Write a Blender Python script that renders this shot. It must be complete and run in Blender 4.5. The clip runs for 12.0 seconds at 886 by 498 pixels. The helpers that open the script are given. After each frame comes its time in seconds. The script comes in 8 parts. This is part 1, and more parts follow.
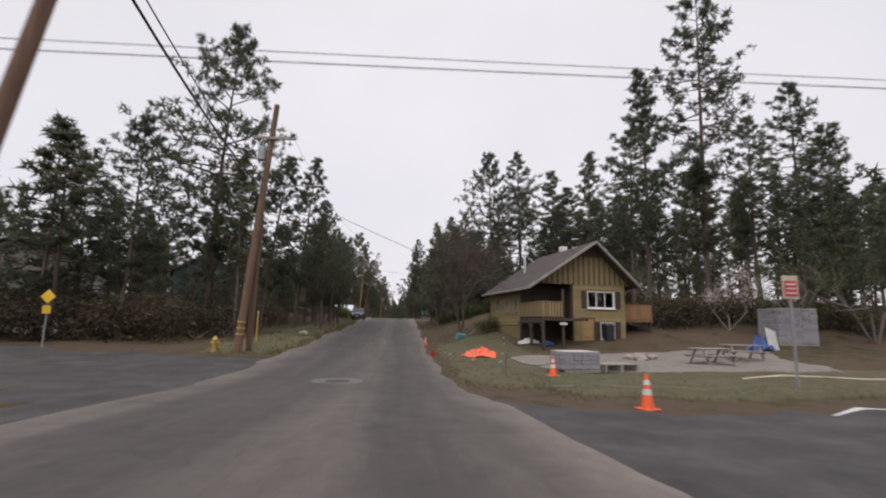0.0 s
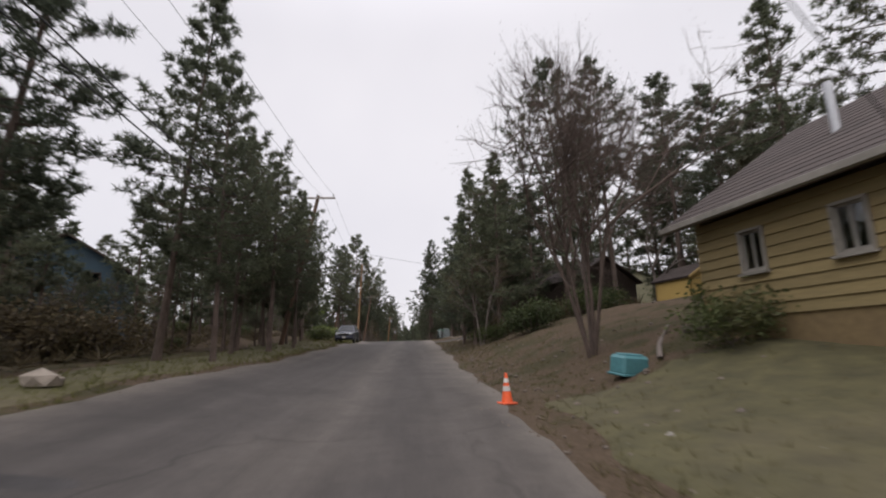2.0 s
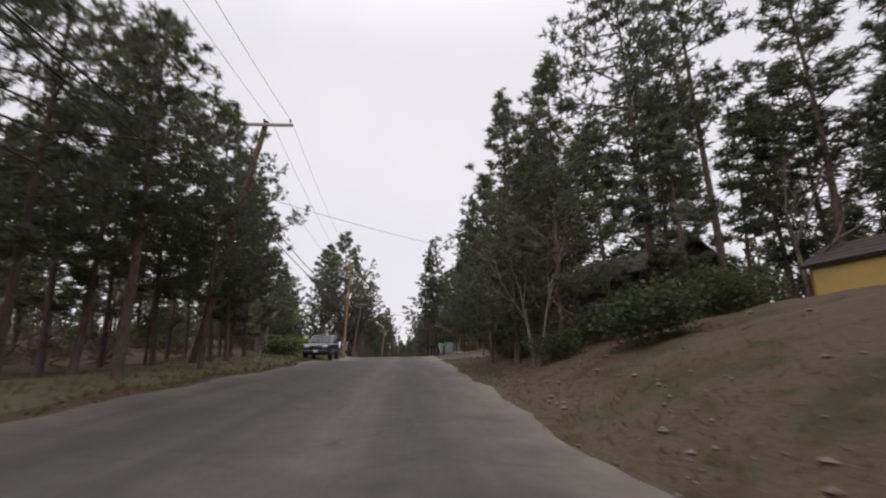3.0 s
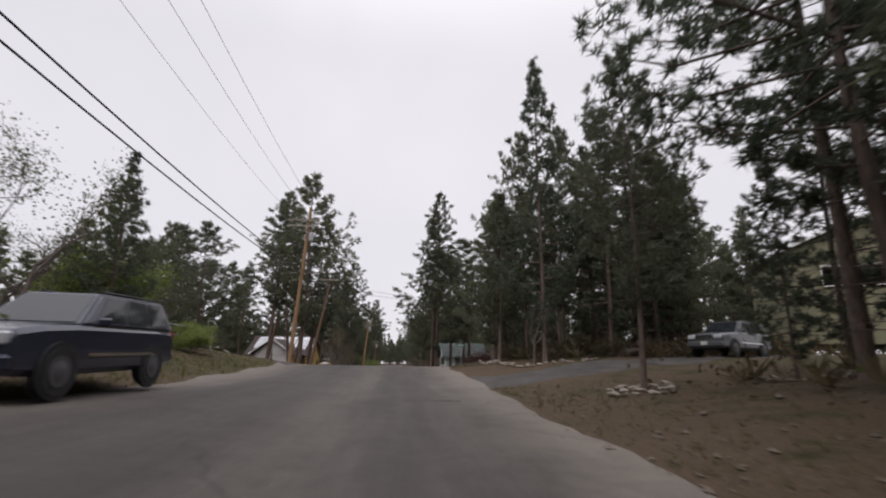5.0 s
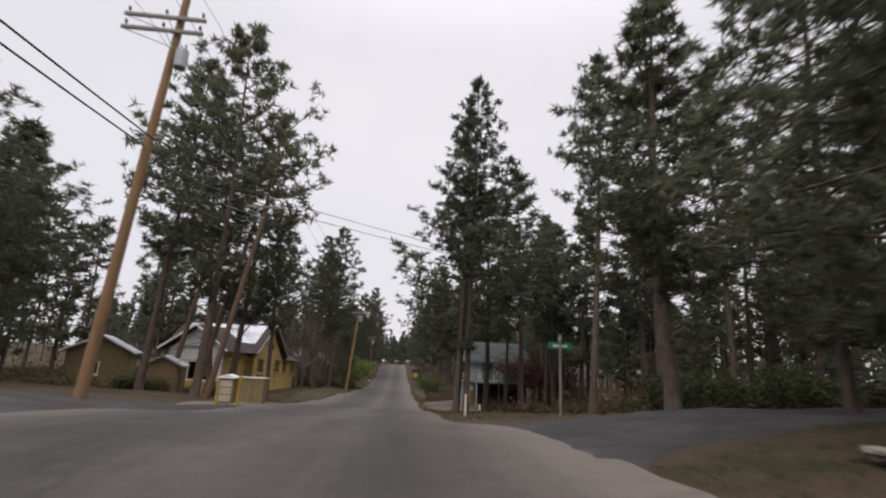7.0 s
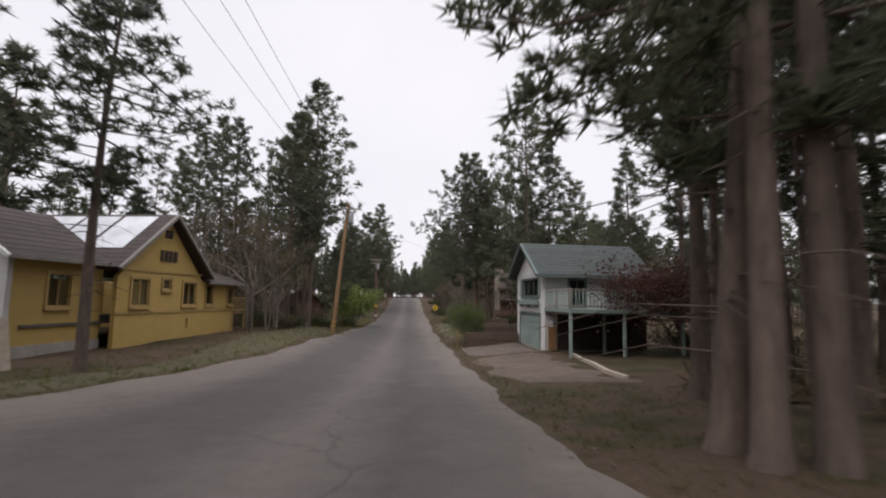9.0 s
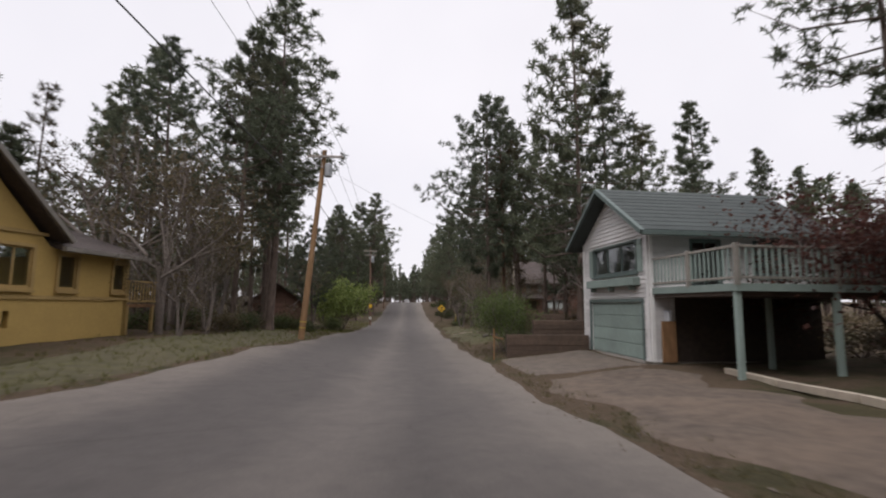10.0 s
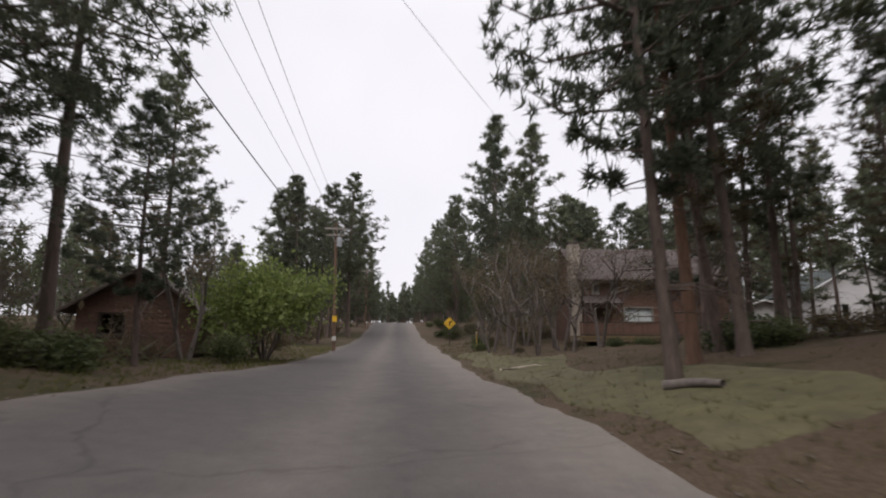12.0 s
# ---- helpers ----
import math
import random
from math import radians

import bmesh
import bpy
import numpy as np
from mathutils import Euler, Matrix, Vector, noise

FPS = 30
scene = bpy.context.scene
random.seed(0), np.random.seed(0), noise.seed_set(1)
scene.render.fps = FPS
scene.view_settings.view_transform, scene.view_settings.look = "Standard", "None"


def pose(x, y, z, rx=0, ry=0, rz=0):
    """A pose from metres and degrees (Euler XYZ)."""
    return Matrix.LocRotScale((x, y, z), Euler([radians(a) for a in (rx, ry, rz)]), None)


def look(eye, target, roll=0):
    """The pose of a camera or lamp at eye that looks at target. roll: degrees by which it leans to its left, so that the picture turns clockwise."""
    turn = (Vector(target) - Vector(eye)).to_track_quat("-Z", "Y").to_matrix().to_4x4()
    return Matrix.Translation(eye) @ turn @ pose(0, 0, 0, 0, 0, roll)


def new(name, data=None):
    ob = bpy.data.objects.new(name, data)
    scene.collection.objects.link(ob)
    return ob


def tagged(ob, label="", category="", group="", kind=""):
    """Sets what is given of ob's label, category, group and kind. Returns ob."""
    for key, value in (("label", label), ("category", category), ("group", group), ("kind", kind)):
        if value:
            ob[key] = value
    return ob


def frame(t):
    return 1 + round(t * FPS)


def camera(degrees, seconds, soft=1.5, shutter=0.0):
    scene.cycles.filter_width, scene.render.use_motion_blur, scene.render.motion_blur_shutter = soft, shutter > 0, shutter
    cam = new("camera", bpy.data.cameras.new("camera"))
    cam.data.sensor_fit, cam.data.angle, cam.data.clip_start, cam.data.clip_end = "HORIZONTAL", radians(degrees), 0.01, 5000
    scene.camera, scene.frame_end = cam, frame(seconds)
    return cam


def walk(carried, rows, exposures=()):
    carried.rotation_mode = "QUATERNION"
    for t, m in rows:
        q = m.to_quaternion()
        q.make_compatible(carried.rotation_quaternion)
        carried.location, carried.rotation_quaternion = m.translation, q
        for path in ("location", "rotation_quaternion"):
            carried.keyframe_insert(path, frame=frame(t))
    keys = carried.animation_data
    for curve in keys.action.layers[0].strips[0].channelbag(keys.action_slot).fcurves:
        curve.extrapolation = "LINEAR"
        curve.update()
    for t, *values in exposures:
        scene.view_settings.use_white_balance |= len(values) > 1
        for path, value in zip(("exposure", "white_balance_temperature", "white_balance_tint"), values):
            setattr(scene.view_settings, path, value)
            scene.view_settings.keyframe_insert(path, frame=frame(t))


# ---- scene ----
cam = camera(85.25, 12.0, 2.0, 0.25)
PATH = [
    (0.0, (0.027, 0.000, 1.494), (0.928, 9.841, 3.023), 1.15),
    (0.5, (0.144, 6.891, 1.264), (0.921, 16.733, 2.854), 0.82),
    (1.0, (0.264, 13.617, 1.044), (0.955, 23.469, 2.609), 0.05),
    (1.5, (0.324, 20.144, 0.923), (0.987, 29.953, 2.752), -0.85),
    (2.0, (0.257, 26.717, 0.964), (0.969, 36.481, 3.005), -1.45),
    (2.5, (0.148, 33.390, 1.089), (0.900, 43.106, 3.332), -0.92),
    (3.0, (0.043, 40.041, 1.276), (0.824, 49.731, 3.620), -0.97),
    (3.2, (0.009, 42.702, 1.358), (0.801, 52.379, 3.750), -0.67),
    (4.8, (0.090, 63.965, 2.230), (0.993, 73.646, 4.567), 0.98),
    (5.0, (0.120, 66.584, 2.349), (1.024, 76.259, 4.711), 1.00),
    (5.5, (0.207, 73.100, 2.645), (1.117, 82.768, 5.031), 0.43),
    (6.0, (0.323, 79.427, 2.911), (1.183, 89.097, 5.310), 1.98),
    (6.5, (0.454, 85.629, 3.051), (1.268, 95.303, 5.447), 2.40),
    (6.7, (0.505, 88.103, 3.093), (1.282, 97.767, 5.541), 3.05),
    (7.5, (0.517, 97.886, 3.620), (1.278, 107.668, 5.553), 2.52),
    (8.3, (0.530, 107.670, 2.856), (1.272, 117.541, 4.268), 1.99),
    (8.5, (0.448, 110.126, 2.726), (1.176, 120.021, 3.972), 1.70),
    (9.0, (0.216, 116.242, 2.361), (0.886, 126.166, 3.388), 1.15),
    (9.5, (-0.005, 122.227, 1.882), (0.635, 132.159, 2.860), 0.90),
    (10.0, (-0.145, 128.333, 1.326), (0.570, 138.239, 2.493), 0.58),
    (10.5, (-0.165, 134.155, 0.897), (0.631, 143.994, 2.497), 0.79),
    (11.0, (-0.107, 139.922, 0.635), (0.727, 149.735, 2.373), 1.18),
    (11.5, (-0.084, 145.646, 0.471), (0.820, 155.445, 2.249), 1.01),
    (12.0, (-0.086, 151.149, 0.355), (0.842, 160.965, 2.027), 0.28),
]
walk(cam, [(t, look(eye, target, roll)) for t, eye, target, roll in PATH], [(0.0, 0.0, 6450, 12), (3.0, 0.0, 6450, 12), (6.5, -0.05, 6450, 12), (8.5, 0.15, 6450, 12), (12.0, 0.15, 6450, 12)])

# ---- light and air ----
world = bpy.data.worlds.new("overcast_sky")
scene.world = world
world.use_nodes = True
wn = world.node_tree
wn.nodes.clear()
w_out = wn.nodes.new("ShaderNodeOutputWorld")
w_bg = wn.nodes.new("ShaderNodeBackground")
w_sky = wn.nodes.new("ShaderNodeTexSky")
w_sky.sky_type = "NISHITA"
w_sky.sun_disc = False
w_sky.sun_elevation = radians(48)
w_sky.sun_rotation = radians(150)
w_sky.air_density, w_sky.dust_density = 1.0, 4.0
w_scale = wn.nodes.new("ShaderNodeVectorMath")
w_scale.operation = "SCALE"
w_scale.inputs["Scale"].default_value = 0.10
w_mix = wn.nodes.new("ShaderNodeMix")
w_mix.data_type = "RGBA"
w_mix.inputs["Factor"].default_value = 0.9
w_tc = wn.nodes.new("ShaderNodeTexCoord")
w_noise = wn.nodes.new("ShaderNodeTexNoise")
w_noise.inputs["Scale"].default_value = 1.6
w_noise.inputs["Detail"].default_value = 4.0
w_ramp = wn.nodes.new("ShaderNodeValToRGB")
w_ramp.color_ramp.elements[0].position, w_ramp.color_ramp.elements[1].position = 0.25, 0.75
w_ramp.color_ramp.elements[0].color = (0.80, 0.785, 0.83, 1)
w_ramp.color_ramp.elements[1].color = (0.95, 0.925, 0.95, 1)
wn.links.new(w_tc.outputs["Generated"], w_noise.inputs["Vector"])
wn.links.new(w_noise.outputs["Fac"], w_ramp.inputs["Fac"])
wn.links.new(w_sky.outputs["Color"], w_scale.inputs[0])
wn.links.new(w_scale.outputs["Vector"], w_mix.inputs["A"])
wn.links.new(w_ramp.outputs["Color"], w_mix.inputs["B"])
# an overcast sky is brighter overhead than along the horizon
w_sep = wn.nodes.new("ShaderNodeSeparateXYZ")
wn.links.new(w_tc.outputs["Generated"], w_sep.inputs[0])
w_up = wn.nodes.new("ShaderNodeMapRange")
w_up.interpolation_type = "SMOOTHSTEP"
w_up.inputs["From Min"].default_value, w_up.inputs["From Max"].default_value = 0.55, 1.0
w_up.inputs["To Min"].default_value, w_up.inputs["To Max"].default_value = 1.0, 2.3
wn.links.new(w_sep.outputs["Z"], w_up.inputs["Value"])
w_zen = wn.nodes.new("ShaderNodeVectorMath")
w_zen.operation = "SCALE"
wn.links.new(w_mix.outputs["Result"], w_zen.inputs[0])
wn.links.new(w_up.outputs["Result"], w_zen.inputs["Scale"])
wn.links.new(w_zen.outputs["Vector"], w_bg.inputs["Color"])
wn.links.new(w_bg.outputs["Background"], w_out.inputs["Surface"])
w_bg.inputs["Strength"].default_value = 1.0

sun_data = bpy.data.lights.new("sun", "SUN")
sun_data.energy, sun_data.angle, sun_data.color = 1.3, radians(50), (1.0, 0.98, 0.95)
sun = new("sun", sun_data)
sun.matrix_world = look((0, 0, 60), (25, 40, 0))


# ---- materials ----
def nodes_of(name):
    m = bpy.data.materials.new(name)
    m.use_nodes = True
    nt = m.node_tree
    return m, nt, nt.nodes["Principled BSDF"]


def noise_fac(nt, scale, detail=5.0, rough=0.6, vec=None):
    n = nt.nodes.new("ShaderNodeTexNoise")
    n.inputs["Scale"].default_value, n.inputs["Detail"].default_value, n.inputs["Roughness"].default_value = scale, detail, rough
    if vec is not None:
        nt.links.new(vec, n.inputs["Vector"])
    return n.outputs["Fac"]


def ramp(nt, fac, stops):
    r = nt.nodes.new("ShaderNodeValToRGB")
    e = r.color_ramp.elements
    while len(e) < len(stops):
        e.new(0.5)
    for k, (p, c) in zip(e, stops):
        k.position, k.color = p, (*c, 1)
    nt.links.new(fac, r.inputs["Fac"])
    return r.outputs["Color"]


def mix(nt, fac, a, b, how="MIX"):
    n = nt.nodes.new("ShaderNodeMix")
    n.data_type, n.blend_type = "RGBA", how
    if isinstance(fac, (int, float)):
        n.inputs["Factor"].default_value = fac
    else:
        nt.links.new(fac, n.inputs["Factor"])
    for v, s in ((a, "A"), (b, "B")):
        if isinstance(v, tuple):
            n.inputs[s].default_value = (*v, 1)
        else:
            nt.links.new(v, n.inputs[s])
    return n.outputs["Result"]


def bump(nt, bsdf, fac, strength, dist=0.02):
    b = nt.nodes.new("ShaderNodeBump")
    b.inputs["Strength"].default_value, b.inputs["Distance"].default_value = strength, dist
    nt.links.new(fac, b.inputs["Height"])
    nt.links.new(b.outputs["Normal"], bsdf.inputs["Normal"])


def position(nt):
    return nt.nodes.new("ShaderNodeNewGeometry").outputs["Position"]


def obj_random(nt):
    return nt.nodes.new("ShaderNodeObjectInfo").outputs["Random"]


def plain(name, col, rough=0.6, metal=0.0, vary=0.25, scale=9.0, bumpy=0.25, dirt=None, stretch=None):
    """A surface with grain, larger stains, a little relief and a shade of its own for each piece."""
    m, nt, b = nodes_of(name)
    tc = nt.nodes.new("ShaderNodeTexCoord").outputs["Object"]
    if stretch:
        mp = nt.nodes.new("ShaderNodeMapping")
        mp.inputs["Scale"].default_value = stretch
        nt.links.new(tc, mp.inputs["Vector"])
        tc = mp.outputs["Vector"]
    fine = noise_fac(nt, scale, 6, 0.65, tc)
    big = noise_fac(nt, scale * 0.13, 3, 0.5, tc)
    lo = tuple(c * (1 - vary) for c in col)
    hi = tuple(min(1, c * (1 + vary)) for c in col)
    c = ramp(nt, fine, [(0.3, lo), (0.7, hi)])
    d = dirt or tuple(x * 0.6 for x in col)
    stain = ramp(nt, big, [(0.45, (0, 0, 0)), (0.75, (1, 1, 1))])
    k = nt.nodes.new("ShaderNodeMath")
    k.operation = "MULTIPLY"
    k.inputs[1].default_value = 0.55
    nt.links.new(stain, k.inputs[0])
    c = mix(nt, k.outputs[0], c, d)
    shade = ramp(nt, obj_random(nt), [(0, (0.86, 0.86, 0.86)), (1, (1.12, 1.12, 1.12))])
    c = mix(nt, 1.0, c, shade, "MULTIPLY")
    nt.links.new(c, b.inputs["Base Color"])
    b.inputs["Roughness"].default_value, b.inputs["Metallic"].default_value = rough, metal
    if bumpy:
        bump(nt, b, fine, bumpy)
    return m


def foliage(name, dark, light, scale=0.5, warm=None):
    m, nt, b = nodes_of(name)
    geo = nt.nodes.new("ShaderNodeNewGeometry")
    isl = geo.outputs["Random Per Island"]
    c = ramp(nt, isl, [(0, dark), (1, light)])
    big = noise_fac(nt, scale, 3, 0.5, geo.outputs["Position"])
    if warm:
        c = mix(nt, ramp(nt, big, [(0.55, (0, 0, 0)), (0.75, (0.6, 0.6, 0.6))]), c, warm)
    shade = ramp(nt, obj_random(nt), [(0, (0.75, 0.78, 0.8)), (1, (1.2, 1.15, 1.05))])
    c = mix(nt, 1.0, c, shade, "MULTIPLY")
    nt.links.new(c, b.inputs["Base Color"])
    b.inputs["Roughness"].default_value = 0.6
    b.inputs["Specular IOR Level"].default_value = 0.25
    tr = nt.nodes.new("ShaderNodeBsdfTranslucent")
    nt.links.new(c, tr.inputs["Color"])
    ms = nt.nodes.new("ShaderNodeMixShader")
    ms.inputs["Fac"].default_value = 0.5
    nt.links.new(b.outputs["BSDF"], ms.inputs[1])
    nt.links.new(tr.outputs["BSDF"], ms.inputs[2])
    nt.links.new(ms.outputs["Shader"], nt.nodes["Material Output"].inputs["Surface"])
    return m


def ground_material():
    m, nt, b = nodes_of("dry_grass_and_dirt")
    p = position(nt)
    big = noise_fac(nt, 0.09, 4, 0.55, p)
    mid = noise_fac(nt, 0.8, 6, 0.65, p)
    fine = noise_fac(nt, 14.0, 6, 0.7, p)
    grass = ramp(nt, mid, [(0.3, (0.046, 0.042, 0.022)), (0.55, (0.072, 0.063, 0.035)), (0.75, (0.108, 0.092, 0.053))])
    dirt = ramp(nt, fine, [(0.3, (0.062, 0.045, 0.03)), (0.55, (0.098, 0.072, 0.05)), (0.75, (0.145, 0.112, 0.082))])
    both = nt.nodes.new("ShaderNodeMath")
    both.operation = "ADD"
    nt.links.new(big, both.inputs[0])
    nt.links.new(mid, both.inputs[1])
    c = mix(nt, ramp(nt, both.outputs[0], [(0.90, (0, 0, 0)), (1.08, (1, 1, 1))]), grass, dirt)
    litter = ramp(nt, noise_fac(nt, 45, 3, 0.6, p), [(0.4, (0.72, 0.7, 0.68)), (0.65, (1.18, 1.15, 1.1))])
    c = mix(nt, 1.0, c, litter, "MULTIPLY")
    nt.links.new(c, b.inputs["Base Color"])
    b.inputs["Roughness"].default_value = 0.95
    b.inputs["Specular IOR Level"].default_value = 0.15
    bump(nt, b, fine, 0.7, 0.06)
    return m


def asphalt_material(name, base, sand, edge_l, edge_r):
    """Old asphalt with worn wheel tracks, cracks and sand washed on to its edges; edges in world x, none where they are None."""
    m, nt, b = nodes_of(name)
    p = position(nt)
    sep = nt.nodes.new("ShaderNodeSeparateXYZ")
    nt.links.new(p, sep.inputs[0])
    stretch = nt.nodes.new("ShaderNodeMapping")
    stretch.inputs["Scale"].default_value = (1.0, 0.05, 1.0) if edge_l is not None else (0.7, 0.6, 1.0)
    nt.links.new(p, stretch.inputs["Vector"])
    fine = noise_fac(nt, 60, 4, 0.7, p)
    mid = noise_fac(nt, 1.3, 5, 0.6, stretch.outputs["Vector"])
    big = noise_fac(nt, 0.35, 4, 0.6, p)
    c = ramp(nt, mid, [(0.3, tuple(x * 0.66 for x in base)), (0.5, base), (0.72, tuple(x * 1.45 for x in base))])
    c = mix(nt, ramp(nt, big, [(0.56, (0, 0, 0)), (0.64, (0.5, 0.5, 0.5))]), c, tuple(x * 0.6 for x in base))
    if edge_l is not None:
        # blends to a flat paler tone between y = 98 and 118
        paler = nt.nodes.new("ShaderNodeMapRange")
        paler.inputs["From Min"].default_value, paler.inputs["From Max"].default_value, paler.inputs["To Max"].default_value = 98, 118, 0.75
        nt.links.new(sep.outputs["Y"], paler.inputs["Value"])
        c = mix(nt, paler.outputs["Result"], c, tuple(x * 1.75 for x in base))
        wob = nt.nodes.new("ShaderNodeMath")
        wob.operation = "MULTIPLY_ADD"
        wob.inputs[1].default_value, wob.inputs[2].default_value = 2.2, -1.1
        nt.links.new(noise_fac(nt, 0.5, 5, 0.65, p), wob.inputs[0])
        xs = nt.nodes.new("ShaderNodeMath")
        nt.links.new(sep.outputs["X"], xs.inputs[0])
        nt.links.new(wob.outputs[0], xs.inputs[1])
        mr = nt.nodes.new("ShaderNodeMapRange")
        mr.inputs["From Min"].default_value, mr.inputs["From Max"].default_value = edge_l - 2.5, edge_r + 2.5
        nt.links.new(xs.outputs[0], mr.inputs["Value"])
        w = edge_r - edge_l + 5
        sandy = ramp(nt, mr.outputs["Result"], [(2.0 / w, (0.85, 0.85, 0.85)), (4.2 / w, (0.16, 0.16, 0.16)), (0.5, (0.2, 0.2, 0.2)), (1 - 3.7 / w, (0.14, 0.14, 0.14)), (1 - 2.1 / w, (0.9, 0.9, 0.9))])
        c = mix(nt, sandy, c, sand)
        tracks = ramp(nt, mr.outputs["Result"], [(0.25, (1.2, 1.18, 1.15)), (0.35, (0.78, 0.78, 0.79)), (0.47, (0.82, 0.82, 0.83)), (0.55, (1.2, 1.19, 1.17)), (0.64, (0.8, 0.8, 0.81)), (0.76, (1.18, 1.17, 1.14))])
        c = mix(nt, 1.0, c, tracks, "MULTIPLY")
    blot = ramp(nt, noise_fac(nt, 2.6, 6, 0.7, p), [(0.3, (0.87, 0.87, 0.87)), (0.7, (1.14, 1.13, 1.12))])
    c = mix(nt, 1.0, c, blot, "MULTIPLY")
    grit = ramp(nt, fine, [(0.32, (0.7, 0.7, 0.7)), (0.68, (1.25, 1.24, 1.22))])
    c = mix(nt, 1.0, c, grit, "MULTIPLY")
    v = nt.nodes.new("ShaderNodeTexVoronoi")
    v.feature = "DISTANCE_TO_EDGE"
    v.inputs["Scale"].default_value = 0.42
    warp = nt.nodes.new("ShaderNodeMix")
    warp.data_type = "VECTOR"
    warp.inputs["Factor"].default_value = 0.45
    nz = nt.nodes.new("ShaderNodeTexNoise")
    nz.inputs["Scale"].default_value = 1.1
    nt.links.new(p, nz.inputs["Vector"])
    nt.links.new(p, warp.inputs["A"])
    nt.links.new(nz.outputs["Color"], warp.inputs["B"])
    nt.links.new(warp.outputs["Result"], v.inputs["Vector"])
    crack = ramp(nt, v.outputs["Distance"], [(0.002, (0.72, 0.72, 0.72)), (0.009, (1, 1, 1))])
    some = ramp(nt, noise_fac(nt, 0.22, 3, 0.6, p), [(0.44, (0, 0, 0)), (0.58, (1, 1, 1))])
    c = mix(nt, some, c, mix(nt, 1.0, c, crack, "MULTIPLY"))
    nt.links.new(c, b.inputs["Base Color"])
    b.inputs["Roughness"].default_value = 0.85
    b.inputs["Specular IOR Level"].default_value = 0.3
    bump(nt, b, fine, 0.5, 0.01)
    return m


M_GROUND = ground_material()
M_ROAD = asphalt_material("worn_asphalt", (0.058, 0.0515, 0.0485), (0.15, 0.132, 0.117), -6.2, 2.6)
M_SIDE = asphalt_material("side_street_asphalt", (0.05, 0.046, 0.045), (0.13, 0.113, 0.097), None, None)
M_DRIVE = asphalt_material("driveway_asphalt", (0.058, 0.053, 0.049), (0.2, 0.19, 0.18), None, None)
M_BARK = plain("pine_bark", (0.11, 0.08, 0.065), 0.95, vary=0.45, scale=7, bumpy=0.9, dirt=(0.065, 0.05, 0.042), stretch=(1, 1, 0.25))
M_BARK_RED = plain("red_pine_bark", (0.15, 0.085, 0.055), 0.95, vary=0.4, scale=6, bumpy=0.9, dirt=(0.06, 0.04, 0.03), stretch=(1, 1, 0.25))
M_TWIG = plain("grey_twigs", (0.14, 0.115, 0.10), 0.9, vary=0.3, scale=8)
M_NEEDLE = foliage("pine_needles", (0.068, 0.082, 0.056), (0.16, 0.178, 0.118), 0.25, (0.15, 0.122, 0.082))
M_NEEDLE_DRY = foliage("browned_pine_needles", (0.05, 0.042, 0.026), (0.12, 0.095, 0.055), 0.3, (0.13, 0.08, 0.04))
M_LEAF = foliage("spring_leaves", (0.11, 0.15, 0.04), (0.25, 0.30, 0.10), 0.8)
M_SHRUB = foliage("shrub_leaves", (0.04, 0.055, 0.022), (0.11, 0.13, 0.055), 0.8, (0.12, 0.10, 0.055))
M_RED = foliage("red_spring_leaves", (0.06, 0.026, 0.022), (0.14, 0.06, 0.045), 0.8)
M_BLOSSOM = foliage("white_blossom", (0.5, 0.42, 0.42), (0.75, 0.68, 0.66), 0.8)
M_GRASS = foliage("dry_grass_blades", (0.065, 0.063, 0.026), (0.165, 0.145, 0.076), 0.3, (0.075, 0.105, 0.03))


# ---- making things ----
def mesh_from(name, verts, faces, mats, idx=None, smooth=False):
    me = bpy.data.meshes.new(name)
    me.from_pydata([tuple(v) for v in verts], [], faces)
    for m in mats:
        me.materials.append(m)
    if idx is not None:
        me.polygons.foreach_set("material_index", idx)
    if smooth:
        me.polygons.foreach_set("use_smooth", [True] * len(me.polygons))
    me.update()
    return me


def empty(name, m, label, category, group="", kind=""):
    ob = new(name)
    ob.empty_display_size = 0.2
    ob.matrix_world = m
    return tagged(ob, label, category, group, kind)


def part(name, bm, material, parent, label="", m=None):
    me = bpy.data.meshes.new(name)
    bm.to_mesh(me)
    bm.free()
    me.materials.append(material)
    ob = new(name, me)
    ob.parent = parent
    if m is not None:
        ob.matrix_local = m
    return tagged(ob, label)


def again(name, mesh, parent, m):
    """One more object on a mesh that alike pieces share."""
    ob = new(name, mesh)
    ob.parent = parent
    ob.matrix_local = m
    return ob


def solid(name, bm, material, label, category, group="", kind="", m=None):
    ob = part(name, bm, material, None)
    if m is not None:
        ob.matrix_world = m
    return tagged(ob, label, category, group, kind)


def box(sx, sy, sz, x=0.0, y=0.0, z=0.0, bevel=0.0, bm=None, turn=None):
    """A box with its middle at x, y, z, added to bm if given."""
    one = bmesh.new()
    bmesh.ops.create_cube(one, size=1.0)
    bmesh.ops.scale(one, vec=(sx, sy, sz), verts=one.verts)
    if bevel:
        bmesh.ops.bevel(one, geom=one.edges[:], offset=bevel, segments=1, affect="EDGES")
    if turn is not None:
        bmesh.ops.transform(one, matrix=turn, verts=one.verts)
    bmesh.ops.translate(one, vec=(x, y, z), verts=one.verts)
    return join(bm, one)


def join(bm, one):
    if bm is None:
        return one
    me = bpy.data.meshes.new("join")
    one.to_mesh(me)
    one.free()
    bm.from_mesh(me)
    bpy.data.meshes.remove(me)
    return bm


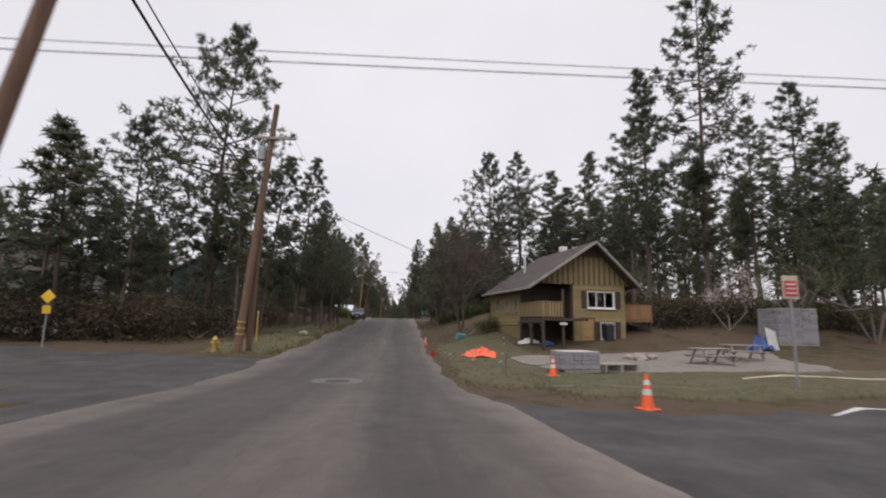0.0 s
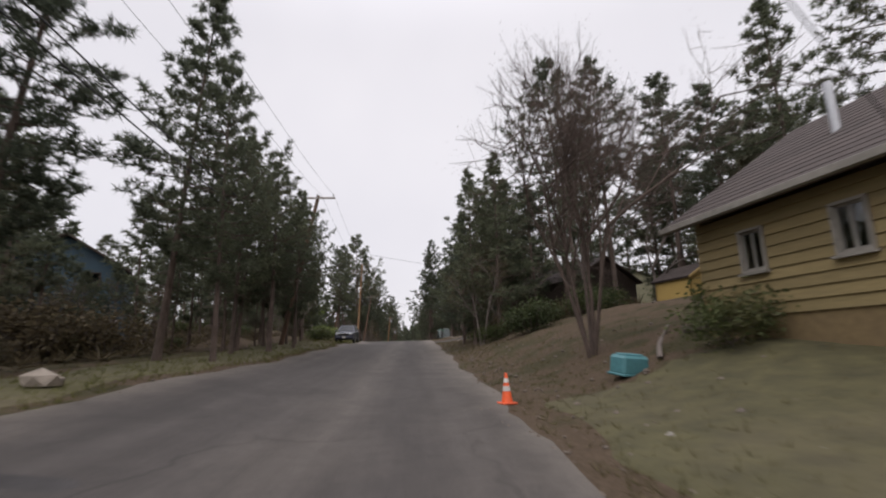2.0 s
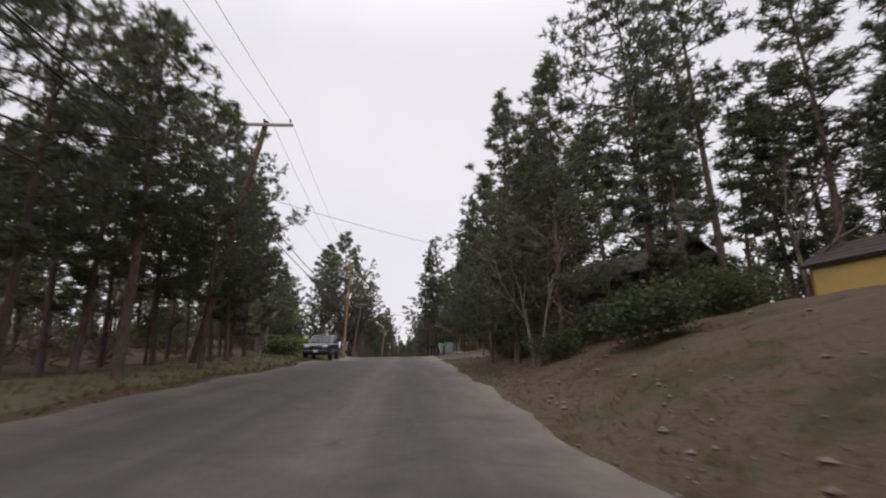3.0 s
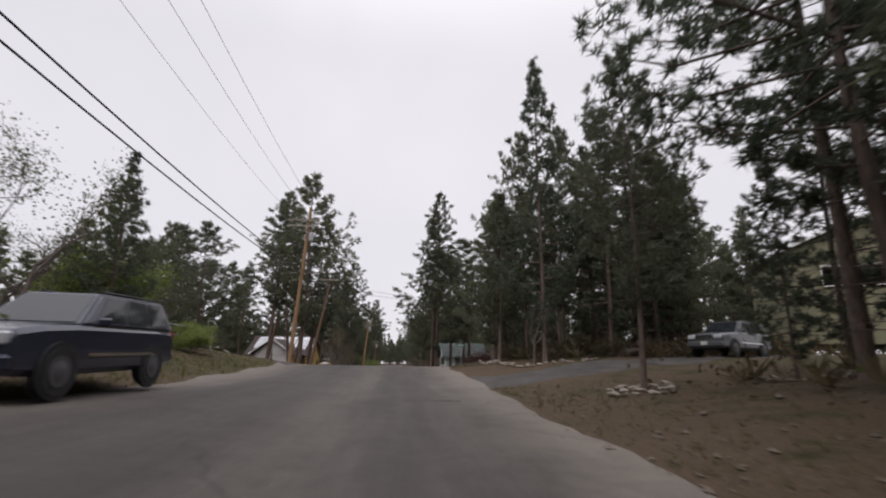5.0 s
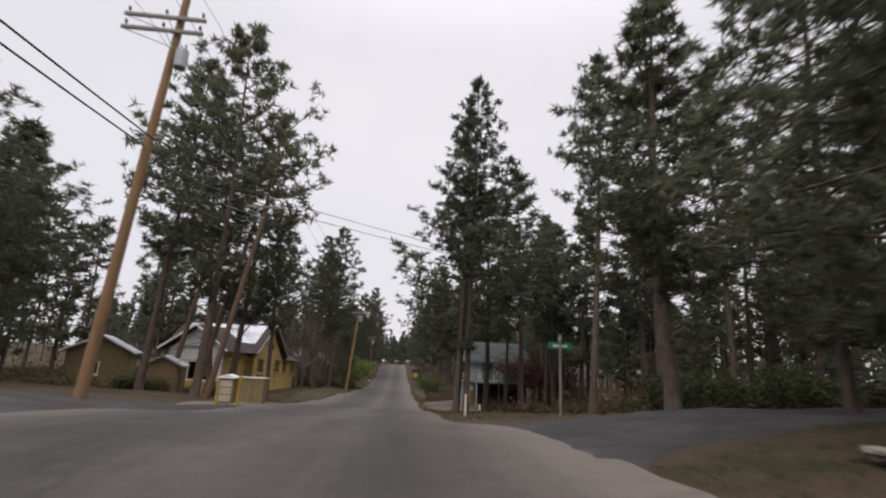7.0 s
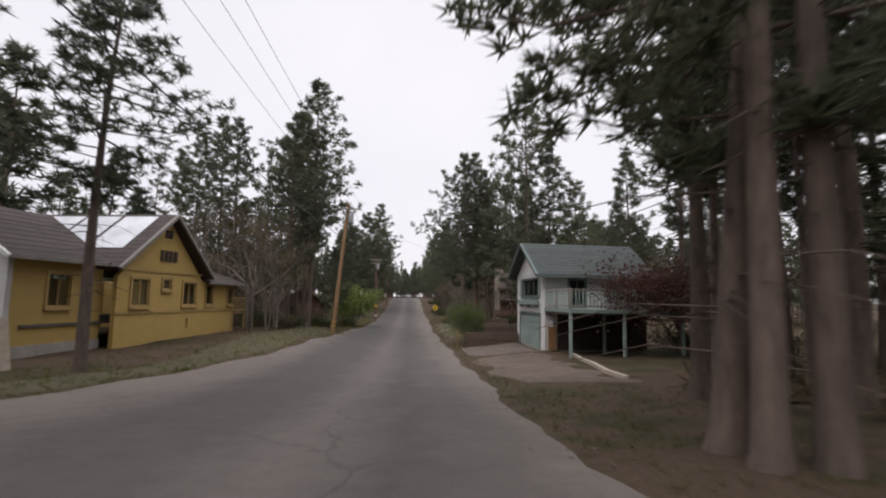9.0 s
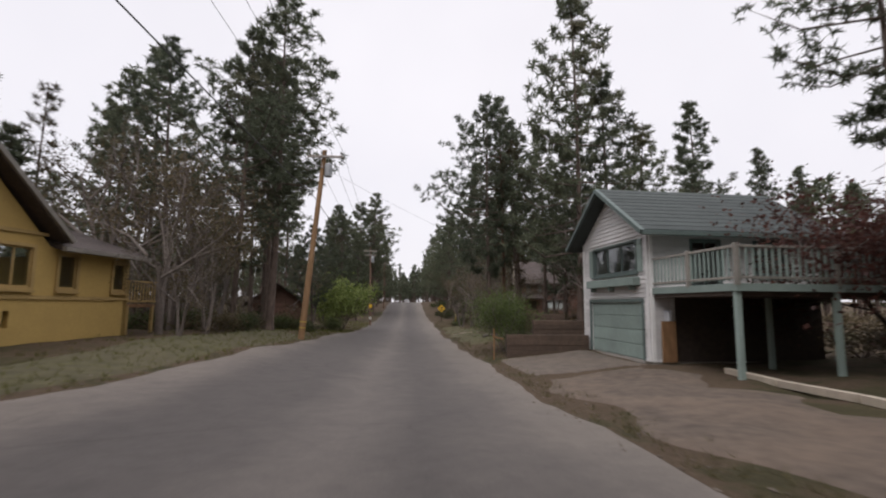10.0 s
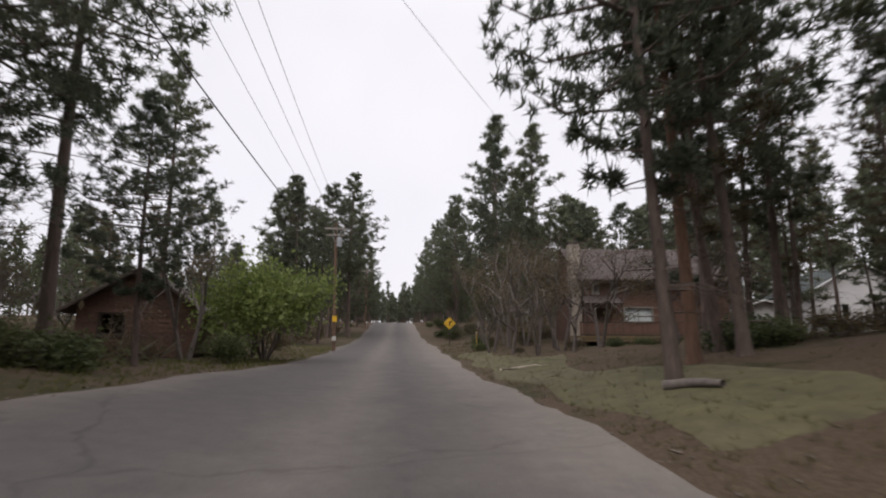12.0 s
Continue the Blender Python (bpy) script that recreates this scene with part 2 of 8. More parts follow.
def rod(a, b, r0, r1=None, sides=10, bm=None, caps=True):
    """A round rod from a to b."""
    a, b = Vector(a), Vector(b)
    one = bmesh.new()
    bmesh.ops.create_cone(one, cap_ends=caps, segments=sides, radius1=r0, radius2=r0 if r1 is None else r1, depth=(b - a).length)
    q = (b - a).to_track_quat("Z", "Y").to_matrix().to_4x4()
    bmesh.ops.transform(one, matrix=Matrix.Translation((a + b) / 2) @ q, verts=one.verts)
    return join(bm, one)


def prism(points, depth, bm=None):
    """A polygon of (x, z) pushed from y = 0 to y = depth."""
    one = bmesh.new()
    f = [one.verts.new((x, 0, z)) for x, z in points]
    g = [one.verts.new((x, depth, z)) for x, z in points]
    n = len(points)
    one.faces.new(f)
    one.faces.new(g[::-1])
    for i in range(n):
        one.faces.new((f[i], g[i], g[(i + 1) % n], f[(i + 1) % n]))
    bmesh.ops.recalc_face_normals(one, faces=one.faces)
    return join(bm, one)


def lathe(profile, sides=14, bm=None):
    """A turned shape from (radius, z)."""
    one = bmesh.new()
    rings = [[one.verts.new((r * math.cos(2 * math.pi * k / sides), r * math.sin(2 * math.pi * k / sides), z)) for k in range(sides)] for r, z in profile]
    for a, b in zip(rings, rings[1:]):
        for k in range(sides):
            one.faces.new((a[k], a[(k + 1) % sides], b[(k + 1) % sides], b[k]))
    one.faces.new(rings[0][::-1])
    one.faces.new(rings[-1])
    return join(bm, one)


# ---- the lie of the land ----
ROAD_Y = [-400, -40, 0, 7, 13.6, 20, 27, 33.4, 40, 47, 55, 64, 73, 79.4, 85.6, 91, 95, 98.5, 102, 107.7, 113, 118, 122.2, 128.3, 134.2, 140, 146, 153, 165, 190, 215, 245, 300, 400, 3000]
ROAD_Z = [0.9, 0.9, 0.16, -0.07, -0.29, -0.41, -0.37, -0.24, -0.05, 0.17, 0.5, 0.92, 1.31, 1.58, 1.76, 2.02, 2.2, 2.26, 2.1, 1.55, 1.22, 0.9, 0.55, 0.0, -0.43, -0.7, -0.88, -1.05, -1.25, -1.1, -0.6, 1.5, 2.2, 2.0, 8]


def smooth_of(xs, ys):
    """A smooth curve through the points (cubic Hermite)."""
    xs, ys = np.array(xs, float), np.array(ys, float)
    d = np.diff(ys) / np.diff(xs)
    m = np.zeros(len(xs))
    m[1:-1] = (d[:-1] * np.diff(xs)[1:] + d[1:] * np.diff(xs)[:-1]) / (xs[2:] - xs[:-2])

    def at(v):
        v = np.asarray(v, float)
        i = np.clip(np.searchsorted(xs, v) - 1, 0, len(xs) - 2)
        h = xs[i + 1] - xs[i]
        t = np.clip((v - xs[i]) / h, 0, 1)
        return (2 * t**3 - 3 * t**2 + 1) * ys[i] + (t**3 - 2 * t**2 + t) * h * m[i] + (3 * t**2 - 2 * t**3) * ys[i + 1] + (t**3 - t**2) * h * m[i + 1]

    return at


road_z = smooth_of(ROAD_Y, ROAD_Z)
BANK_Y = [-40, 14, 22, 28, 34, 40, 50, 60, 72, 80, 88, 106, 118, 132, 147, 158, 166, 178, 220, 400]
BANK_R = {4.0: [0, 0, 0.02, 0.12, 0.15, 0.2, 0.25, 0.2, 0.1, 0.05, 0.15, 0.1, 0, 0, 0.02, 0.3, 0.2, 0.1, 0.1, 0.1],
          7.0: [0, 0, 0.06, 0.3, 0.9, 1.3, 1.5, 1.2, 0.6, 0.25, 0.6, 0.45, 0.1, 0.1, 0.3, 1.0, 0.8, 0.4, 0.3, 0.3],
          11.0: [0, 0, 0.1, 0.45, 1.4, 2.2, 2.6, 2.2, 1.0, 0.5, 0.9, 0.7, 0.2, 0.2, 0.35, 1.7, 1.45, 0.6, 0.5, 0.6],
          18.0: [0.1, 0.1, 0.3, 0.6, 1.8, 2.8, 3.4, 2.9, 1.6, 0.9, 1.1, 0.9, 0.5, 0.4, 0.6, 1.9, 1.7, 0.8, 0.8, 1.0],
          40.0: [0.3, 0.4, 0.6, 1.0, 2.4, 3.4, 4.2, 3.8, 2.4, 1.6, 1.6, 1.4, 0.9, 0.8, 0.9, 1.5, 1.5, 1.2, 1.4, 2.0]}
BANK_L = {6.0: [0, 0, 0.18, 0.32, 0.48, 0.55, 0.55, 0.55, 0.45, 0.15, 0, 0, 0, 0.1, 0.65, 0.65, 0.5, 0, 0, 0],
          7.5: [0, 0, 0.18, 0.42, 0.6, 0.65, 0.65, 0.7, 0.75, 0.5, 0.4, 0.2, 0.1, 0.15, 0.95, 0.95, 0.6, 0.05, 0.05, 0.1],
          10.5: [0, 0, 0.2, 0.42, 0.61, 0.57, 0.62, 0.77, 0.98, 1.13, 1.1, 0.35, 0.35, 0.25, 1.05, 1.0, 0.65, 0.1, 0.15, 0.3],
          17.0: [0, 0.1, 0.23, 0.42, 0.54, 0.48, 0.58, 0.89, 1.51, 2.1, 2.0, 0.5, 0.5, 0.35, 1.05, 1.0, 0.75, 0.2, 0.4, 0.6],
          40.0: [0.2, 0.3, 0.37, 0.33, 0.29, 0.22, 0.52, 1.02, 1.98, 2.86, 2.8, 0.9, 0.8, 0.8, 1.1, 1.1, 1.0, 0.8, 1.0, 1.4]}


def land(x, y):
    """The height of the ground at x, y (numpy arrays or numbers)."""
    x, y = np.asarray(x, float), np.asarray(y, float)
    base = road_z(y)
    kr = [2.6] + sorted(BANK_R)
    kl = [1.0] + sorted(BANK_L)
    vr = [np.zeros_like(base)] + [np.interp(y, BANK_Y, BANK_R[k]) for k in kr[1:]]
    vl = [np.zeros_like(base)] + [np.interp(y, BANK_Y, BANK_L[k]) for k in kl[1:]]
    out = np.zeros_like(base)
    for side, kk, vv in ((x, kr, vr), (-x, kl, vl)):
        s = np.zeros_like(base)
        for i in range(len(kk) - 1):
            t = np.clip((side - kk[i]) / (kk[i + 1] - kk[i]), 0, 1)
            s = np.where(side > kk[i], vv[i] * (1 - t) + vv[i + 1] * t, s)
        out = out + s
    rough = 0.06 * np.sin(0.9 * x + 1.3 * np.sin(0.5 * y)) * np.sin(0.8 * y + 0.7) + 0.04 * np.sin(2.3 * x + 1.1) * np.sin(1.9 * y)
    away = np.clip(np.maximum(x - 3.2, -x - 7.5) / 2.0, 0, 1)
    return base + out + rough * away


def ground_at(x, y):
    return float(land(x, y))


def build_ground():
    near = np.concatenate([np.arange(-42, -8, 1.0), np.arange(-8, 12, 0.5), np.arange(12, 44, 1.0)])
    xs = np.concatenate([[-1600, -900, -500, -300, -200, -140, -100, -75, -55], near, [50, 60, 75, 100, 140, 200, 300, 500, 900, 1600]])
    ys = np.concatenate([[-400, -200, -100, -60, -35, -20], np.arange(-10, 222, 1.0), np.arange(222, 300, 4.0), [310, 330, 360, 400, 460, 540, 650, 800, 1100, 1600, 2500]])
    gx, gy = np.meshgrid(xs, ys)
    gz = land(gx, gy)
    edges = np.array([road_edges(float(q)) for q in ys])
    inside = (gx > edges[:, :1] + 0.5) & (gx < edges[:, 1:] - 0.5) & (gy < 420)
    gz = gz - 0.07 * inside
    v = np.stack([gx, gy, gz], -1).reshape(-1, 3)
    nx, ny = len(xs), len(ys)
    faces = [(j * nx + i, j * nx + i + 1, (j + 1) * nx + i + 1, (j + 1) * nx + i) for j in range(ny - 1) for i in range(nx - 1)]
    ob = new("ground", mesh_from("ground", v.tolist(), faces, [M_GROUND], smooth=True))
    tagged(ob, "dry grass, bare dirt and pine litter on gently rolling ground", "ground", kind="structure")


def sheet(name, rows, material, label, category, lift=0.03):
    """A paved strip from rows of (left x, left y, right x, right y), draped over the land."""
    verts, faces, n = [], [], 17
    for j, (lx, ly, rx, ry) in enumerate(rows):
        for k in range(n):
            t = k / (n - 1)
            x, y = lx + (rx - lx) * t, ly + (ry - ly) * t
            verts.append((x, y, ground_at(x, y) + (lift - (0.02 if name == "road" else lift + 0.025) * abs(2 * t - 1) ** 14 if 0 < j < len(rows) - 1 else -0.02)))
    for j in range(len(rows) - 1):
        for k in range(n - 1):
            a = j * n + k
            faces.append((a, a + 1, a + n + 1, a + n))
    ob = new(name, mesh_from(name, verts, faces, [material], smooth=True))
    return tagged(ob, label, category, kind="structure")


def road_edges(y):
    left = np.interp(y, [-40, 0, 24, 40, 60, 85, 96, 110, 122, 132, 142, 150, 165, 185, 420], [-6, -6, -5.6, -5.4, -5.2, -6.2, -6.6, -7.4, -7.6, -7.0, -5.9, -5.3, -5.1, -4.8, -4.8])
    right = np.interp(y, [-40, 0, 14, 28, 44, 60, 80, 96, 112, 125, 135, 150, 170, 190, 420], [3.6, 3.2, 1.9, 1.9, 2.4, 2.7, 3.1, 3.3, 2.3, 2.3, 2.8, 2.9, 2.9, 3.2, 3.2])
    wob = 0.10 * math.sin(y * 1.1) + 0.12 * math.sin(y * 0.41 + 1) + 0.03 * math.sin(y * 4.1)
    return left + wob, right - 0.8 * wob + 0.03 * math.sin(y * 3.3)


def build_roads():
    rows = []
    y = -40.0
    while y < 420:
        l, r = road_edges(y)
        rows.append((l, y, r, y))
        y += 0.6 if y < 215 else 3.0
    sheet("road", rows, M_ROAD, "worn grey asphalt road with sandy crumbling edges", "road", 0.035)
    sheet("road_side_left", [(x, -6.0 if x > -6.6 else 10.0, x, 23.6 + max(0, -x - 9) * 0.33 + 0.15 * math.sin(x)) for x in np.arange(-4, -46, -1.5)][::-1], M_SIDE, "asphalt side street meeting the road", "road", 0.022)
    sheet("road_side_right", [(x, -6.0, x, 9.9 + (4.0 * math.exp(-(x - 1.8) * 1.1)) + 0.05 * (x - 3)) for x in np.arange(1.6, 46, 1.0)], M_SIDE, "asphalt side street with a grassy corner", "road", 0.022)
    sheet("road_cross_left", [(x, 97.5 - 2 * math.exp((x + 6) * 0.6), x, 105.6 + 13 * math.exp((x + 5) * 0.35) + 0.2 * math.sin(x)) for x in np.arange(-4, -46, -1.5)][::-1], M_SIDE, "asphalt cross street at the crest of the road", "road", 0.022)
    sheet("road_cross_right", [(x, 98.2 - 1.6 * math.exp(-(x - 3)), x, 104.8 + 4 * math.exp(-(x - 2.4) * 1.1)) for x in np.arange(2.0, 46, 1.0)], M_SIDE, "asphalt cross street at the crest of the road", "road", 0.022)
    sheet("driveway", [(2.6 + 0.9 * s, 81.6 + 0.42 * s + 0.25 * math.sin(s), 2.6 + 0.9 * s, 85.9 + 0.34 * s + 3.4 * math.exp(-1.1 * s)) for s in np.arange(0, 24, 1.0)], M_DRIVE, "dark newer asphalt driveway beside a dirt verge", "driveway", 0.028)


build_ground()
build_roads()


# ---- trees ----
def tube(verts, faces, pts, radii, sides):
    """A bent tapering tube along pts."""
    start = len(verts)
    pts = [Vector(p) for p in pts]
    for i, (p, r) in enumerate(zip(pts, radii)):
        d = (pts[min(i + 1, len(pts) - 1)] - pts[max(i - 1, 0)]).normalized()
        a = d.orthogonal().normalized()
        b = d.cross(a)
        for k in range(sides):
            w = 2 * math.pi * k / sides
            verts.append(p + (a * math.cos(w) + b * math.sin(w)) * float(r))
    for i in range(len(pts) - 1):
        for k in range(sides):
            a0, a1 = start + i * sides + k, start + i * sides + (k + 1) % sides
            faces.append((a0, a1, a1 + sides, a0 + sides))


def tuft(rng, blades, length, width, up=0.25):
    """One clump of needles: thin pointed blades out of a common middle."""
    d = rng.normal(size=(blades, 3))
    d[:, 2] = d[:, 2] * 0.7 + up
    d /= np.linalg.norm(d, axis=1)[:, None]
    s = np.cross(d, rng.normal(size=(blades, 3)))
    s /= np.linalg.norm(s, axis=1)[:, None]
    l = (length * rng.uniform(0.6, 1.15, blades))[:, None]
    v = np.stack([d * l * 0.1 - s * width * 0.5, d * l * 0.1 + s * width * 0.5, d * l], 1).reshape(-1, 3)
    return v, [(3 * i, 3 * i + 1, 3 * i + 2) for i in range(blades)]


def leaf_tuft(rng, leaves, spread, size):
    """A spray of small four-cornered leaves."""
    v, f = [], []
    for i in range(leaves):
        o = rng.normal(size=3) * spread * 0.5
        d = rng.normal(size=3)
        d /= np.linalg.norm(d)
        s = np.cross(d, rng.normal(size=3))
        s /= np.linalg.norm(s)
        l = size * rng.uniform(0.6, 1.3)
        v += [o, o + d * l * 0.5 + s * l * 0.3, o + d * l, o + d * l * 0.5 - s * l * 0.3]
        f.append((4 * i, 4 * i + 1, 4 * i + 2, 4 * i + 3))
    return np.array(v), f


def scatter(name, spots, tufts, mats, rng):
    """One mesh of many tufts: spots are (place, size)."""
    vs, fs, n = [], [], 0
    for p, s in spots:
        v, f = tufts[rng.integers(len(tufts))]
        a = rng.uniform(0, 2 * math.pi)
        c, q = math.cos(a), math.sin(a)
        w = v * s
        w = np.stack([w[:, 0] * c - w[:, 1] * q, w[:, 0] * q + w[:, 1] * c, w[:, 2]], 1) + p
        vs.append(w)
        fs += [tuple(i + n for i in g) for g in f]
        n += len(v)
    return mesh_from(name, np.concatenate(vs).tolist(), fs, mats)


def pine_meshes(seed, h, bare, spread, limbs, sub, per, blades, length, wide, belly=0.3, needle=None, lean=0.02, gap=0.2, bark=None, dead=0.5):
    """Trunk with limbs, and crown, of a pine h metres high; bare: height of the first green limb as a share of h,
    belly: where along the crown it is widest, sub and per: side twigs on a limb and needle clumps on a twig."""
    rng = np.random.default_rng(seed)
    verts, faces = [], []
    ph = rng.uniform(0, 6)

    def axis(z):
        t = z / h
        return Vector((lean * h * t + 0.16 * math.sin(3.0 * t + ph), 0.14 * math.sin(3.7 * t + ph * 2), z))

    zs = [0, 0.25, 0.9] + [h * t for t in (0.12, 0.25, 0.4, 0.55, 0.7, 0.83, 0.93, 1.0)]
    r0 = 0.0088 * h + 0.035
    tube(verts, faces, [axis(z) for z in zs], [r0 * 1.35, r0 * 1.1] + [r0 * max(0.04, (1 - 0.93 * z / h)) for z in zs[2:]], 9)
    spots = []
    up_z = Vector((0, 0, 1))
    for i in range(limbs):
        t = (i + rng.uniform(0.1, 0.9)) / limbs
        z = h * (bare + (0.985 - bare) * t)
        if rng.random() < gap * (1.0 - t) * 0.8 and i > 1:
            continue
        shape = (t / belly) ** 0.45 if t < belly else ((1 - t) / (1 - belly)) ** 0.75
        l = float(spread * max(0.14, shape) * rng.choice([0.6, 0.8, 0.95, 1.12], p=[0.15, 0.3, 0.4, 0.15]) * rng.uniform(0.9, 1.08))
        a = float(2.399 * i + rng.uniform(-0.6, 0.6))
        rise = float(-0.14 + 0.75 * t + rng.uniform(-0.1, 0.14))
        o = axis(min(z, h * 0.99))
        d = Vector((math.cos(a), math.sin(a), 0))
        mid = o + d * l * 0.6 + up_z * (l * rise * 0.35 - 0.05 * l)
        tip = o + d * l + up_z * (l * rise * 0.7 + 0.16 * l)
        tube(verts, faces, [o, mid, tip], [0.012 + 0.010 * l, 0.010 + 0.006 * l, 0.006], 4)
        side = d.cross(up_z)
        k = max(2, int(sub * (0.3 + 0.7 * l / spread) + 0.5))
        for j in range(k):
            s = float(0.26 + 0.74 * (j + rng.uniform(0.2, 1)) / k)
            c = mid.lerp(tip, (s - 0.6) / 0.4) if s > 0.6 else o.lerp(mid, s / 0.6)
            reach = float(l * 0.36 * (1.2 - s * 0.6) * rng.uniform(0.6, 1.1))
            w = (-1) ** j
            e = c + side * w * reach + d * reach * 0.55 + up_z * float(rng.uniform(0.1, 0.45) * (0.3 + reach))
            if reach > 0.3 and blades > 24:
                tube(verts, faces, [c, e], [0.014, 0.005], 3)
            for q in range(per):
                p = c.lerp(e, float(0.05 + 1.0 * (q + rng.random()) / per))
                spots.append((np.array(p) + rng.normal(size=3) * np.array((0.13, 0.13, 0.12)) * (0.75 + 0.45 * reach) + np.array((0, 0, 0.06)), rng.uniform(0.75, 1.3)))
    for i in range(int(limbs * dead)):
        z = h * (bare * rng.uniform(0.25, 1.0) + 0.05 * rng.random())
        a = rng.uniform(0, 6.28)
        l = rng.uniform(0.3, 0.75) * spread * 0.6
        o = axis(z)
        m1 = o + Vector((math.cos(a) * l * 0.5, math.sin(a) * l * 0.5, 0.0))
        tube(verts, faces, [o, m1, o + Vector((math.cos(a + 0.3) * l, math.sin(a + 0.3) * l, -0.22 * l))], [0.022, 0.013, 0.005], 3)
    top = axis(h)
    for j in range(6):
        spots.append((np.array(top) + np.array((0, 0, -0.28 * j)) + rng.normal(size=3) * 0.13, 0.8))
    tufts = [tuft(rng, blades, length, wide) for _ in range(6)]
    trunk = mesh_from("trunk", verts, faces, [bark or M_BARK], smooth=True)
    crown = scatter("crown", spots, tufts, [needle or M_NEEDLE], rng)
    return trunk, crown


def tree_thing(name, trunk, crown, label, category="tree"):
    ob = empty(name, Matrix.Identity(4), label, category)
    again("trunk", trunk, ob, Matrix.Identity(4))
    if crown is not None:
        again("crown", crown, ob, Matrix.Identity(4))
    return ob


PINES = {
    "tall": pine_meshes(1, 20, 0.36, 3.7, 62, 5, 6, 14, 0.35, 0.066, 0.35, lean=0.015),
    "slim": pine_meshes(2, 18, 0.24, 3.1, 62, 5, 6, 14, 0.35, 0.066, 0.25, lean=-0.01, gap=0.25),
    "full": pine_meshes(3, 15, 0.10, 4.0, 64, 5, 6, 14, 0.35, 0.066, 0.2, lean=0.0, gap=0.1, dead=0.2),
    "lanky": pine_meshes(4, 22, 0.46, 3.5, 52, 5, 6, 14, 0.35, 0.066, 0.4, lean=0.03, gap=0.3),
    "young": pine_meshes(5, 9, 0.08, 2.6, 50, 4, 3, 28, 0.32, 0.05, 0.15, lean=0.0, gap=0.05, dead=0.0),
    "broad": pine_meshes(6, 17, 0.24, 4.8, 60, 6, 6, 14, 0.35, 0.066, 0.35, lean=-0.02, gap=0.15),
    "stand": pine_meshes(7, 17, 0.38, 2.9, 38, 3, 3, 15, 0.56, 0.105, 0.35, lean=0.01, gap=0.25, dead=1.1),
    "stand2": pine_meshes(8, 14, 0.22, 3.0, 38, 3, 3, 15, 0.56, 0.105, 0.3, lean=-0.015, gap=0.15, dead=1.2),
    "dry": pine_meshes(9, 14, 0.2, 2.6, 44, 3, 2, 22, 0.36, 0.045, 0.3, needle=M_NEEDLE_DRY, gap=0.3, dead=0.8),
    "red": pine_meshes(10, 21, 0.42, 3.7, 56, 5, 6, 14, 0.35, 0.066, 0.4, lean=0.02, gap=0.25, bark=M_BARK_RED),
}
HEIGHT = {"tall": 20, "slim": 18, "full": 15, "lanky": 22, "young": 9, "broad": 17, "stand": 17, "stand2": 14, "dry": 14, "red": 21}
LABEL = {"tall": "tall ponderosa pine with a bare lower trunk", "slim": "slim pine with a narrow open crown", "full": "dense pine branched almost to the ground",
         "lanky": "lanky pine with a long bare trunk and high crown", "young": "young bushy pine with low green boughs", "broad": "broad pine with wide heavy boughs",
         "stand": "thin forest pine with a bare trunk", "stand2": "small forest pine with a ragged crown", "dry": "thin pine with browned needles", "red": "old pine with reddish bark and a high crown"}
MASTERS = {k: tree_thing("pine_tree", *PINES[k], LABEL[k]) for k in PINES}
USED = {}
tree_rng = random.Random(5)


def pine(kind, x, y, h, turn=None, lean=0.0, wide=1.0):
    """A pine of that kind, h metres high, at x, y."""
    s = h / HEIGHT[kind]
    m = pose(x, y, ground_at(x, y) - 0.08, 0, lean, tree_rng.uniform(0, 360) if turn is None else turn) @ Matrix.Diagonal((s * wide, s * wide, s, 1))
    if kind not in USED:
        USED[kind] = MASTERS[kind]
        MASTERS[kind].matrix_world = m
        return MASTERS[kind]
    ob = MASTERS[kind].copy()
    scene.collection.objects.link(ob)
    for c in MASTERS[kind].children:
        d = c.copy()
        scene.collection.objects.link(d)
        d.parent = ob
    ob.matrix_world = m
    return ob


# ---- pines along the road ----
# left, first stretch
pine("broad", -13.4, 35.5, 23.6, 40, 3, 0.85)
pine("slim", -10.9, 39.2, 14.6, 0, 8, 1.1)
pine("broad", -16.6, 30.7, 14.0)
pine("full", -13.5, 36.6, 12.0)
pine("stand", -11.0, 34.0, 12.5)
pine("full", -21.0, 33.5, 12.5)
pine("full", -16.6, 33.2, 8.5)
pine("full", -24.6, 31.6, 9.0)
pine("stand2", -19.0, 36.4, 9.0)
pine("slim", -9.8, 46.8, 16.8, 0, 6, 0.92)
pine("broad", -8.2, 50.7, 11.5, None, 0, 0.9)
pine("broad", -6.9, 45.2, 12.0, None, 1, 0.85)
pine("broad", -9.4, 54.9, 11.4)
pine("tall", -7.1, 53.0, 10.6, None, 0, 1.3)
pine("broad", -9.0, 58.6, 11.0)
pine("broad", -6.9, 57.5, 10.0, None, 0, 0.9)
pine("broad", -8.0, 63.0, 10.3)
pine("full", -8.6, 67.5, 10.0)
# right, first stretch
pine("tall", 19.8, 59.8, 18.0, None, 0, 1.2)
pine("slim", 20.4, 55.0, 14.4, None, 0, 1.2)
pine("slim", 20.2, 37.2, 21.0, None, 0, 0.95)
pine("tall", 26.2, 38.6, 30.5, None, -2, 0.85)
pine("tall", 23.0, 45.1, 18.4, None, 0, 1.1)
pine("slim", 20.7, 49.5, 17.0)
pine("broad", 19.9, 75.8, 21.0)
pine("broad", 12.1, 62.2, 21.8, None, 0, 0.85)
pine("lanky", 16.3, 63.2, 22.0, None, -3)
pine("full", 4.9, 61.3, 13.0, None, 0, 0.9)
pine("full", 6.3, 59.0, 13.0)
pine("full", 4.6, 66.0, 10.5)
pine("tall", 33.5, 42.0, 19.0)
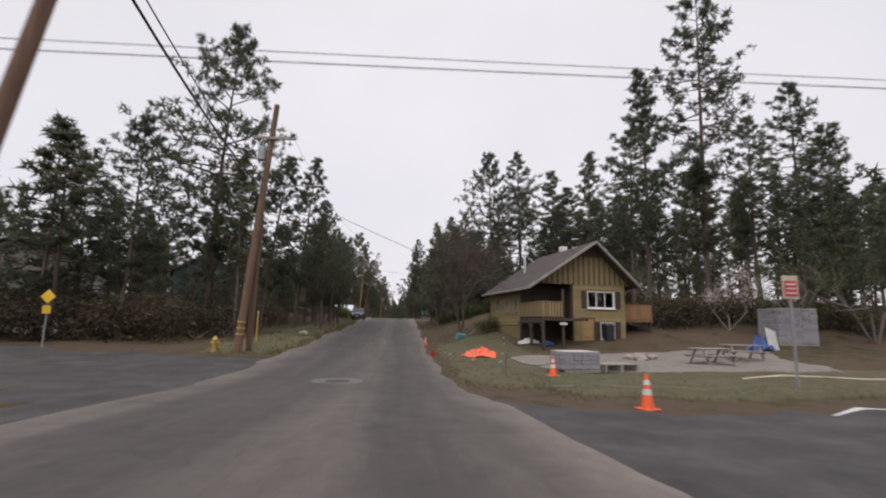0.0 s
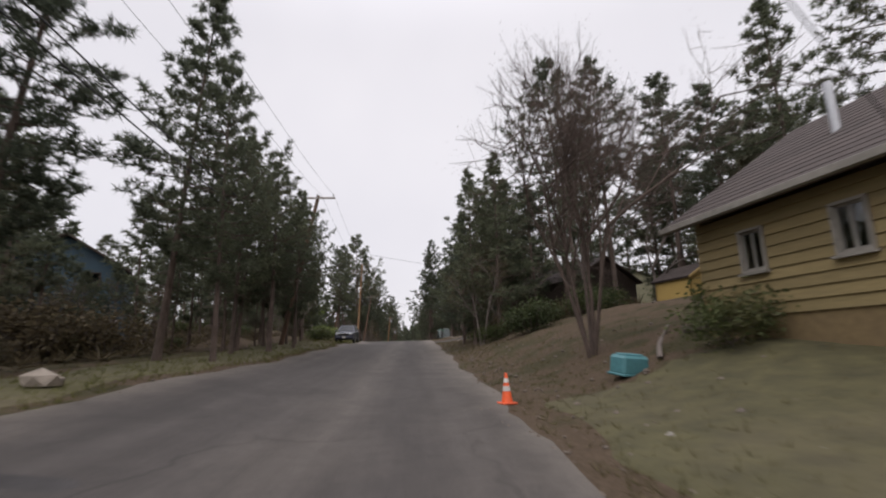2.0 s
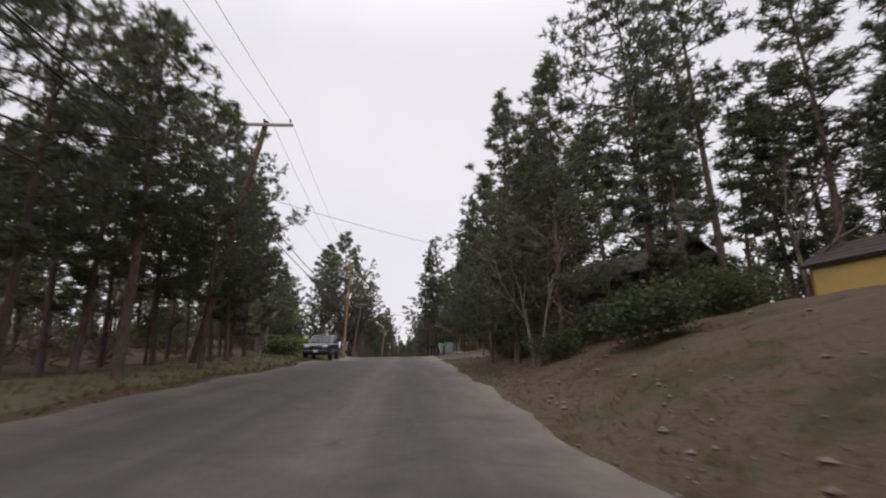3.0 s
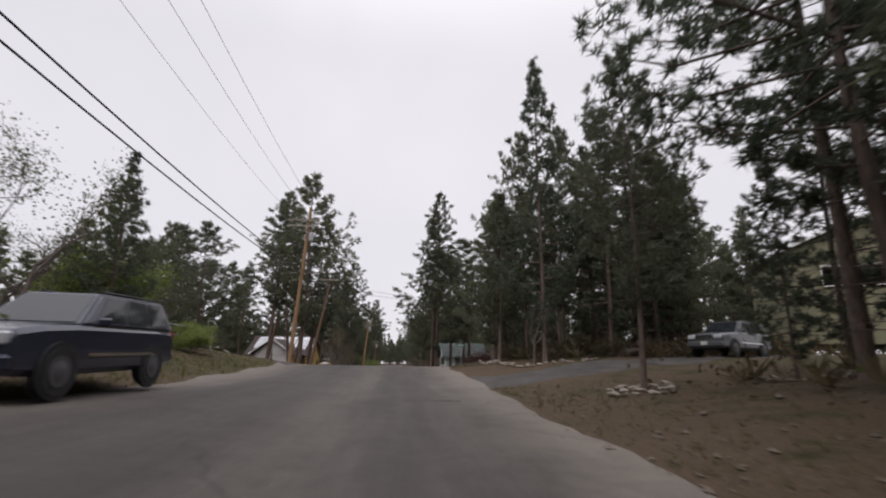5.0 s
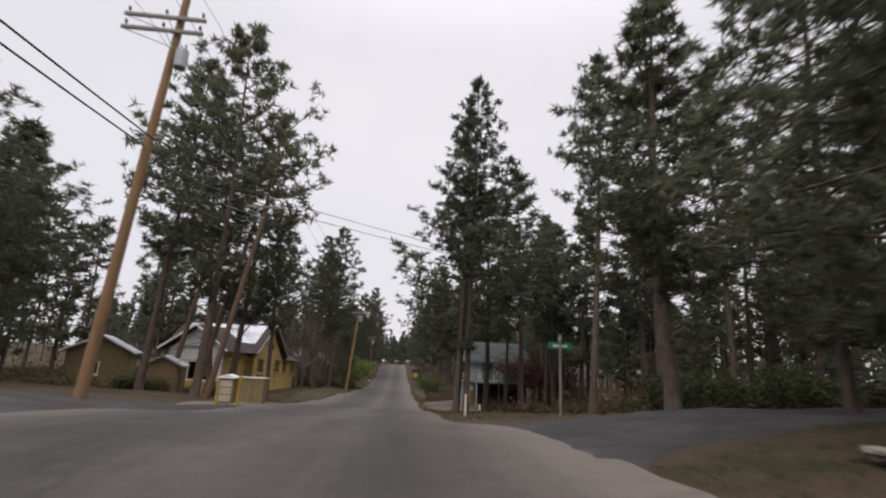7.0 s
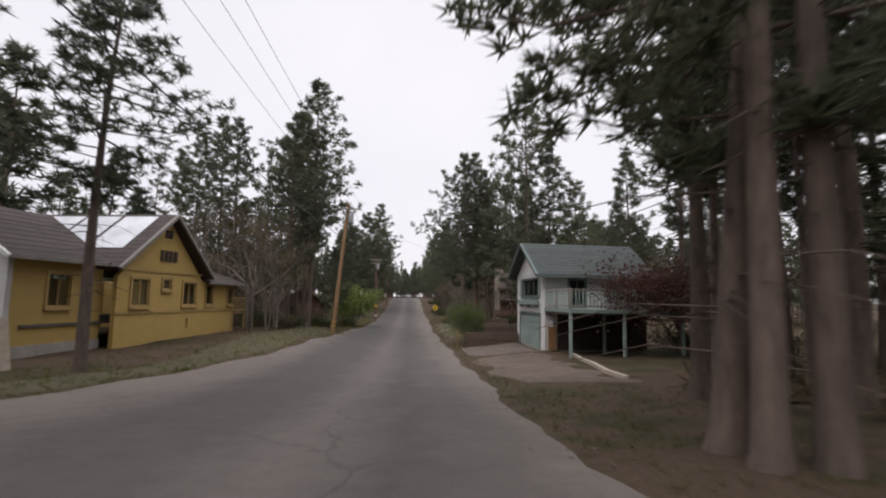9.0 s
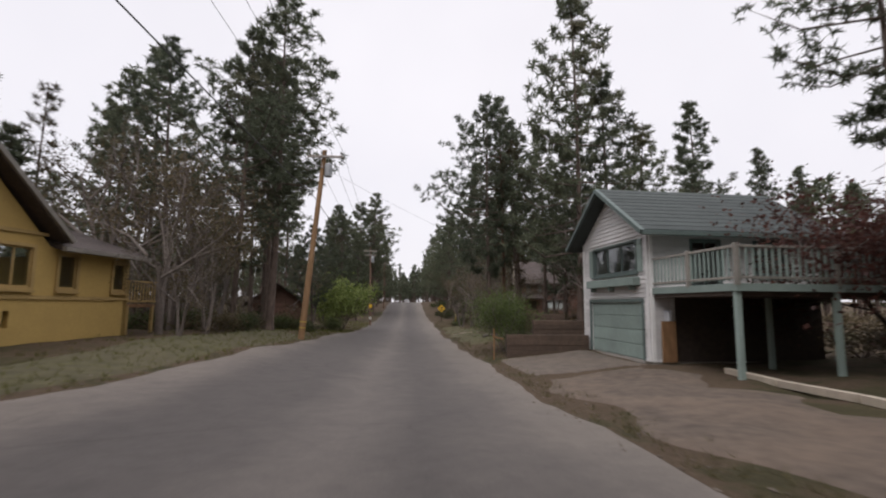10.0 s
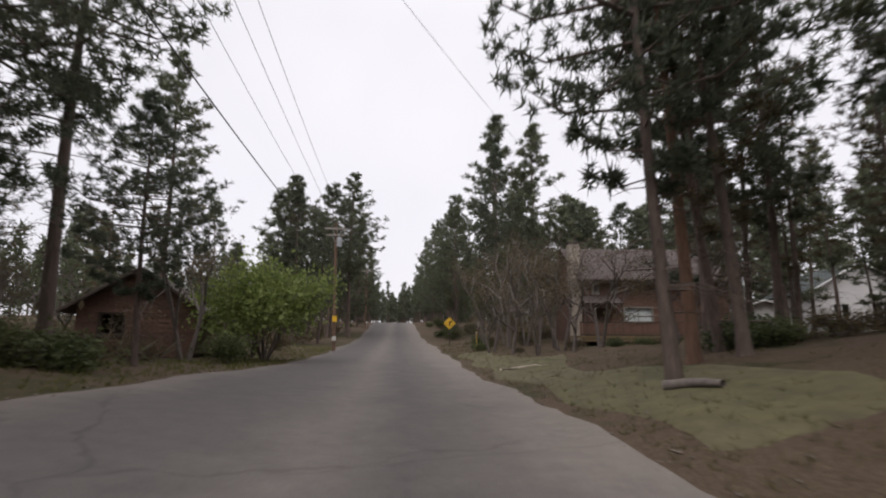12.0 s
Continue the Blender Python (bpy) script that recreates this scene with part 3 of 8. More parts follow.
pine("tall", 38.6, 42.0, 23.0)
pine("full", 33.0, 33.0, 16.0)
# second stretch, right
pine("broad", 6.15, 78.2, 9.6, 200, 1, 0.75)
pine("lanky", 11.2, 77.4, 17.0, 60, -6, 1.2)
pine("broad", 9.0, 74.0, 14.0, None, 0, 1.3)
pine("full", 11.3, 79.5, 7.0, None, 0, 0.75)
pine("full", 14.4, 80.6, 11.0)
pine("slim", 12.4, 75.6, 12.5, None, 0, 1.2)
pine("full", 6.6, 96.6, 11.0)
pine("slim", 8.0, 104.8, 13.6, None, 0, 1.5)
pine("full", 9.2, 100.5, 12.5)
pine("lanky", 9.6, 114.1, 18.8, None, 0, 1.0)
# second stretch, left
pine("broad", -9.8, 118.6, 22.0, None, 1, 0.95)
banded = pine("slim", -9.9, 123.6, 19.5, 0, 5, 1.0)
pine("tall", -13.4, 120.4, 20.5, None, 2)
pine("broad", -26.7, 126.0, 18.0, None, 0, 1.2)
pine("broad", -22.0, 113.0, 11.5, None, 0, 1.3)
pine("full", -19.5, 118.0, 11.0, None, 0, 1.2)
pine("young", -12.6, 89.0, 7.2)
pine("full", -11.7, 87.6, 8.2, None, 0, 0.7)
pine("broad", -16.5, 109.8, 12.5, None, 0, 1.3)
# third stretch, left
pine("tall", -9.3, 131.2, 14.5, None, 5, 1.2)
pine("lanky", -12.6, 128.5, 22.0, None, 5)
pine("red", -15.8, 129.6, 21.0, None, 5)
pine("tall", -17.5, 161.5, 19.5)
pine("tall", -19.2, 161.0, 17.6)
pine("slim", -23.4, 166.6, 17.6)
pine("tall", -8.3, 157.9, 21.6, None, 0, 1.1)
pine("broad", -9.9, 156.2, 17.5, None, 0, 0.9)
pine("tall", -11.7, 168.5, 23.5, None, 0, 1.0)
pine("lanky", -14.0, 157.0, 17.5)
pine("tall", -12.4, 177.4, 17.0)
pine("broad", -7.2, 165.4, 8.0, None, 0, 1.1)
pine("tall", -9.2, 160.2, 18.0)
pine("full", -9.5, 196.0, 15.0)
pine("slim", -11.0, 200.0, 17.0)
# third stretch, right
pine("broad", 4.2, 122.2, 15.0, 140, -1, 1.4)
pine("tall", 4.65, 121.1, 22.0, None, 0, 0.8)
pine("lanky", 4.15, 121.4, 20.0, None, -1, 0.9)
pine("tall", 14.0, 136.0, 17.5, None, 2, 1.3)
pine("tall", 15.2, 134.5, 17.0, None, 2, 1.2)
pine("tall", 15.3, 142.3, 19.0, None, -1, 0.95)
pine("broad", 5.5, 160.6, 16.6, None, 0, 0.88)
pine("broad", -11.6, 165.0, 18.0, None, 0, 0.85)
pine("slim", 12.3, 165.8, 15.0)
pine("slim", 23.2, 165.0, 18.0)
pine("slim", 28.6, 165.0, 14.0)
pine("slim", 33.0, 166.0, 13.2)
pine("full", 9.8, 156.0, 22.0, None, 0, 0.8)
pine("full", 12.2, 157.5, 16.0, None, 0, 1.0)
pine("full", 14.5, 157.0, 12.5)
pine("dry", 7.3, 161.2, 13.2)
pine("red", 6.7, 161.8, 17.0, 0, -3, 0.9)
pine("tall", 8.3, 163.2, 15.6, 0, -4, 0.9)
pine("tall", 11.4, 168.2, 16.6, None, 1)
pine("broad", 21.0, 162.7, 9.0)
pine("full", 7.9, 189.5, 16.5, None, 0, 0.8)
pine("slim", 9.6, 197.5, 23.0, None, 0, 1.1)
pine("slim", 13.8, 198.0, 22.5, None, 0, 1.1)
for px, py, ph in ((15.6, 195.6, 12.5), (18.4, 196.4, 12.0), (21.4, 195.4, 13.0), (11.6, 192.6, 11.0), (24.4, 194.6, 11.5)):
    pine("stand", px, py, ph, None, 0, 1.2)
# the wooded bed beside the driveway
pine("full", 7.6, 90.8, 17.0, None, 0, 0.62)
pine("broad", 9.6, 93.4, 14.0, 90, 0, 0.66)
pine("full", 11.6, 92.0, 14.5)
pine("broad", 8.0, 95.2, 14.6, 0, 0, 0.66)
pine("slim", 6.2, 94.6, 10.2, None, 0, 1.0)
pine("broad", 14.6, 94.2, 14.5)
pine("full", 12.4, 95.8, 13.6, None, 0, 0.9)
pine("full", 14.8, 92.4, 13.0)
pine("full", 16.4, 94.0, 12.5)
pine("full", 18.6, 95.4, 12.0)
# far along the road
pine("tall", -6.4, 215.7, 22.5, None, 0, 1.2)
pine("full", -10.3, 200.0, 16.8, None, 0, 0.6)
pine("broad", -8.8, 213.0, 20.0)
pine("full", -7.4, 222.0, 20.0)
pine("full", -6.8, 236.0, 19.0)
pine("full", -6.4, 262.0, 17.0)
pine("full", 7.4, 213.0, 18.5)
pine("broad", 7.9, 226.0, 19.0)
pine("full", 7.2, 243.0, 19.0)
pine("full", 6.6, 262.0, 18.0)
pine("broad", 6.0, 204.0, 15.0)
# behind the shed and the low cabin
for px, py, ph in ((11.6, 58.6, 9), (12.8, 62.0, 12), (22.4, 58.0, 12), (21.6, 62.5, 14), (9.8, 62.4, 11), (24.0, 55.0, 13), (11.5, 70.5, 13), (9.4, 68.0, 12), (26.0, 60.0, 14)):
    pine("stand2", px, py, ph, None, 0, 1.15)
pine("stand2", -18.4, 50.0, 11.0)
pine("stand2", -13.6, 52.4, 8.4)
pine("stand2", -20.6, 53.0, 9.0)
for px, py, ph in ((-22.6, 54.8, 5.6), (-20.6, 55.4, 5.2), (-18.6, 55.0, 5.2), (-16.6, 55.6, 5.0)):
    pine("full", px, py, ph, None, 0, 1.5)
pine("full", -15.2, 50.8, 4.2, None, 0, 1.2)
pine("young", -19.6, 51.5, 4.6, None, 0, 1.2)
# beside the white house's yard
pine("lanky", 13.6, 132.6, 17.0, None, 0, 1.2)
pine("tall", 16.2, 131.4, 15.5, None, 0, 1.2)
for px, py, ph in ((20.6, 64.0, 13), (23.4, 66.5, 14), (21.8, 54.0, 10), (24.6, 51.0, 11), (27.5, 48.5, 12), (-17.5, 62.0, 11)):
    pine("stand2", px, py, ph, None, 0, 1.15)


# ---- buildings ----
M_TAN = plain("tan_painted_siding", (0.23, 0.175, 0.078), 0.75, vary=0.14, scale=5, dirt=(0.2, 0.15, 0.075), stretch=(0.3, 1, 3))
M_TAN_DARK = plain("weathered_tan_boards", (0.19, 0.134, 0.064), 0.8, vary=0.2, scale=6, dirt=(0.14, 0.10, 0.06))
M_DOOR = plain("varnished_tan_door", (0.30, 0.19, 0.075), 0.6, vary=0.15, scale=6, stretch=(1, 1, 0.2))
M_BROWN = plain("dark_brown_timber", (0.055, 0.038, 0.028), 0.8, vary=0.3, scale=7)
M_DECK = plain("orange_brown_deck_wood", (0.24, 0.13, 0.06), 0.8, vary=0.25, scale=6, stretch=(1, 1, 0.3))
M_SHINGLE = plain("brown_roof_shingles", (0.066, 0.05, 0.045), 0.9, vary=0.35, scale=14, bumpy=0.6)
M_GREENROOF = plain("green_roof_shingles", (0.05, 0.06, 0.057), 0.85, vary=0.25, scale=14, bumpy=0.6)
M_FASCIA = plain("pale_weathered_fascia", (0.25, 0.23, 0.20), 0.75, vary=0.2, scale=6)
M_WHITE = plain("white_painted_siding", (0.64, 0.62, 0.61), 0.6, vary=0.06, scale=5, dirt=(0.5, 0.47, 0.45))
M_WTRIM = plain("white_trim_paint", (0.72, 0.71, 0.69), 0.55, vary=0.05, scale=5)
M_GREEN = plain("sage_green_paint", (0.25, 0.31, 0.28), 0.6, vary=0.08, scale=5)
M_DKGREEN = plain("dark_green_trim", (0.10, 0.13, 0.12), 0.6, vary=0.1, scale=5)
M_YELLOW = plain("ochre_yellow_stucco", (0.43, 0.295, 0.095), 0.85, vary=0.08, scale=10, bumpy=0.4, dirt=(0.36, 0.245, 0.08))
M_YTRIM = plain("ochre_window_trim", (0.40, 0.275, 0.105), 0.8, vary=0.1)
M_CONCRETE = plain("grey_concrete", (0.33, 0.30, 0.27), 0.9, vary=0.15, scale=7, bumpy=0.4)
M_SHEET = plain("pale_metal_roof_sheet", (0.62, 0.63, 0.66), 0.4, metal=0.3, vary=0.08)
M_DARKROOM = plain("dim_interior_plaster", (0.10, 0.09, 0.08), 0.95)
M_REDWOOD = plain("red_brown_log_siding", (0.13, 0.07, 0.05), 0.85, vary=0.3, scale=6)
M_STONE = plain("pale_fieldstone", (0.27, 0.23, 0.19), 0.9, vary=0.3, scale=6, bumpy=0.8)
M_RETAIN = plain("brown_block_wall", (0.095, 0.064, 0.046), 0.9, vary=0.25, scale=6, bumpy=0.5)


def glass_material():
    m, nt, b = nodes_of("window_glass")
    b.inputs["Base Color"].default_value = (0.72, 0.77, 0.78, 1)
    b.inputs["Transmission Weight"].default_value = 1.0
    b.inputs["Roughness"].default_value = 0.02
    b.inputs["IOR"].default_value = 1.45
    return m


M_GLASS = glass_material()


def wall_bm(length, height, thick, openings=(), gable=None):
    """A wall along x from 0, its outer face at y = 0; openings (x0, x1, z0, z1) go through it; gable: (ridge x, ridge z, left z, right z)."""
    xs = sorted({0.0, length, *(o[0] for o in openings), *(o[1] for o in openings)})
    zs = sorted({0.0, height, *(o[2] for o in openings), *(o[3] for o in openings)})
    bm = bmesh.new()
    v = {(i, j, k): bm.verts.new((x, thick * k, z)) for i, x in enumerate(xs) for j, z in enumerate(zs) for k in (0, 1)}
    nx, nz = len(xs) - 1, len(zs) - 1

    def full(i, j):
        if not (0 <= i < nx and 0 <= j < nz):
            return False
        cx, cz = (xs[i] + xs[i + 1]) / 2, (zs[j] + zs[j + 1]) / 2
        return not any(a < cx < b and c < cz < d for a, b, c, d in openings)

    for i in range(nx):
        for j in range(nz):
            if full(i, j):
                bm.faces.new((v[i, j, 0], v[i + 1, j, 0], v[i + 1, j + 1, 0], v[i, j + 1, 0]))
                bm.faces.new((v[i, j, 1], v[i, j + 1, 1], v[i + 1, j + 1, 1], v[i + 1, j, 1]))
                for other, p, q in (((i - 1, j), (i, j), (i, j + 1)), ((i + 1, j), (i + 1, j + 1), (i + 1, j)), ((i, j - 1), (i + 1, j), (i, j)), ((i, j + 1), (i, j + 1), (i + 1, j + 1))):
                    if not full(*other):
                        bm.faces.new((v[(*p, 0)], v[(*q, 0)], v[(*q, 1)], v[(*p, 1)]))
    bmesh.ops.delete(bm, geom=[w for w in bm.verts if not w.link_faces], context="VERTS")
    if gable:
        gx, gz = gable
        prism([(0, height), (length, height), (gx, gz)], thick, bm)
    return bm


def wall_part(house, x, y, rz, length, height, thick, material, openings=(), gable=None, label=""):
    return part("wall", wall_bm(length, height, thick, openings, gable), material, house, label, pose(x, y, 0, 0, 0, rz))


def siding(wall, length, z0, z1, row, material, openings=(), gable=None, height=0.0, proud=0.04):
    """Lapped boards, one object each, on the outer face of a wall."""
    z = z0
    n = 0
    while z < z1 - 0.02:
        top = min(z + row, z1)
        lo, hi = 0.0, length
        mid = (z + top) / 2
        if gable and mid > height:
            gx, gz = gable
            t = (mid - height) / (gz - height)
            lo, hi = gx * t, length - (length - gx) * t
        cuts = [(lo, hi)]
        for a, b, c, d in openings:
            if c < mid < d:
                cuts = [(s, e) for p, q in cuts for s, e in ((p, min(q, a)), (max(p, b), q)) if e - s > 0.05]
        for s, e in cuts:
            bm = bmesh.new()
            v = [bm.verts.new(p) for p in ((s, 0, z), (e, 0, z), (e, -proud, z), (s, -proud, z), (s, 0, top), (e, 0, top), (e, -0.006, top), (s, -0.006, top))]
            for f in ((0, 3, 2, 1), (4, 5, 6, 7), (3, 7, 6, 2), (0, 4, 7, 3), (1, 2, 6, 5), (0, 1, 5, 4)):
                bm.faces.new([v[i] for i in f])
            part("board", bm, material, wall)
            n += 1
        z = top


def window(house, x, y, z, rz, w, h, frame_m, bars=1, trim=0.07, shutters=None, cross=False):
    """A framed window in an opening of a wall: its lower left outer corner at x, y, z."""
    m = pose(x, y, z, 0, 0, rz)
    bm = bmesh.new()
    d = 0.09
    box(w + 2 * trim, d, trim, w / 2, -0.02, -trim / 2, bm=bm)
    box(w + 2 * trim, d, trim, w / 2, -0.02, h + trim / 2, bm=bm)
    box(trim, d, h, -trim / 2, -0.02, h / 2, bm=bm)
    box(trim, d, h, w + trim / 2, -0.02, h / 2, bm=bm)
    win = part("window", bm, frame_m, house, "", m)
    fb = bmesh.new()
    for k in range(bars + 2):
        box(0.05, 0.05, h, 0.025 + (w - 0.05) * k / (bars + 1), 0.035, h / 2, bm=fb)
    box(w, 0.05, 0.05, w / 2, 0.035, 0.025, bm=fb)
    box(w, 0.05, 0.05, w / 2, 0.035, h - 0.025, bm=fb)
    if cross:
        box(w, 0.04, 0.04, w / 2, 0.03, h * 0.5, bm=fb)
    part("sash", fb, frame_m, win)
    for k in range(bars + 1):
        pw = (w - 0.05) / (bars + 1)
        pane = part("pane", box(pw - 0.05, 0.008, h - 0.1, 0.025 + pw * (k + 0.5), 0.04, h / 2), M_GLASS, win)
        pane.visible_shadow = False
    part("sill", box(w + 0.2, 0.12, 0.05, w / 2, -0.07, -trim - 0.025), frame_m, win)
    if shutters:
        for sx in (-0.25 - trim, w + 0.25 + trim):
            leaf = part("shutter", box(0.36, 0.045, h + 0.1, sx, -0.05, h / 2), shutters, house, "", m)
            for k in range(8):
                part("slat", box(0.28, 0.02, 0.05, sx, -0.078, h * (k + 0.5) / 8), shutters, leaf)
    return win


def roof_slab(house, name, p, q, r, s, thick, material):
    """A sloping roof plane through four corners, its underside thick below."""
    bm = bmesh.new()
    pts = [Vector(v) for v in (p, q, r, s)]
    n = (pts[1] - pts[0]).cross(pts[3] - pts[0]).normalized()
    if n.z < 0:
        n = -n
    top = [bm.verts.new(v) for v in pts]
    low = [bm.verts.new(v - n * thick) for v in pts]
    bm.faces.new(top)
    bm.faces.new(low[::-1])
    for i in range(4):
        bm.faces.new((top[i], low[i], low[(i + 1) % 4], top[(i + 1) % 4]))
    bmesh.ops.recalc_face_normals(bm, faces=bm.faces)
    roof = part(name, bm, material, house)
    # courses of shingles as low steps along the slope
    along, up = pts[1] - pts[0], pts[3] - pts[0]
    count = max(3, int(up.length / 0.34))
    for k in range(count):
        cb = bmesh.new()
        a = pts[0] + up * (k / count) + n * 0.004
        b = a + along
        c, d = pts[0] + along + up * ((k + 1) / count) + n * 0.004, pts[0] + up * ((k + 1) / count) + n * 0.004
        vs = [cb.verts.new(a + n * 0.016), cb.verts.new(b + n * 0.016), cb.verts.new(c + n * 0.004), cb.verts.new(d + n * 0.004), cb.verts.new(a), cb.verts.new(b)]
        cb.faces.new(vs[:4])
        cb.faces.new((vs[4], vs[5], vs[1], vs[0]))
        part("shingle_course", cb, material, roof)
    return roof


def beam(name, parent, a, b, w, material, label=""):
    """A square timber from a to b."""
    a, b = Vector(a), Vector(b)
    bm = box(w, w, (b - a).length, bevel=0.008)
    q = (b - a).to_track_quat("Z", "Y").to_matrix().to_4x4()
    return part(name, bm, material, parent, label, Matrix.Translation((a + b) / 2) @ q)


def railing(parent, a, b, z0, z1, material, gap=0.0, rail_m=None, width=0.14):
    """Upright boards between two rails, from a to b (x, y)."""
    a, b = Vector((*a, 0)), Vector((*b, 0))
    n = max(2, int((b - a).length / (width + gap)))
    d = (b - a) / n
    ang = math.degrees(math.atan2(d.y, d.x))
    me = None
    for k in range(n):
        c = a + d * (k + 0.5)
        m = pose(c.x, c.y, (z0 + z1) / 2, 0, 0, ang)
        if me is None:
            ob = part("slat", box(width, 0.025, z1 - z0, bevel=0.004), material, parent, "", m)
            me = ob.data
        else:
            again("slat", me, parent, m)
    for z in (z0 + 0.08, z1):
        beam("rail", parent, (a.x, a.y, z), (b.x, b.y, z), 0.07, rail_m or material)


# house with the balcony, on the corner lot
def house_balcony():
    h = empty("house", pose(8.63, 28.2, 0.0, 0, 0, 7.5), "two-storey tan wooden house with a brown gable roof and balcony", "house")
    eL, eR, rz, rx = 3.85, 4.15, 7.0, 4.35
    xl, xr, y0, y1 = 0.05, 6.75, 1.9, 9.8
    # front, right-hand half
    fo = [(0.55, 1.45, 0.02, 1.95), (1.95, 2.9, 0.72, 1.75), (1.05, 2.95, 2.7, 3.75)]
    f = wall_part(h, 3.0, y0, 0, xr - 3.0, 4.2, 0.15, M_TAN_DARK, fo)
    siding(f, xr - 3.0, 0.0, 4.2, 0.23, M_TAN, [(a - 0.09, b + 0.09, c - 0.09, d + 0.09) for a, b, c, d in fo])
    window(h, 4.05, y0, 2.7, 0, 1.9, 1.05, M_WTRIM, 2, 0.035, shutters=M_BROWN)
    window(h, 4.95, y0, 0.72, 0, 0.95, 1.03, M_WTRIM, 1, 0.035, shutters=M_BROWN)
    d = part("door", box(0.9, 0.05, 1.93, 4.0, y0 + 0.03, 0.985, bevel=0.006), M_DOOR, h, "tan wooden front door")
    for z in (0.45, 1.05, 1.6):
        part("door_panel", box(0.62, 0.02, 0.42, 4.0, y0 - 0.004, z, bevel=0.006), M_DOOR, d)
    part("door_handle", rod((4.32, y0 - 0.01, 1.0), (4.32, y0 - 0.07, 1.0), 0.02), M_BROWN, d)
    # gable front with upright boards and dark battens
    g = part("gable", prism([(0.4, 4.2), (7.1, 4.2), (rx, rz - 0.1)], 0.14), M_TAN, h, "gable of upright tan boards", pose(0, y0 - 0.02, 0))
    for k in range(17):
        x = 0.8 + 0.375 * k
        top = 4.2 + (rz - 4.35) * (1 - abs(x - rx) / (3.95 if x < rx else 2.75)) - 0.1
        if top > 4.35:
            part("batten", box(0.07, 0.035, top - 4.2, x, -0.02, (top + 4.2) / 2), M_BROWN, g)
    part("gable_peak", prism([(rx - 0.9, 6.05), (rx + 0.75, 6.05), (rx, rz - 0.12)], 0.06), M_BROWN, g, "dark vent boards under the ridge", pose(0, -0.09, 0))
    # porch side of the front, set back, and the side walls
    wall_part(h, xl, y0 + 1.6, 0, 3.0 - xl, 4.2, 0.12, M_BROWN)
    wall_part(h, 3.0, y0 + 0.15, 90, 1.5, 4.2, 0.12, M_BROWN)
    so = [(0.5, 1.05, 2.45, 3.3), (2.2, 2.75, 2.45, 3.3), (4.3, 4.85, 2.45, 3.3)]
    L = y1 - (y0 + 1.72)
    sw = wall_part(h, xl, y1, -90, L, 3.75, 0.15, M_TAN_DARK, [(L - b, L - a, c, d) for a, b, c, d in so])
    siding(sw, L, 1.5, 3.75, 0.23, M_TAN, [(L - b - 0.08, L - a + 0.08, c - 0.08, d + 0.08) for a, b, c, d in so])
    for a, b, c, dd in so:
        window(h, xl, y0 + 1.72 + b, c, -90, 0.55, 0.85, M_FASCIA, 1, 0.05)
    wall_part(h, xr, y0, 90, y1 - y0, 4.2, 0.15, M_TAN)
    wall_part(h, xr, y1, 180, xr - xl, 4.0, 0.15, M_TAN, gable=(xr - rx, rz - 0.2))
    part("floor", box(xr - xl - 0.4, y1 - y0 - 2.2, 0.12, (xl + xr) / 2, (y0 + y1) / 2 + 1.0, 1.95), M_DARKROOM, h)
    # roof
    ov = 0.75
    roof_slab(h, "roof", (-0.4, y0 - ov, eL), (-0.4, y1 + 0.7, eL), (rx, y1 + 0.7, rz), (rx, y0 - ov, rz), 0.16, M_SHINGLE)
    roof_slab(h, "roof", (7.45, y1 + 0.7, eR), (7.45, y0 - ov, eR), (rx, y0 - ov, rz), (rx, y1 + 0.7, rz), 0.16, M_SHINGLE)
    beam("fascia", h, (-0.42, y0 - ov, eL - 0.05), (rx, y0 - ov - 0.03, rz - 0.05), 0.15, M_FASCIA)
    beam("fascia", h, (7.47, y0 - ov, eR - 0.05), (rx, y0 - ov - 0.03, rz - 0.05), 0.15, M_FASCIA)
    beam("fascia", h, (-0.44, y0 - ov, eL - 0.06), (-0.44, y1 + 0.7, eL - 0.06), 0.14, M_FASCIA)
    part("flue", rod((2.0, 7.5, 5.0), (2.0, 7.5, 6.6), 0.09), M_SHEET, h, "thin metal flue pipe")
    cap = part("roof_vent", box(0.5, 0.5, 0.4, rx + 0.1, 6.0, rz + 0.16, bevel=0.05), M_WTRIM, h, "small white roof vent")
    # balcony
    part("balcony_floor", box(3.0, 3.6, 0.16, 1.5, 1.8, 1.88), M_BROWN, h)
    railing(h, (0.0, 3.55), (0.0, 0.0), 2.0, 2.92, M_TAN_DARK, 0.0, M_TAN_DARK)
    railing(h, (0.0, 0.0), (1.35, 0.0), 2.0, 2.92, M_TAN, 0.03, M_TAN_DARK)
    beam("post", h, (1.35, 0.05, 0), (1.35, 0.05, 3.7), 0.14, M_BROWN)
    for y in (0.06, 1.8, 3.5):
        beam("post", h, (0.06, y, -0.4), (0.06, y, 1.8), 0.15, M_BROWN)
        beam("brace", h, (0.06, y, 1.25), (0.06, y + 0.55, 1.8), 0.1, M_BROWN)
        if y > 0.1:
            beam("brace", h, (0.06, y, 1.25), (0.06, y - 0.55, 1.8), 0.1, M_BROWN)
    beam("beam", h, (0.06, 0, 1.72), (0.06, 3.6, 1.72), 0.16, M_BROWN)
    # retaining wall under the side and the little deck to the right
    part("basement_wall", box(0.3, 5.0, 1.9, 0.9, 6.2, 0.75), M_BROWN, h)
    railing(h, (6.9, 2.6), (9.3, 2.6), 2.0, 3.0, M_DECK, 0.0, M_DECK)
    railing(h, (9.3, 2.6), (9.3, 5.4), 2.0, 3.0, M_DECK, 0.0, M_DECK)
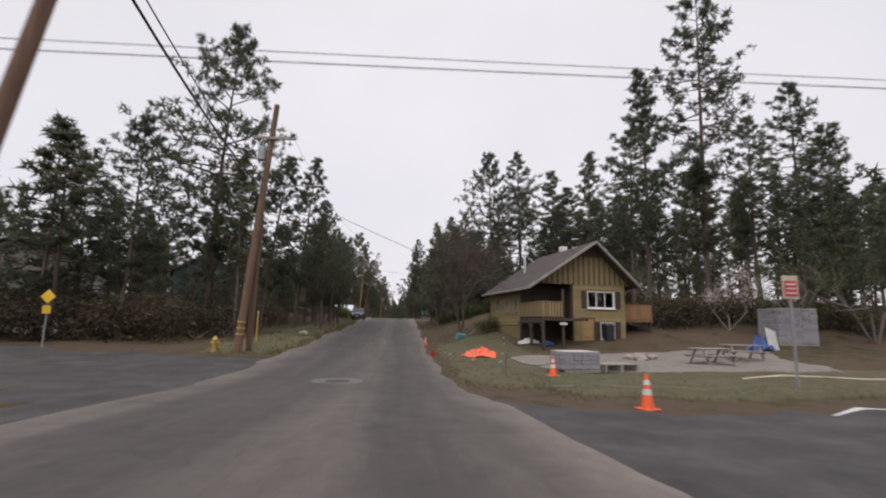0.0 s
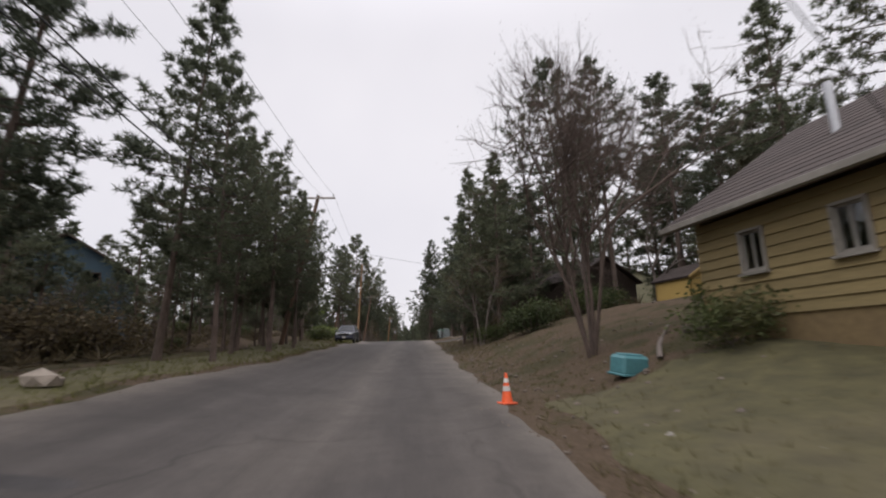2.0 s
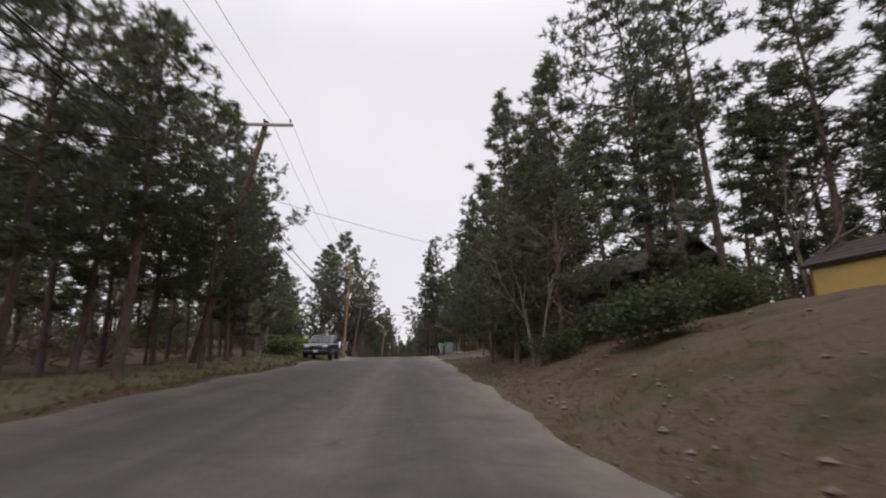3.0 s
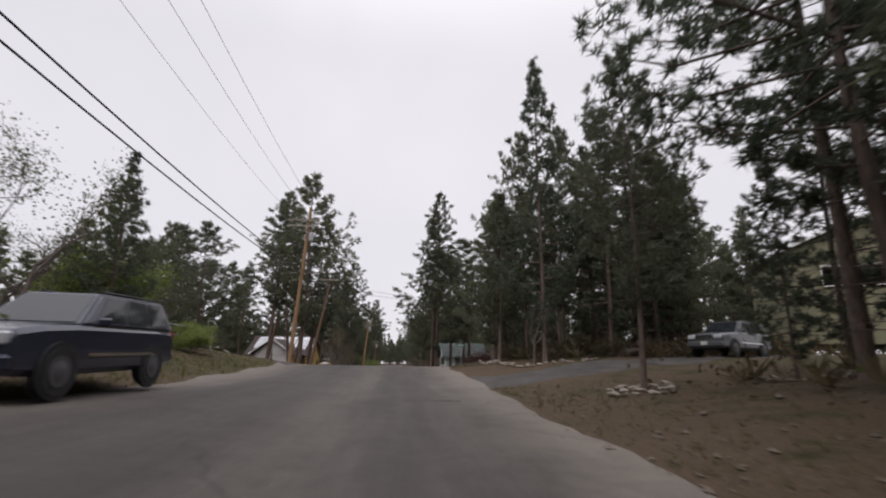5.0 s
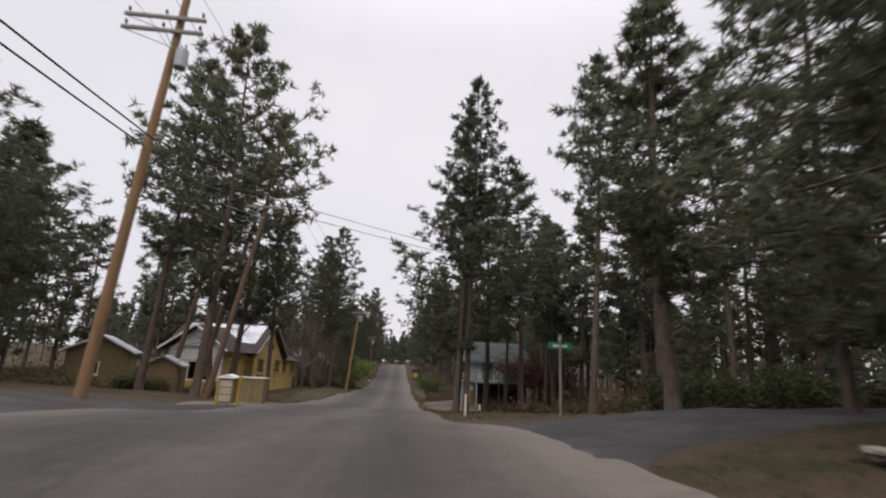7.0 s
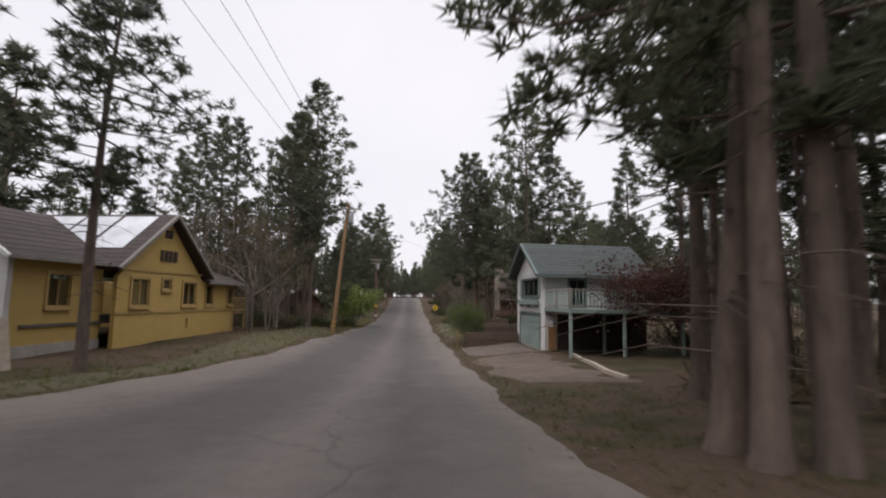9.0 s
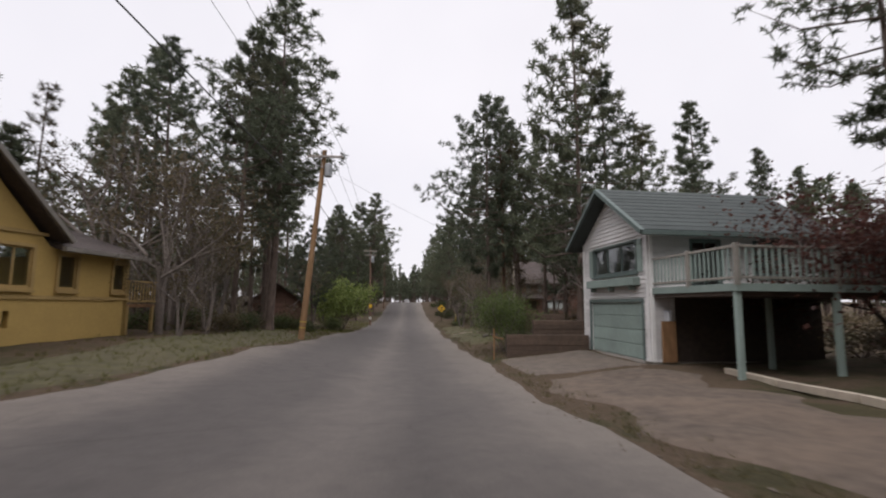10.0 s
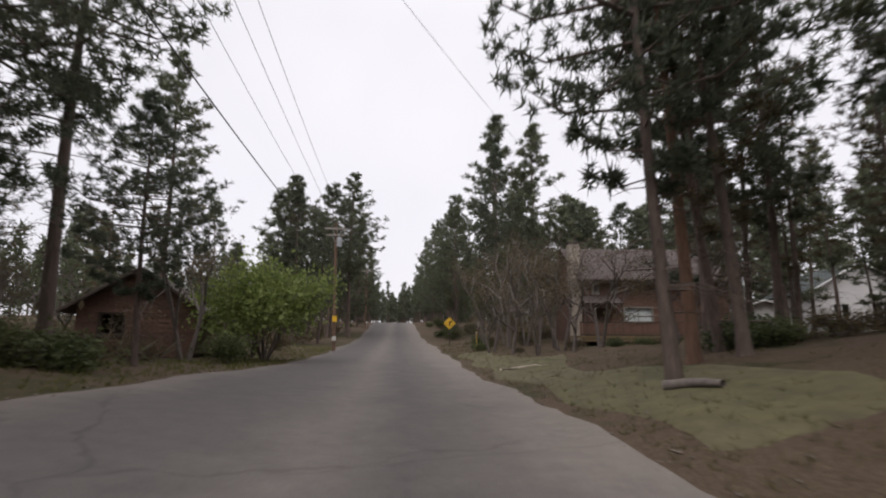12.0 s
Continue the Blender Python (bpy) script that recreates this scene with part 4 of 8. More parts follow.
    part("side_deck_floor", box(2.5, 2.9, 0.14, 8.1, 4.05, 1.93), M_DECK, h)
    for x, y in ((9.2, 2.7), (9.2, 5.3), (7.2, 2.7)):
        beam("post", h, (x, y, -0.2), (x, y, 1.9), 0.12, M_BROWN)
    return h


# white house with the garage and deck
def house_garage():
    z0 = -0.47
    h = empty("house", pose(7.78, 149.46, z0, 0, 0, -87.3), "white two-storey house with green roof, garage and raised deck", "house")
    W, D, H, rx, rz = 5.32, 6.4, 4.55, 2.66, 6.4
    fo = [(0.72, 4.87, 0.0, 1.98), (1.1, 4.57, 3.1, 4.15)]
    f = wall_part(h, 0, 0, 0, W, H, 0.15, M_WHITE, fo, (rx, rz - 0.12))
    siding(f, W, 0.0, rz - 0.15, 0.155, M_WHITE, [(0.6, 5.0, 0, 2.12), (0.98, 4.69, 2.95, 4.27)], (rx, rz - 0.12), H, 0.042)
    for x in (0.06, W - 0.06):
        part("corner_board", box(0.12, 0.05, H, x, -0.035, H / 2), M_WTRIM, f)
    part("foundation", box(W + 0.1, 0.16, 0.8, W / 2, 0.1, -0.405), M_CONCRETE, h, "grey concrete footing")
    part("foundation", box(0.16, D, 0.8, W - 0.06, D / 2 + 0.19, -0.405), M_CONCRETE, h, "grey concrete footing")
    door = part("garage_door", box(4.15, 0.05, 1.98, 2.795, 0.06, 0.99), M_GREEN, h, "sage green sectional garage door")
    for k in range(4):
        part("door_panel", box(4.1, 0.025, 0.46, 2.795, 0.028, 0.25 + 0.495 * k, bevel=0.01), M_GREEN, door)
    fr = bmesh.new()
    box(0.12, 0.07, 2.1, 0.66, -0.03, 1.05, bm=fr)
    box(0.12, 0.07, 2.1, 4.93, -0.03, 1.05, bm=fr)
    box(4.4, 0.07, 0.12, 2.795, -0.03, 2.05, bm=fr)
    part("garage_frame", fr, M_DKGREEN, h, "dark green door frame")
    window(h, 1.1, 0, 3.1, 0, 3.47, 1.05, M_DKGREEN, 2, 0.08)
    for x in (0.85, 4.85):
        part("shutter", box(0.3, 0.05, 1.15, x, -0.05, 3.62), M_GREEN, h)
    pb = box(3.9, 0.3, 0.3, 2.83, -0.17, 2.72, bevel=0.02)
    for x in (1.2, 2.8, 4.4):
        box(0.08, 0.25, 0.16, x, -0.13, 2.5, bm=pb)
    part("window_box", pb, M_GREEN, h, "long green window box under the window")
    so = [(1.6, 2.6, 2.55, 4.1), (4.0, 5.2, 3.0, 4.1)]
    s = wall_part(h, W, 0, 90, D, H, 0.15, M_WHITE, so)
    siding(s, D, 0.0, H, 0.155, M_WHITE, [(a - 0.1, b + 0.1, c - 0.1, d + 0.1) for a, b, c, d in so] + [(0.75, D, -0.1, 2.25)], proud=0.042)
    part("corner_board", box(0.12, 0.06, H, 0.06, -0.05, H / 2), M_WTRIM, s)
    part("corner_board", box(0.1, 0.06, 2.25, 0.78, -0.05, 1.12), M_WTRIM, s)
    # flat dark brown panel covering the white wall below deck height
    part("lower_wall", box(0.05, D - 0.8, 2.2, W + 0.02, D / 2 + 0.38, 1.1), M_BROWN, h, "flat dark brown panel on the side wall under the deck")
    part("side_gate", box(0.06, 0.5, 1.35, W + 0.3, 0.45, 0.68, bevel=0.01), M_DECK, h, "orange-brown board beside the corner")
    for a, b, c, d in so:
        window(h, W, a, c, 90, b - a, d - c, M_DKGREEN, 1)
    wall_part(h, W, D, 180, W, H, 0.15, M_WHITE, gable=(rx, rz - 0.12))
    wall_part(h, 0, D, -90, D, H, 0.15, M_WHITE)
    part("floor", box(W - 0.4, D - 0.4, 0.15, W / 2, D / 2, 2.4), M_DARKROOM, h)
    roof_slab(h, "roof", (-0.55, D + 0.4, 4.42), (-0.55, -0.55, 4.42), (rx, -0.55, rz + 0.1), (rx, D + 0.4, rz + 0.1), 0.17, M_GREENROOF)
    roof_slab(h, "roof", (W + 0.65, -0.55, 4.36), (W + 0.65, D + 0.4, 4.36), (rx, D + 0.4, rz + 0.1), (rx, -0.55, rz + 0.1), 0.17, M_GREENROOF)
    beam("fascia", h, (-0.57, -0.57, 4.34), (rx, -0.58, rz + 0.02), 0.16, M_DKGREEN)
    beam("fascia", h, (W + 0.67, -0.57, 4.28), (rx, -0.58, rz + 0.02), 0.16, M_DKGREEN)
    beam("fascia", h, (W + 0.68, -0.57, 4.26), (W + 0.68, D + 0.4, 4.26), 0.15, M_DKGREEN)
    dx = W + 4.0
    part("deck_floor", box(4.0, D, 0.2, W + 2.05, D / 2 + 0.05, 2.35), M_GREEN, h, "raised deck painted pale green")
    part("deck_joists", box(3.8, D - 0.2, 0.12, W + 2.0, D / 2, 2.19), M_BROWN, h)
    for a, b in (((W + 0.1, 0.1), (dx, 0.1)), ((dx, 0.1), (dx, D))):
        railing(h, a, b, 2.52, 3.42, M_GREEN, 0.12, M_FASCIA, 0.07)
    for x, y in ((dx - 0.1, 0.15), (dx - 0.1, 3.0), (dx - 0.1, 6.2), (W + 1.6, 3.0)):
        beam("post", h, (x, y, -0.35), (x, y, 2.3), 0.14, M_GREEN)
    for x, y in ((dx, 0.1), (dx, 3.0), (dx, 6.3), (W + 2.0, 0.1)):
        beam("rail_post", h, (x, y, 2.4), (x, y, 3.5), 0.12, M_FASCIA)
    meter = part("meter_box", box(0.3, 0.18, 0.5, W + 0.12, 0.55, 1.45, bevel=0.02), M_SHEET, h, "grey utility meter box")
    part("conduit", rod((W + 0.1, 0.55, 0.0), (W + 0.1, 0.55, 1.2), 0.03), M_SHEET, meter)
    return h


# ochre house with several gables
def house_ochre():
    z0 = -0.55
    h = empty("house", pose(-12.46, 138.52, z0, 0, 0, 80), "ochre stucco house with brown gable roofs and dark windows", "house")
    H, D, rx, rz = 4.0, 9.0, 2.75, 6.85
    W = 9.3
    fo = [(0.55, 1.65, 2.3, 3.55), (2.6, 3.2, 3.1, 3.6), (4.2, 5.3, 2.3, 3.5), (6.25, 6.9, 2.3, 3.4), (8.5, 9.1, 2.3, 3.3), (4.6, 4.8, 1.1, 1.6)]
    f = wall_part(h, -0.3, 0, 0, W + 0.3, 3.6, 0.2, M_YELLOW, [(a + 0.3, b + 0.3, c, d) for a, b, c, d in fo])
    part("gable", prism([(-0.3, 3.6), (5.9, 3.6), (rx, rz - 0.2)], 0.2), M_YELLOW, h, "", pose(0, 0.003, 0))
    part("belt_course", box(W + 0.3, 0.05, 0.12, W / 2 - 0.15, -0.025, 2.0), M_YTRIM, h)
    part("belt_course", box(6.0, 0.05, 0.1, 2.75, -0.025, 3.95), M_YTRIM, h)
    for a, b, c, d in fo[:5]:
        window(h, a, 0, c, 0, b - a, d - c, M_YTRIM, 1 if b - a > 0.8 else 0, 0.1)
    for k in range(4):
        part("gable_vent", box(0.2, 0.08, 0.55, 2.7 + 0.33 * k - 0.3, -0.03, 4.75), M_BROWN, h)
    for k in range(2):
        part("gable_vent", box(0.18, 0.08, 0.4, 2.62 + 0.3 * k, -0.03, 5.85), M_BROWN, h)
    wall_part(h, W, 0, 90, D, 3.6, 0.2, M_YELLOW)
    wall_part(h, W, D, 180, W + 0.3, 3.6, 0.2, M_YELLOW)
    roof_slab(h, "roof", (-0.75, -0.45, 4.0), (-0.75, D, 4.0), (rx, D, rz), (rx, -0.45, rz), 0.16, M_SHINGLE)
    roof_slab(h, "roof", (6.2, D, 3.85), (6.2, -0.45, 3.85), (rx, -0.45, rz), (rx, D, rz), 0.16, M_SHINGLE)
    roof_slab(h, "roof", (5.95, -0.45, 3.62), (W + 0.5, -0.45, 3.62), (W + 0.5, D - 2.0, 6.0), (5.95, D - 2.0, 6.0), 0.16, M_SHINGLE)
    for a, b in (((-0.77, -0.47, 3.92), (rx, -0.48, rz - 0.06)), ((6.22, -0.47, 3.78), (rx, -0.48, rz - 0.06)), ((5.9, -0.47, 3.54), (W + 0.5, -0.47, 3.54))):
        beam("fascia", h, a, b, 0.15, M_FASCIA)
    for k in range(4):
        sl = bmesh.new()
        x0, x1 = 0.3 + 0.05 * k, 2.5
        zz = lambda x: 4.0 + (rz - 4.0) * (x + 0.75) / (rx + 0.75) + 0.05
        ya, yb = 0.4 + 2.0 * k, 2.2 + 2.0 * k
        v = [sl.verts.new(p) for p in ((x0, ya, zz(x0)), (x0, yb, zz(x0)), (x1, yb, zz(x1)), (x1, ya, zz(x1)), (x0, ya, zz(x0) + 0.03), (x0, yb, zz(x0) + 0.03), (x1, yb, zz(x1) + 0.03), (x1, ya, zz(x1) + 0.03))]
        for q in ((0, 1, 2, 3), (4, 7, 6, 5), (0, 4, 5, 1), (1, 5, 6, 2), (2, 6, 7, 3), (3, 7, 4, 0)):
            sl.faces.new([v[i] for i in q])
        part("roof_sheet", sl, M_SHEET, h, "pale sheet laid on the roof")
    # wing along the road, with its white unfinished gable end
    wl = -4.5
    wo = [(1.6, 2.6, 2.3, 3.6)]
    w = wall_part(h, wl, 0.7, 0, -0.3 - wl, 4.1, 0.2, M_YELLOW, wo)
    window(h, wl + 1.6, 0.7, 2.3, 0, 1.0, 1.3, M_YTRIM, 1, 0.1)
    part("plinth", box(-0.3 - wl, 0.06, 1.0, (wl - 0.3) / 2, 0.67, 0.4), M_CONCRETE, h)
    eo = [(2.0, 3.9, 1.7, 3.1)]
    e = wall_part(h, wl, 5.6, -90, 4.9, 4.1, 0.2, M_WHITE, eo, (2.45, 6.0), "unfinished white gable end with a dark opening")
    part("boarding", box(0.04, 1.0, 1.3, wl - 0.25, 1.2, 1.0), M_FASCIA, h)
    part("lower_panel", box(0.05, 3.8, 1.55, wl - 0.03, 3.6, 0.8), M_YELLOW, h, "ochre panel below the opening")
    roof_slab(h, "roof", (wl - 0.5, 0.1, 4.15), (-0.6, 0.1, 4.15), (-0.6, 3.15, 6.2), (wl - 0.5, 3.15, 6.2), 0.16, M_SHINGLE)
    roof_slab(h, "roof", (-0.6, 6.2, 4.15), (wl - 0.5, 6.2, 4.15), (wl - 0.5, 3.15, 6.2), (-0.6, 3.15, 6.2), 0.16, M_SHINGLE)
    beam("fascia", h, (wl - 0.52, 0.08, 4.08), (-0.8, 0.08, 4.08), 0.15, M_FASCIA)
    beam("fascia", h, (wl - 0.52, 0.08, 4.06), (wl - 0.53, 3.15, 6.13), 0.15, M_WTRIM)
    beam("fascia", h, (wl - 0.52, 6.2, 4.06), (wl - 0.53, 3.15, 6.13), 0.15, M_WTRIM)
    wall_part(h, -0.3, 5.6, 180, -0.3 - wl, 4.1, 0.2, M_YELLOW)
    part("floor", box(13.0, 5.0, 0.1, 2.6, 3.1, 1.6), M_DARKROOM, h)
    # porch at the far end
    part("porch_floor", box(1.6, 2.4, 0.12, W + 0.9, 1.3, 1.75), M_DECK, h)
    railing(h, (W + 0.1, 0.1), (W + 1.7, 0.1), 1.85, 2.7, M_YTRIM, 0.1, M_YTRIM, 0.06)
    for x in (W + 1.6, W + 0.2):
        beam("post", h, (x, 0.15, -0.1), (x, 0.15, 1.75), 0.11, M_YTRIM)
    return h


house_balcony()
house_garage()
house_ochre()


def simple_house(x, y, z, rz, w, d, hgt, ridge, wall_m, roof_m, trim_m, label, openings=(), name="house", eave=0.4, sides=True, board=None, category="house"):
    """A gabled house, its gable front along local x; openings (x0, x1, z0, z1) become windows."""
    h = empty(name, pose(x, y, z, 0, 0, rz), label, category)
    f = wall_part(h, 0, 0, 0, w, hgt, 0.15, wall_m, openings, (w / 2, ridge - 0.1))
    if board:
        siding(f, w, 0, ridge - 0.12, board, wall_m, [(a - 0.1, b + 0.1, c - 0.1, e + 0.1) for a, b, c, e in openings], (w / 2, ridge - 0.1), hgt)
    wall_part(h, w, 0, 90, d, hgt, 0.15, wall_m)
    wall_part(h, w, d, 180, w, hgt, 0.15, wall_m, (), (w / 2, ridge - 0.1))
    wall_part(h, 0, d, -90, d, hgt, 0.15, wall_m)
    for a, b, c, e in openings:
        window(h, a, 0, c, 0, b - a, e - c, trim_m, 1 if b - a > 0.7 else 0)
    s = (ridge - hgt) / (w / 2)
    roof_slab(h, "roof", (-eave, -eave, hgt - s * eave + 0.12), (-eave, d + eave, hgt - s * eave + 0.12), (w / 2, d + eave, ridge + 0.12), (w / 2, -eave, ridge + 0.12), 0.14, roof_m)
    roof_slab(h, "roof", (w + eave, d + eave, hgt - s * eave + 0.12), (w + eave, -eave, hgt - s * eave + 0.12), (w / 2, -eave, ridge + 0.12), (w / 2, d + eave, ridge + 0.12), 0.14, roof_m)
    for sx in (-eave, w + eave):
        beam("fascia", h, (sx, -eave - 0.02, hgt - s * eave + 0.05), (w / 2, -eave - 0.02, ridge + 0.05), 0.12, trim_m)
    return h


# garden shed on the bank
simple_house(18.2, 56.2, 2.95, 12, 2.8, 3.2, 2.25, 3.1, M_YELLOW, M_SHINGLE, M_YTRIM, "small ochre garden shed on the grassy bank", (), "shed", 0.2, category="shed")
# brown cabin hidden behind shrubs
simple_house(14.0, 66.0, 3.9, 20, 7.0, 9.0, 2.6, 4.6, M_BROWN, M_SHINGLE, M_BROWN, "low dark brown cabin behind shrubs", ((1.2, 2.4, 1.0, 2.0),), "cabin")
# log cabin on the left
cabin = simple_house(-15.4, 176.0, -1.0, 14, 5.2, 7.5, 2.5, 4.3, M_REDWOOD, M_SHINGLE, M_BROWN, "red-brown log cabin with a low shingled porch roof", ((1.0, 2.0, 1.1, 2.1),), "cabin", 0.6, board=0.24)
roof_slab(cabin, "porch_roof", (5.3, 0.2, 2.1), (8.2, 0.2, 1.7), (8.2, 6.5, 1.9), (5.3, 6.5, 2.6), 0.12, M_SHINGLE)
for px, py in ((8.0, 0.4), (8.0, 3.4), (8.0, 6.3)):
    beam("porch_post", cabin, (px, py, -0.1), (px, py, 1.7), 0.13, M_BROWN)
# brown chalet with a deck on the right, its long roof slope towards the road
def build_chalet(x, y, z, rz, w, d, hgt, ridge):
    h = empty("house", pose(x, y, z, 0, 0, rz), "brown wooden chalet with a stone chimney and deck", "house")
    lights = ((0.65, 1.05, 3.55, 4.45), (2.0, 2.35, 3.55, 4.45), (8.7, 9.2, 3.5, 4.4), (2.9, 4.9, 1.5, 2.5))
    door = (0.9, 1.8, 0.5, 2.45)
    front = wall_part(h, 0, 0, 0, w, hgt, 0.15, M_REDWOOD, lights + (door,))
    siding(front, w, 0, hgt - 0.05, 0.24, M_REDWOOD, [(a - 0.1, b + 0.1, c - 0.1, e + 0.1) for a, b, c, e in lights + (door,)], None, hgt)
    wall_part(h, w, 0, 90, d, hgt, 0.15, M_REDWOOD, (), (d / 2, ridge - 0.1))
    wall_part(h, w, d, 180, w, hgt, 0.15, M_REDWOOD)
    wall_part(h, 0, d, -90, d, hgt, 0.15, M_REDWOOD, (), (d / 2, ridge - 0.1))
    for a, b, c, e in lights:
        window(h, a, 0, c, 0, b - a, e - c, M_FASCIA, 1 if b - a > 0.7 else 0)
        part("blind", box(b - a + 0.1, 0.03, e - c + 0.1, (a + b) / 2, 0.2, (c + e) / 2), M_WTRIM, h, "pale blind behind the window")
    part("door", box(door[1] - door[0], 0.06, door[3] - door[2], (door[0] + door[1]) / 2, 0.08, (door[2] + door[3]) / 2, bevel=0.01), M_BROWN, h)
    e, f = 0.7, 0.5
    low = hgt - (ridge - hgt) / (d / 2) * e + 0.12
    roof_slab(h, "roof", (w + f, -e, low), (-f, -e, low), (-f, d / 2, ridge + 0.12), (w + f, d / 2, ridge + 0.12), 0.16, M_SHINGLE)
    roof_slab(h, "roof", (-f, d + e, low), (w + f, d + e, low), (w + f, d / 2, ridge + 0.12), (-f, d / 2, ridge + 0.12), 0.16, M_SHINGLE)
    beam("fascia", h, (-f, -e - 0.02, low), (w + f, -e - 0.02, low), 0.14, M_BROWN)
    roof_slab(h, "porch_roof", (2.4, -1.2, 2.75), (-0.3, -1.2, 2.75), (-0.3, -0.05, 3.3), (2.4, -0.05, 3.3), 0.1, M_SHINGLE)
    for px in (-0.2, 2.3):
        beam("porch_post", h, (px, -1.1, 0.5), (px, -1.1, 2.7), 0.1, M_BROWN)
    stack = part("chimney", box(0.8, 0.7, 7.3, -0.5, 0.5, 3.55, bevel=0.04), M_STONE, h, "tall pale fieldstone chimney")
    part("cap", box(0.95, 0.85, 0.12, -0.5, 0.5, 7.25, bevel=0.02), M_BROWN, stack, "dark chimney cap")
    part("deck_floor", box(w + 0.8, 2.6, 0.14, w / 2 - 0.8, -1.4, 0.42), M_TAN_DARK, h)
    railing(h, (-1.2, -2.65), (w - 0.4, -2.65), 0.5, 1.4, M_REDWOOD, 0.03, M_BROWN)
    for k in range(8):
        beam("post", h, (-1.0 + 1.5 * k, -2.6, -0.6), (-1.0 + 1.5 * k, -2.6, 0.38), 0.12, M_BROWN)
    beam("beam", h, (-1.2, -2.62, 0.22), (w - 0.4, -2.62, 0.22), 0.14, M_TAN_DARK)


build_chalet(13.3, 184.8, -0.45, -4, 10.6, 8.0, 4.75, 7.3)
# white house far on the right
simple_house(33.0, 187.0, 0.2, -20, 7.0, 9.0, 3.4, 5.6, M_WHITE, M_GREENROOF, M_WTRIM, "white house with grey roof among the trees", ((1.5, 2.6, 1.2, 2.4), (4.2, 5.4, 1.2, 2.4)), "house")
simple_house(24.5, 185.0, 0.0, -20, 4.5, 4.5, 1.9, 2.6, M_WHITE, M_GREENROOF, M_WTRIM, "small white outbuilding with a low roof", ((0.8, 1.8, 0.9, 1.6),), "outbuilding", category="outbuilding")
# green-grey house on the right beyond the driveway
simple_house(27.0, 97.0, 4.2, -24, 9.0, 9.0, 6.4, 8.4, plain("olive_stucco", (0.20, 0.19, 0.12), 0.85, vary=0.1), M_SHINGLE, M_WTRIM, "olive two-storey house with white window frames", ((2.0, 5.6, 3.9, 5.2),), "house")
# house on the left corner, with a white garage door
lh = simple_house(-30.3, 33.6, 0.2, 25, 9.0, 8.0, 5.0, 6.6, M_CONCRETE, M_SHINGLE, M_BROWN, "grey-beige two-storey house with a white garage door", ((1.2, 3.4, 3.3, 4.3), (5.2, 7.4, 3.3, 4.3)), "house")
part("band", box(9.0, 0.12, 0.7, 4.5, -0.06, 2.65), M_BROWN, lh, "dark brown band between the storeys")
part("garage_door", box(3.4, 0.06, 2.1, 5.6, -0.05, 1.05), M_WTRIM, lh, "white garage door")
# blue house up among the pines on the left
oh = simple_house(-26.6, 59.6, 0.6, 24, 7.0, 8.0, 6.6, 8.8, plain("slate_blue_siding", (0.028, 0.06, 0.085), 0.7, vary=0.15), M_SHINGLE, M_BROWN, "slate blue house with a brown porch glimpsed between pines", ((1.0, 1.9, 5.4, 6.2), (4.6, 5.6, 5.4, 6.2)), "house")
roof_slab(oh, "porch_roof", (0.0, -2.6, 2.5), (7.0, -2.6, 2.5), (7.0, -0.1, 3.0), (0.0, -0.1, 3.0), 0.12, M_SHINGLE)
for px in (0.2, 3.5, 6.8):
    beam("porch_post", oh, (px, -2.4, 0), (px, -2.4, 2.45), 0.13, M_BROWN)
# plywood store by the ochre house
simple_house(-16.4, 126.4, 0.0, 14, 2.4, 2.4, 2.3, 2.9, M_TAN_DARK, M_SHEET, M_FASCIA, "small brown plywood store with a pale sheet roof", (), "shed", 0.15, category="shed")
# tan outbuilding beyond the ochre house
simple_house(-24.5, 131.5, 0.2, 22, 4.2, 5.5, 2.9, 4.0, M_TAN, M_SHEET, M_WTRIM, "tan outbuilding with a pale metal roof", ((1.2, 2.2, 1.1, 2.0),), "garage", category="outbuilding")


# ---- broad-leaved trees and shrubs ----
def branch_out(rng, verts, faces, tips, p, d, l, r, depth, curl, kids):
    """A limb that forks again and again; tips gathers the twig ends."""
    bend = Vector(rng.normal(size=3)) * curl
    m = p + d * l * 0.5 + bend * l * 0.25
    e = p + (d + bend * 0.6).normalized() * l
    e.z += 0.04 * l
    tube(verts, faces, [p, m, e], [r, r * 0.8, r * 0.58], 7 if r > 0.05 else 4 if r > 0.012 else 3)
    tips.append((np.array(e), depth))
    if depth == 0:
        tips.append((np.array(m), 0))
        return
    n = kids + (1 if rng.random() < 0.4 else 0)
    for k in range(n):
        s = 0.45 + 0.55 * (k + 1) / n
        o = p.lerp(m, s * 2) if s < 0.5 else m.lerp(e, s * 2 - 1)
        nd = (d + Vector(rng.normal(size=3)) * 0.55 + Vector((0, 0, 0.12))).normalized()
        branch_out(rng, verts, faces, tips, o, nd, float(l * rng.uniform(0.6, 0.82)), r * (0.58 if k < n - 1 else 0.66), depth - 1, curl, kids)


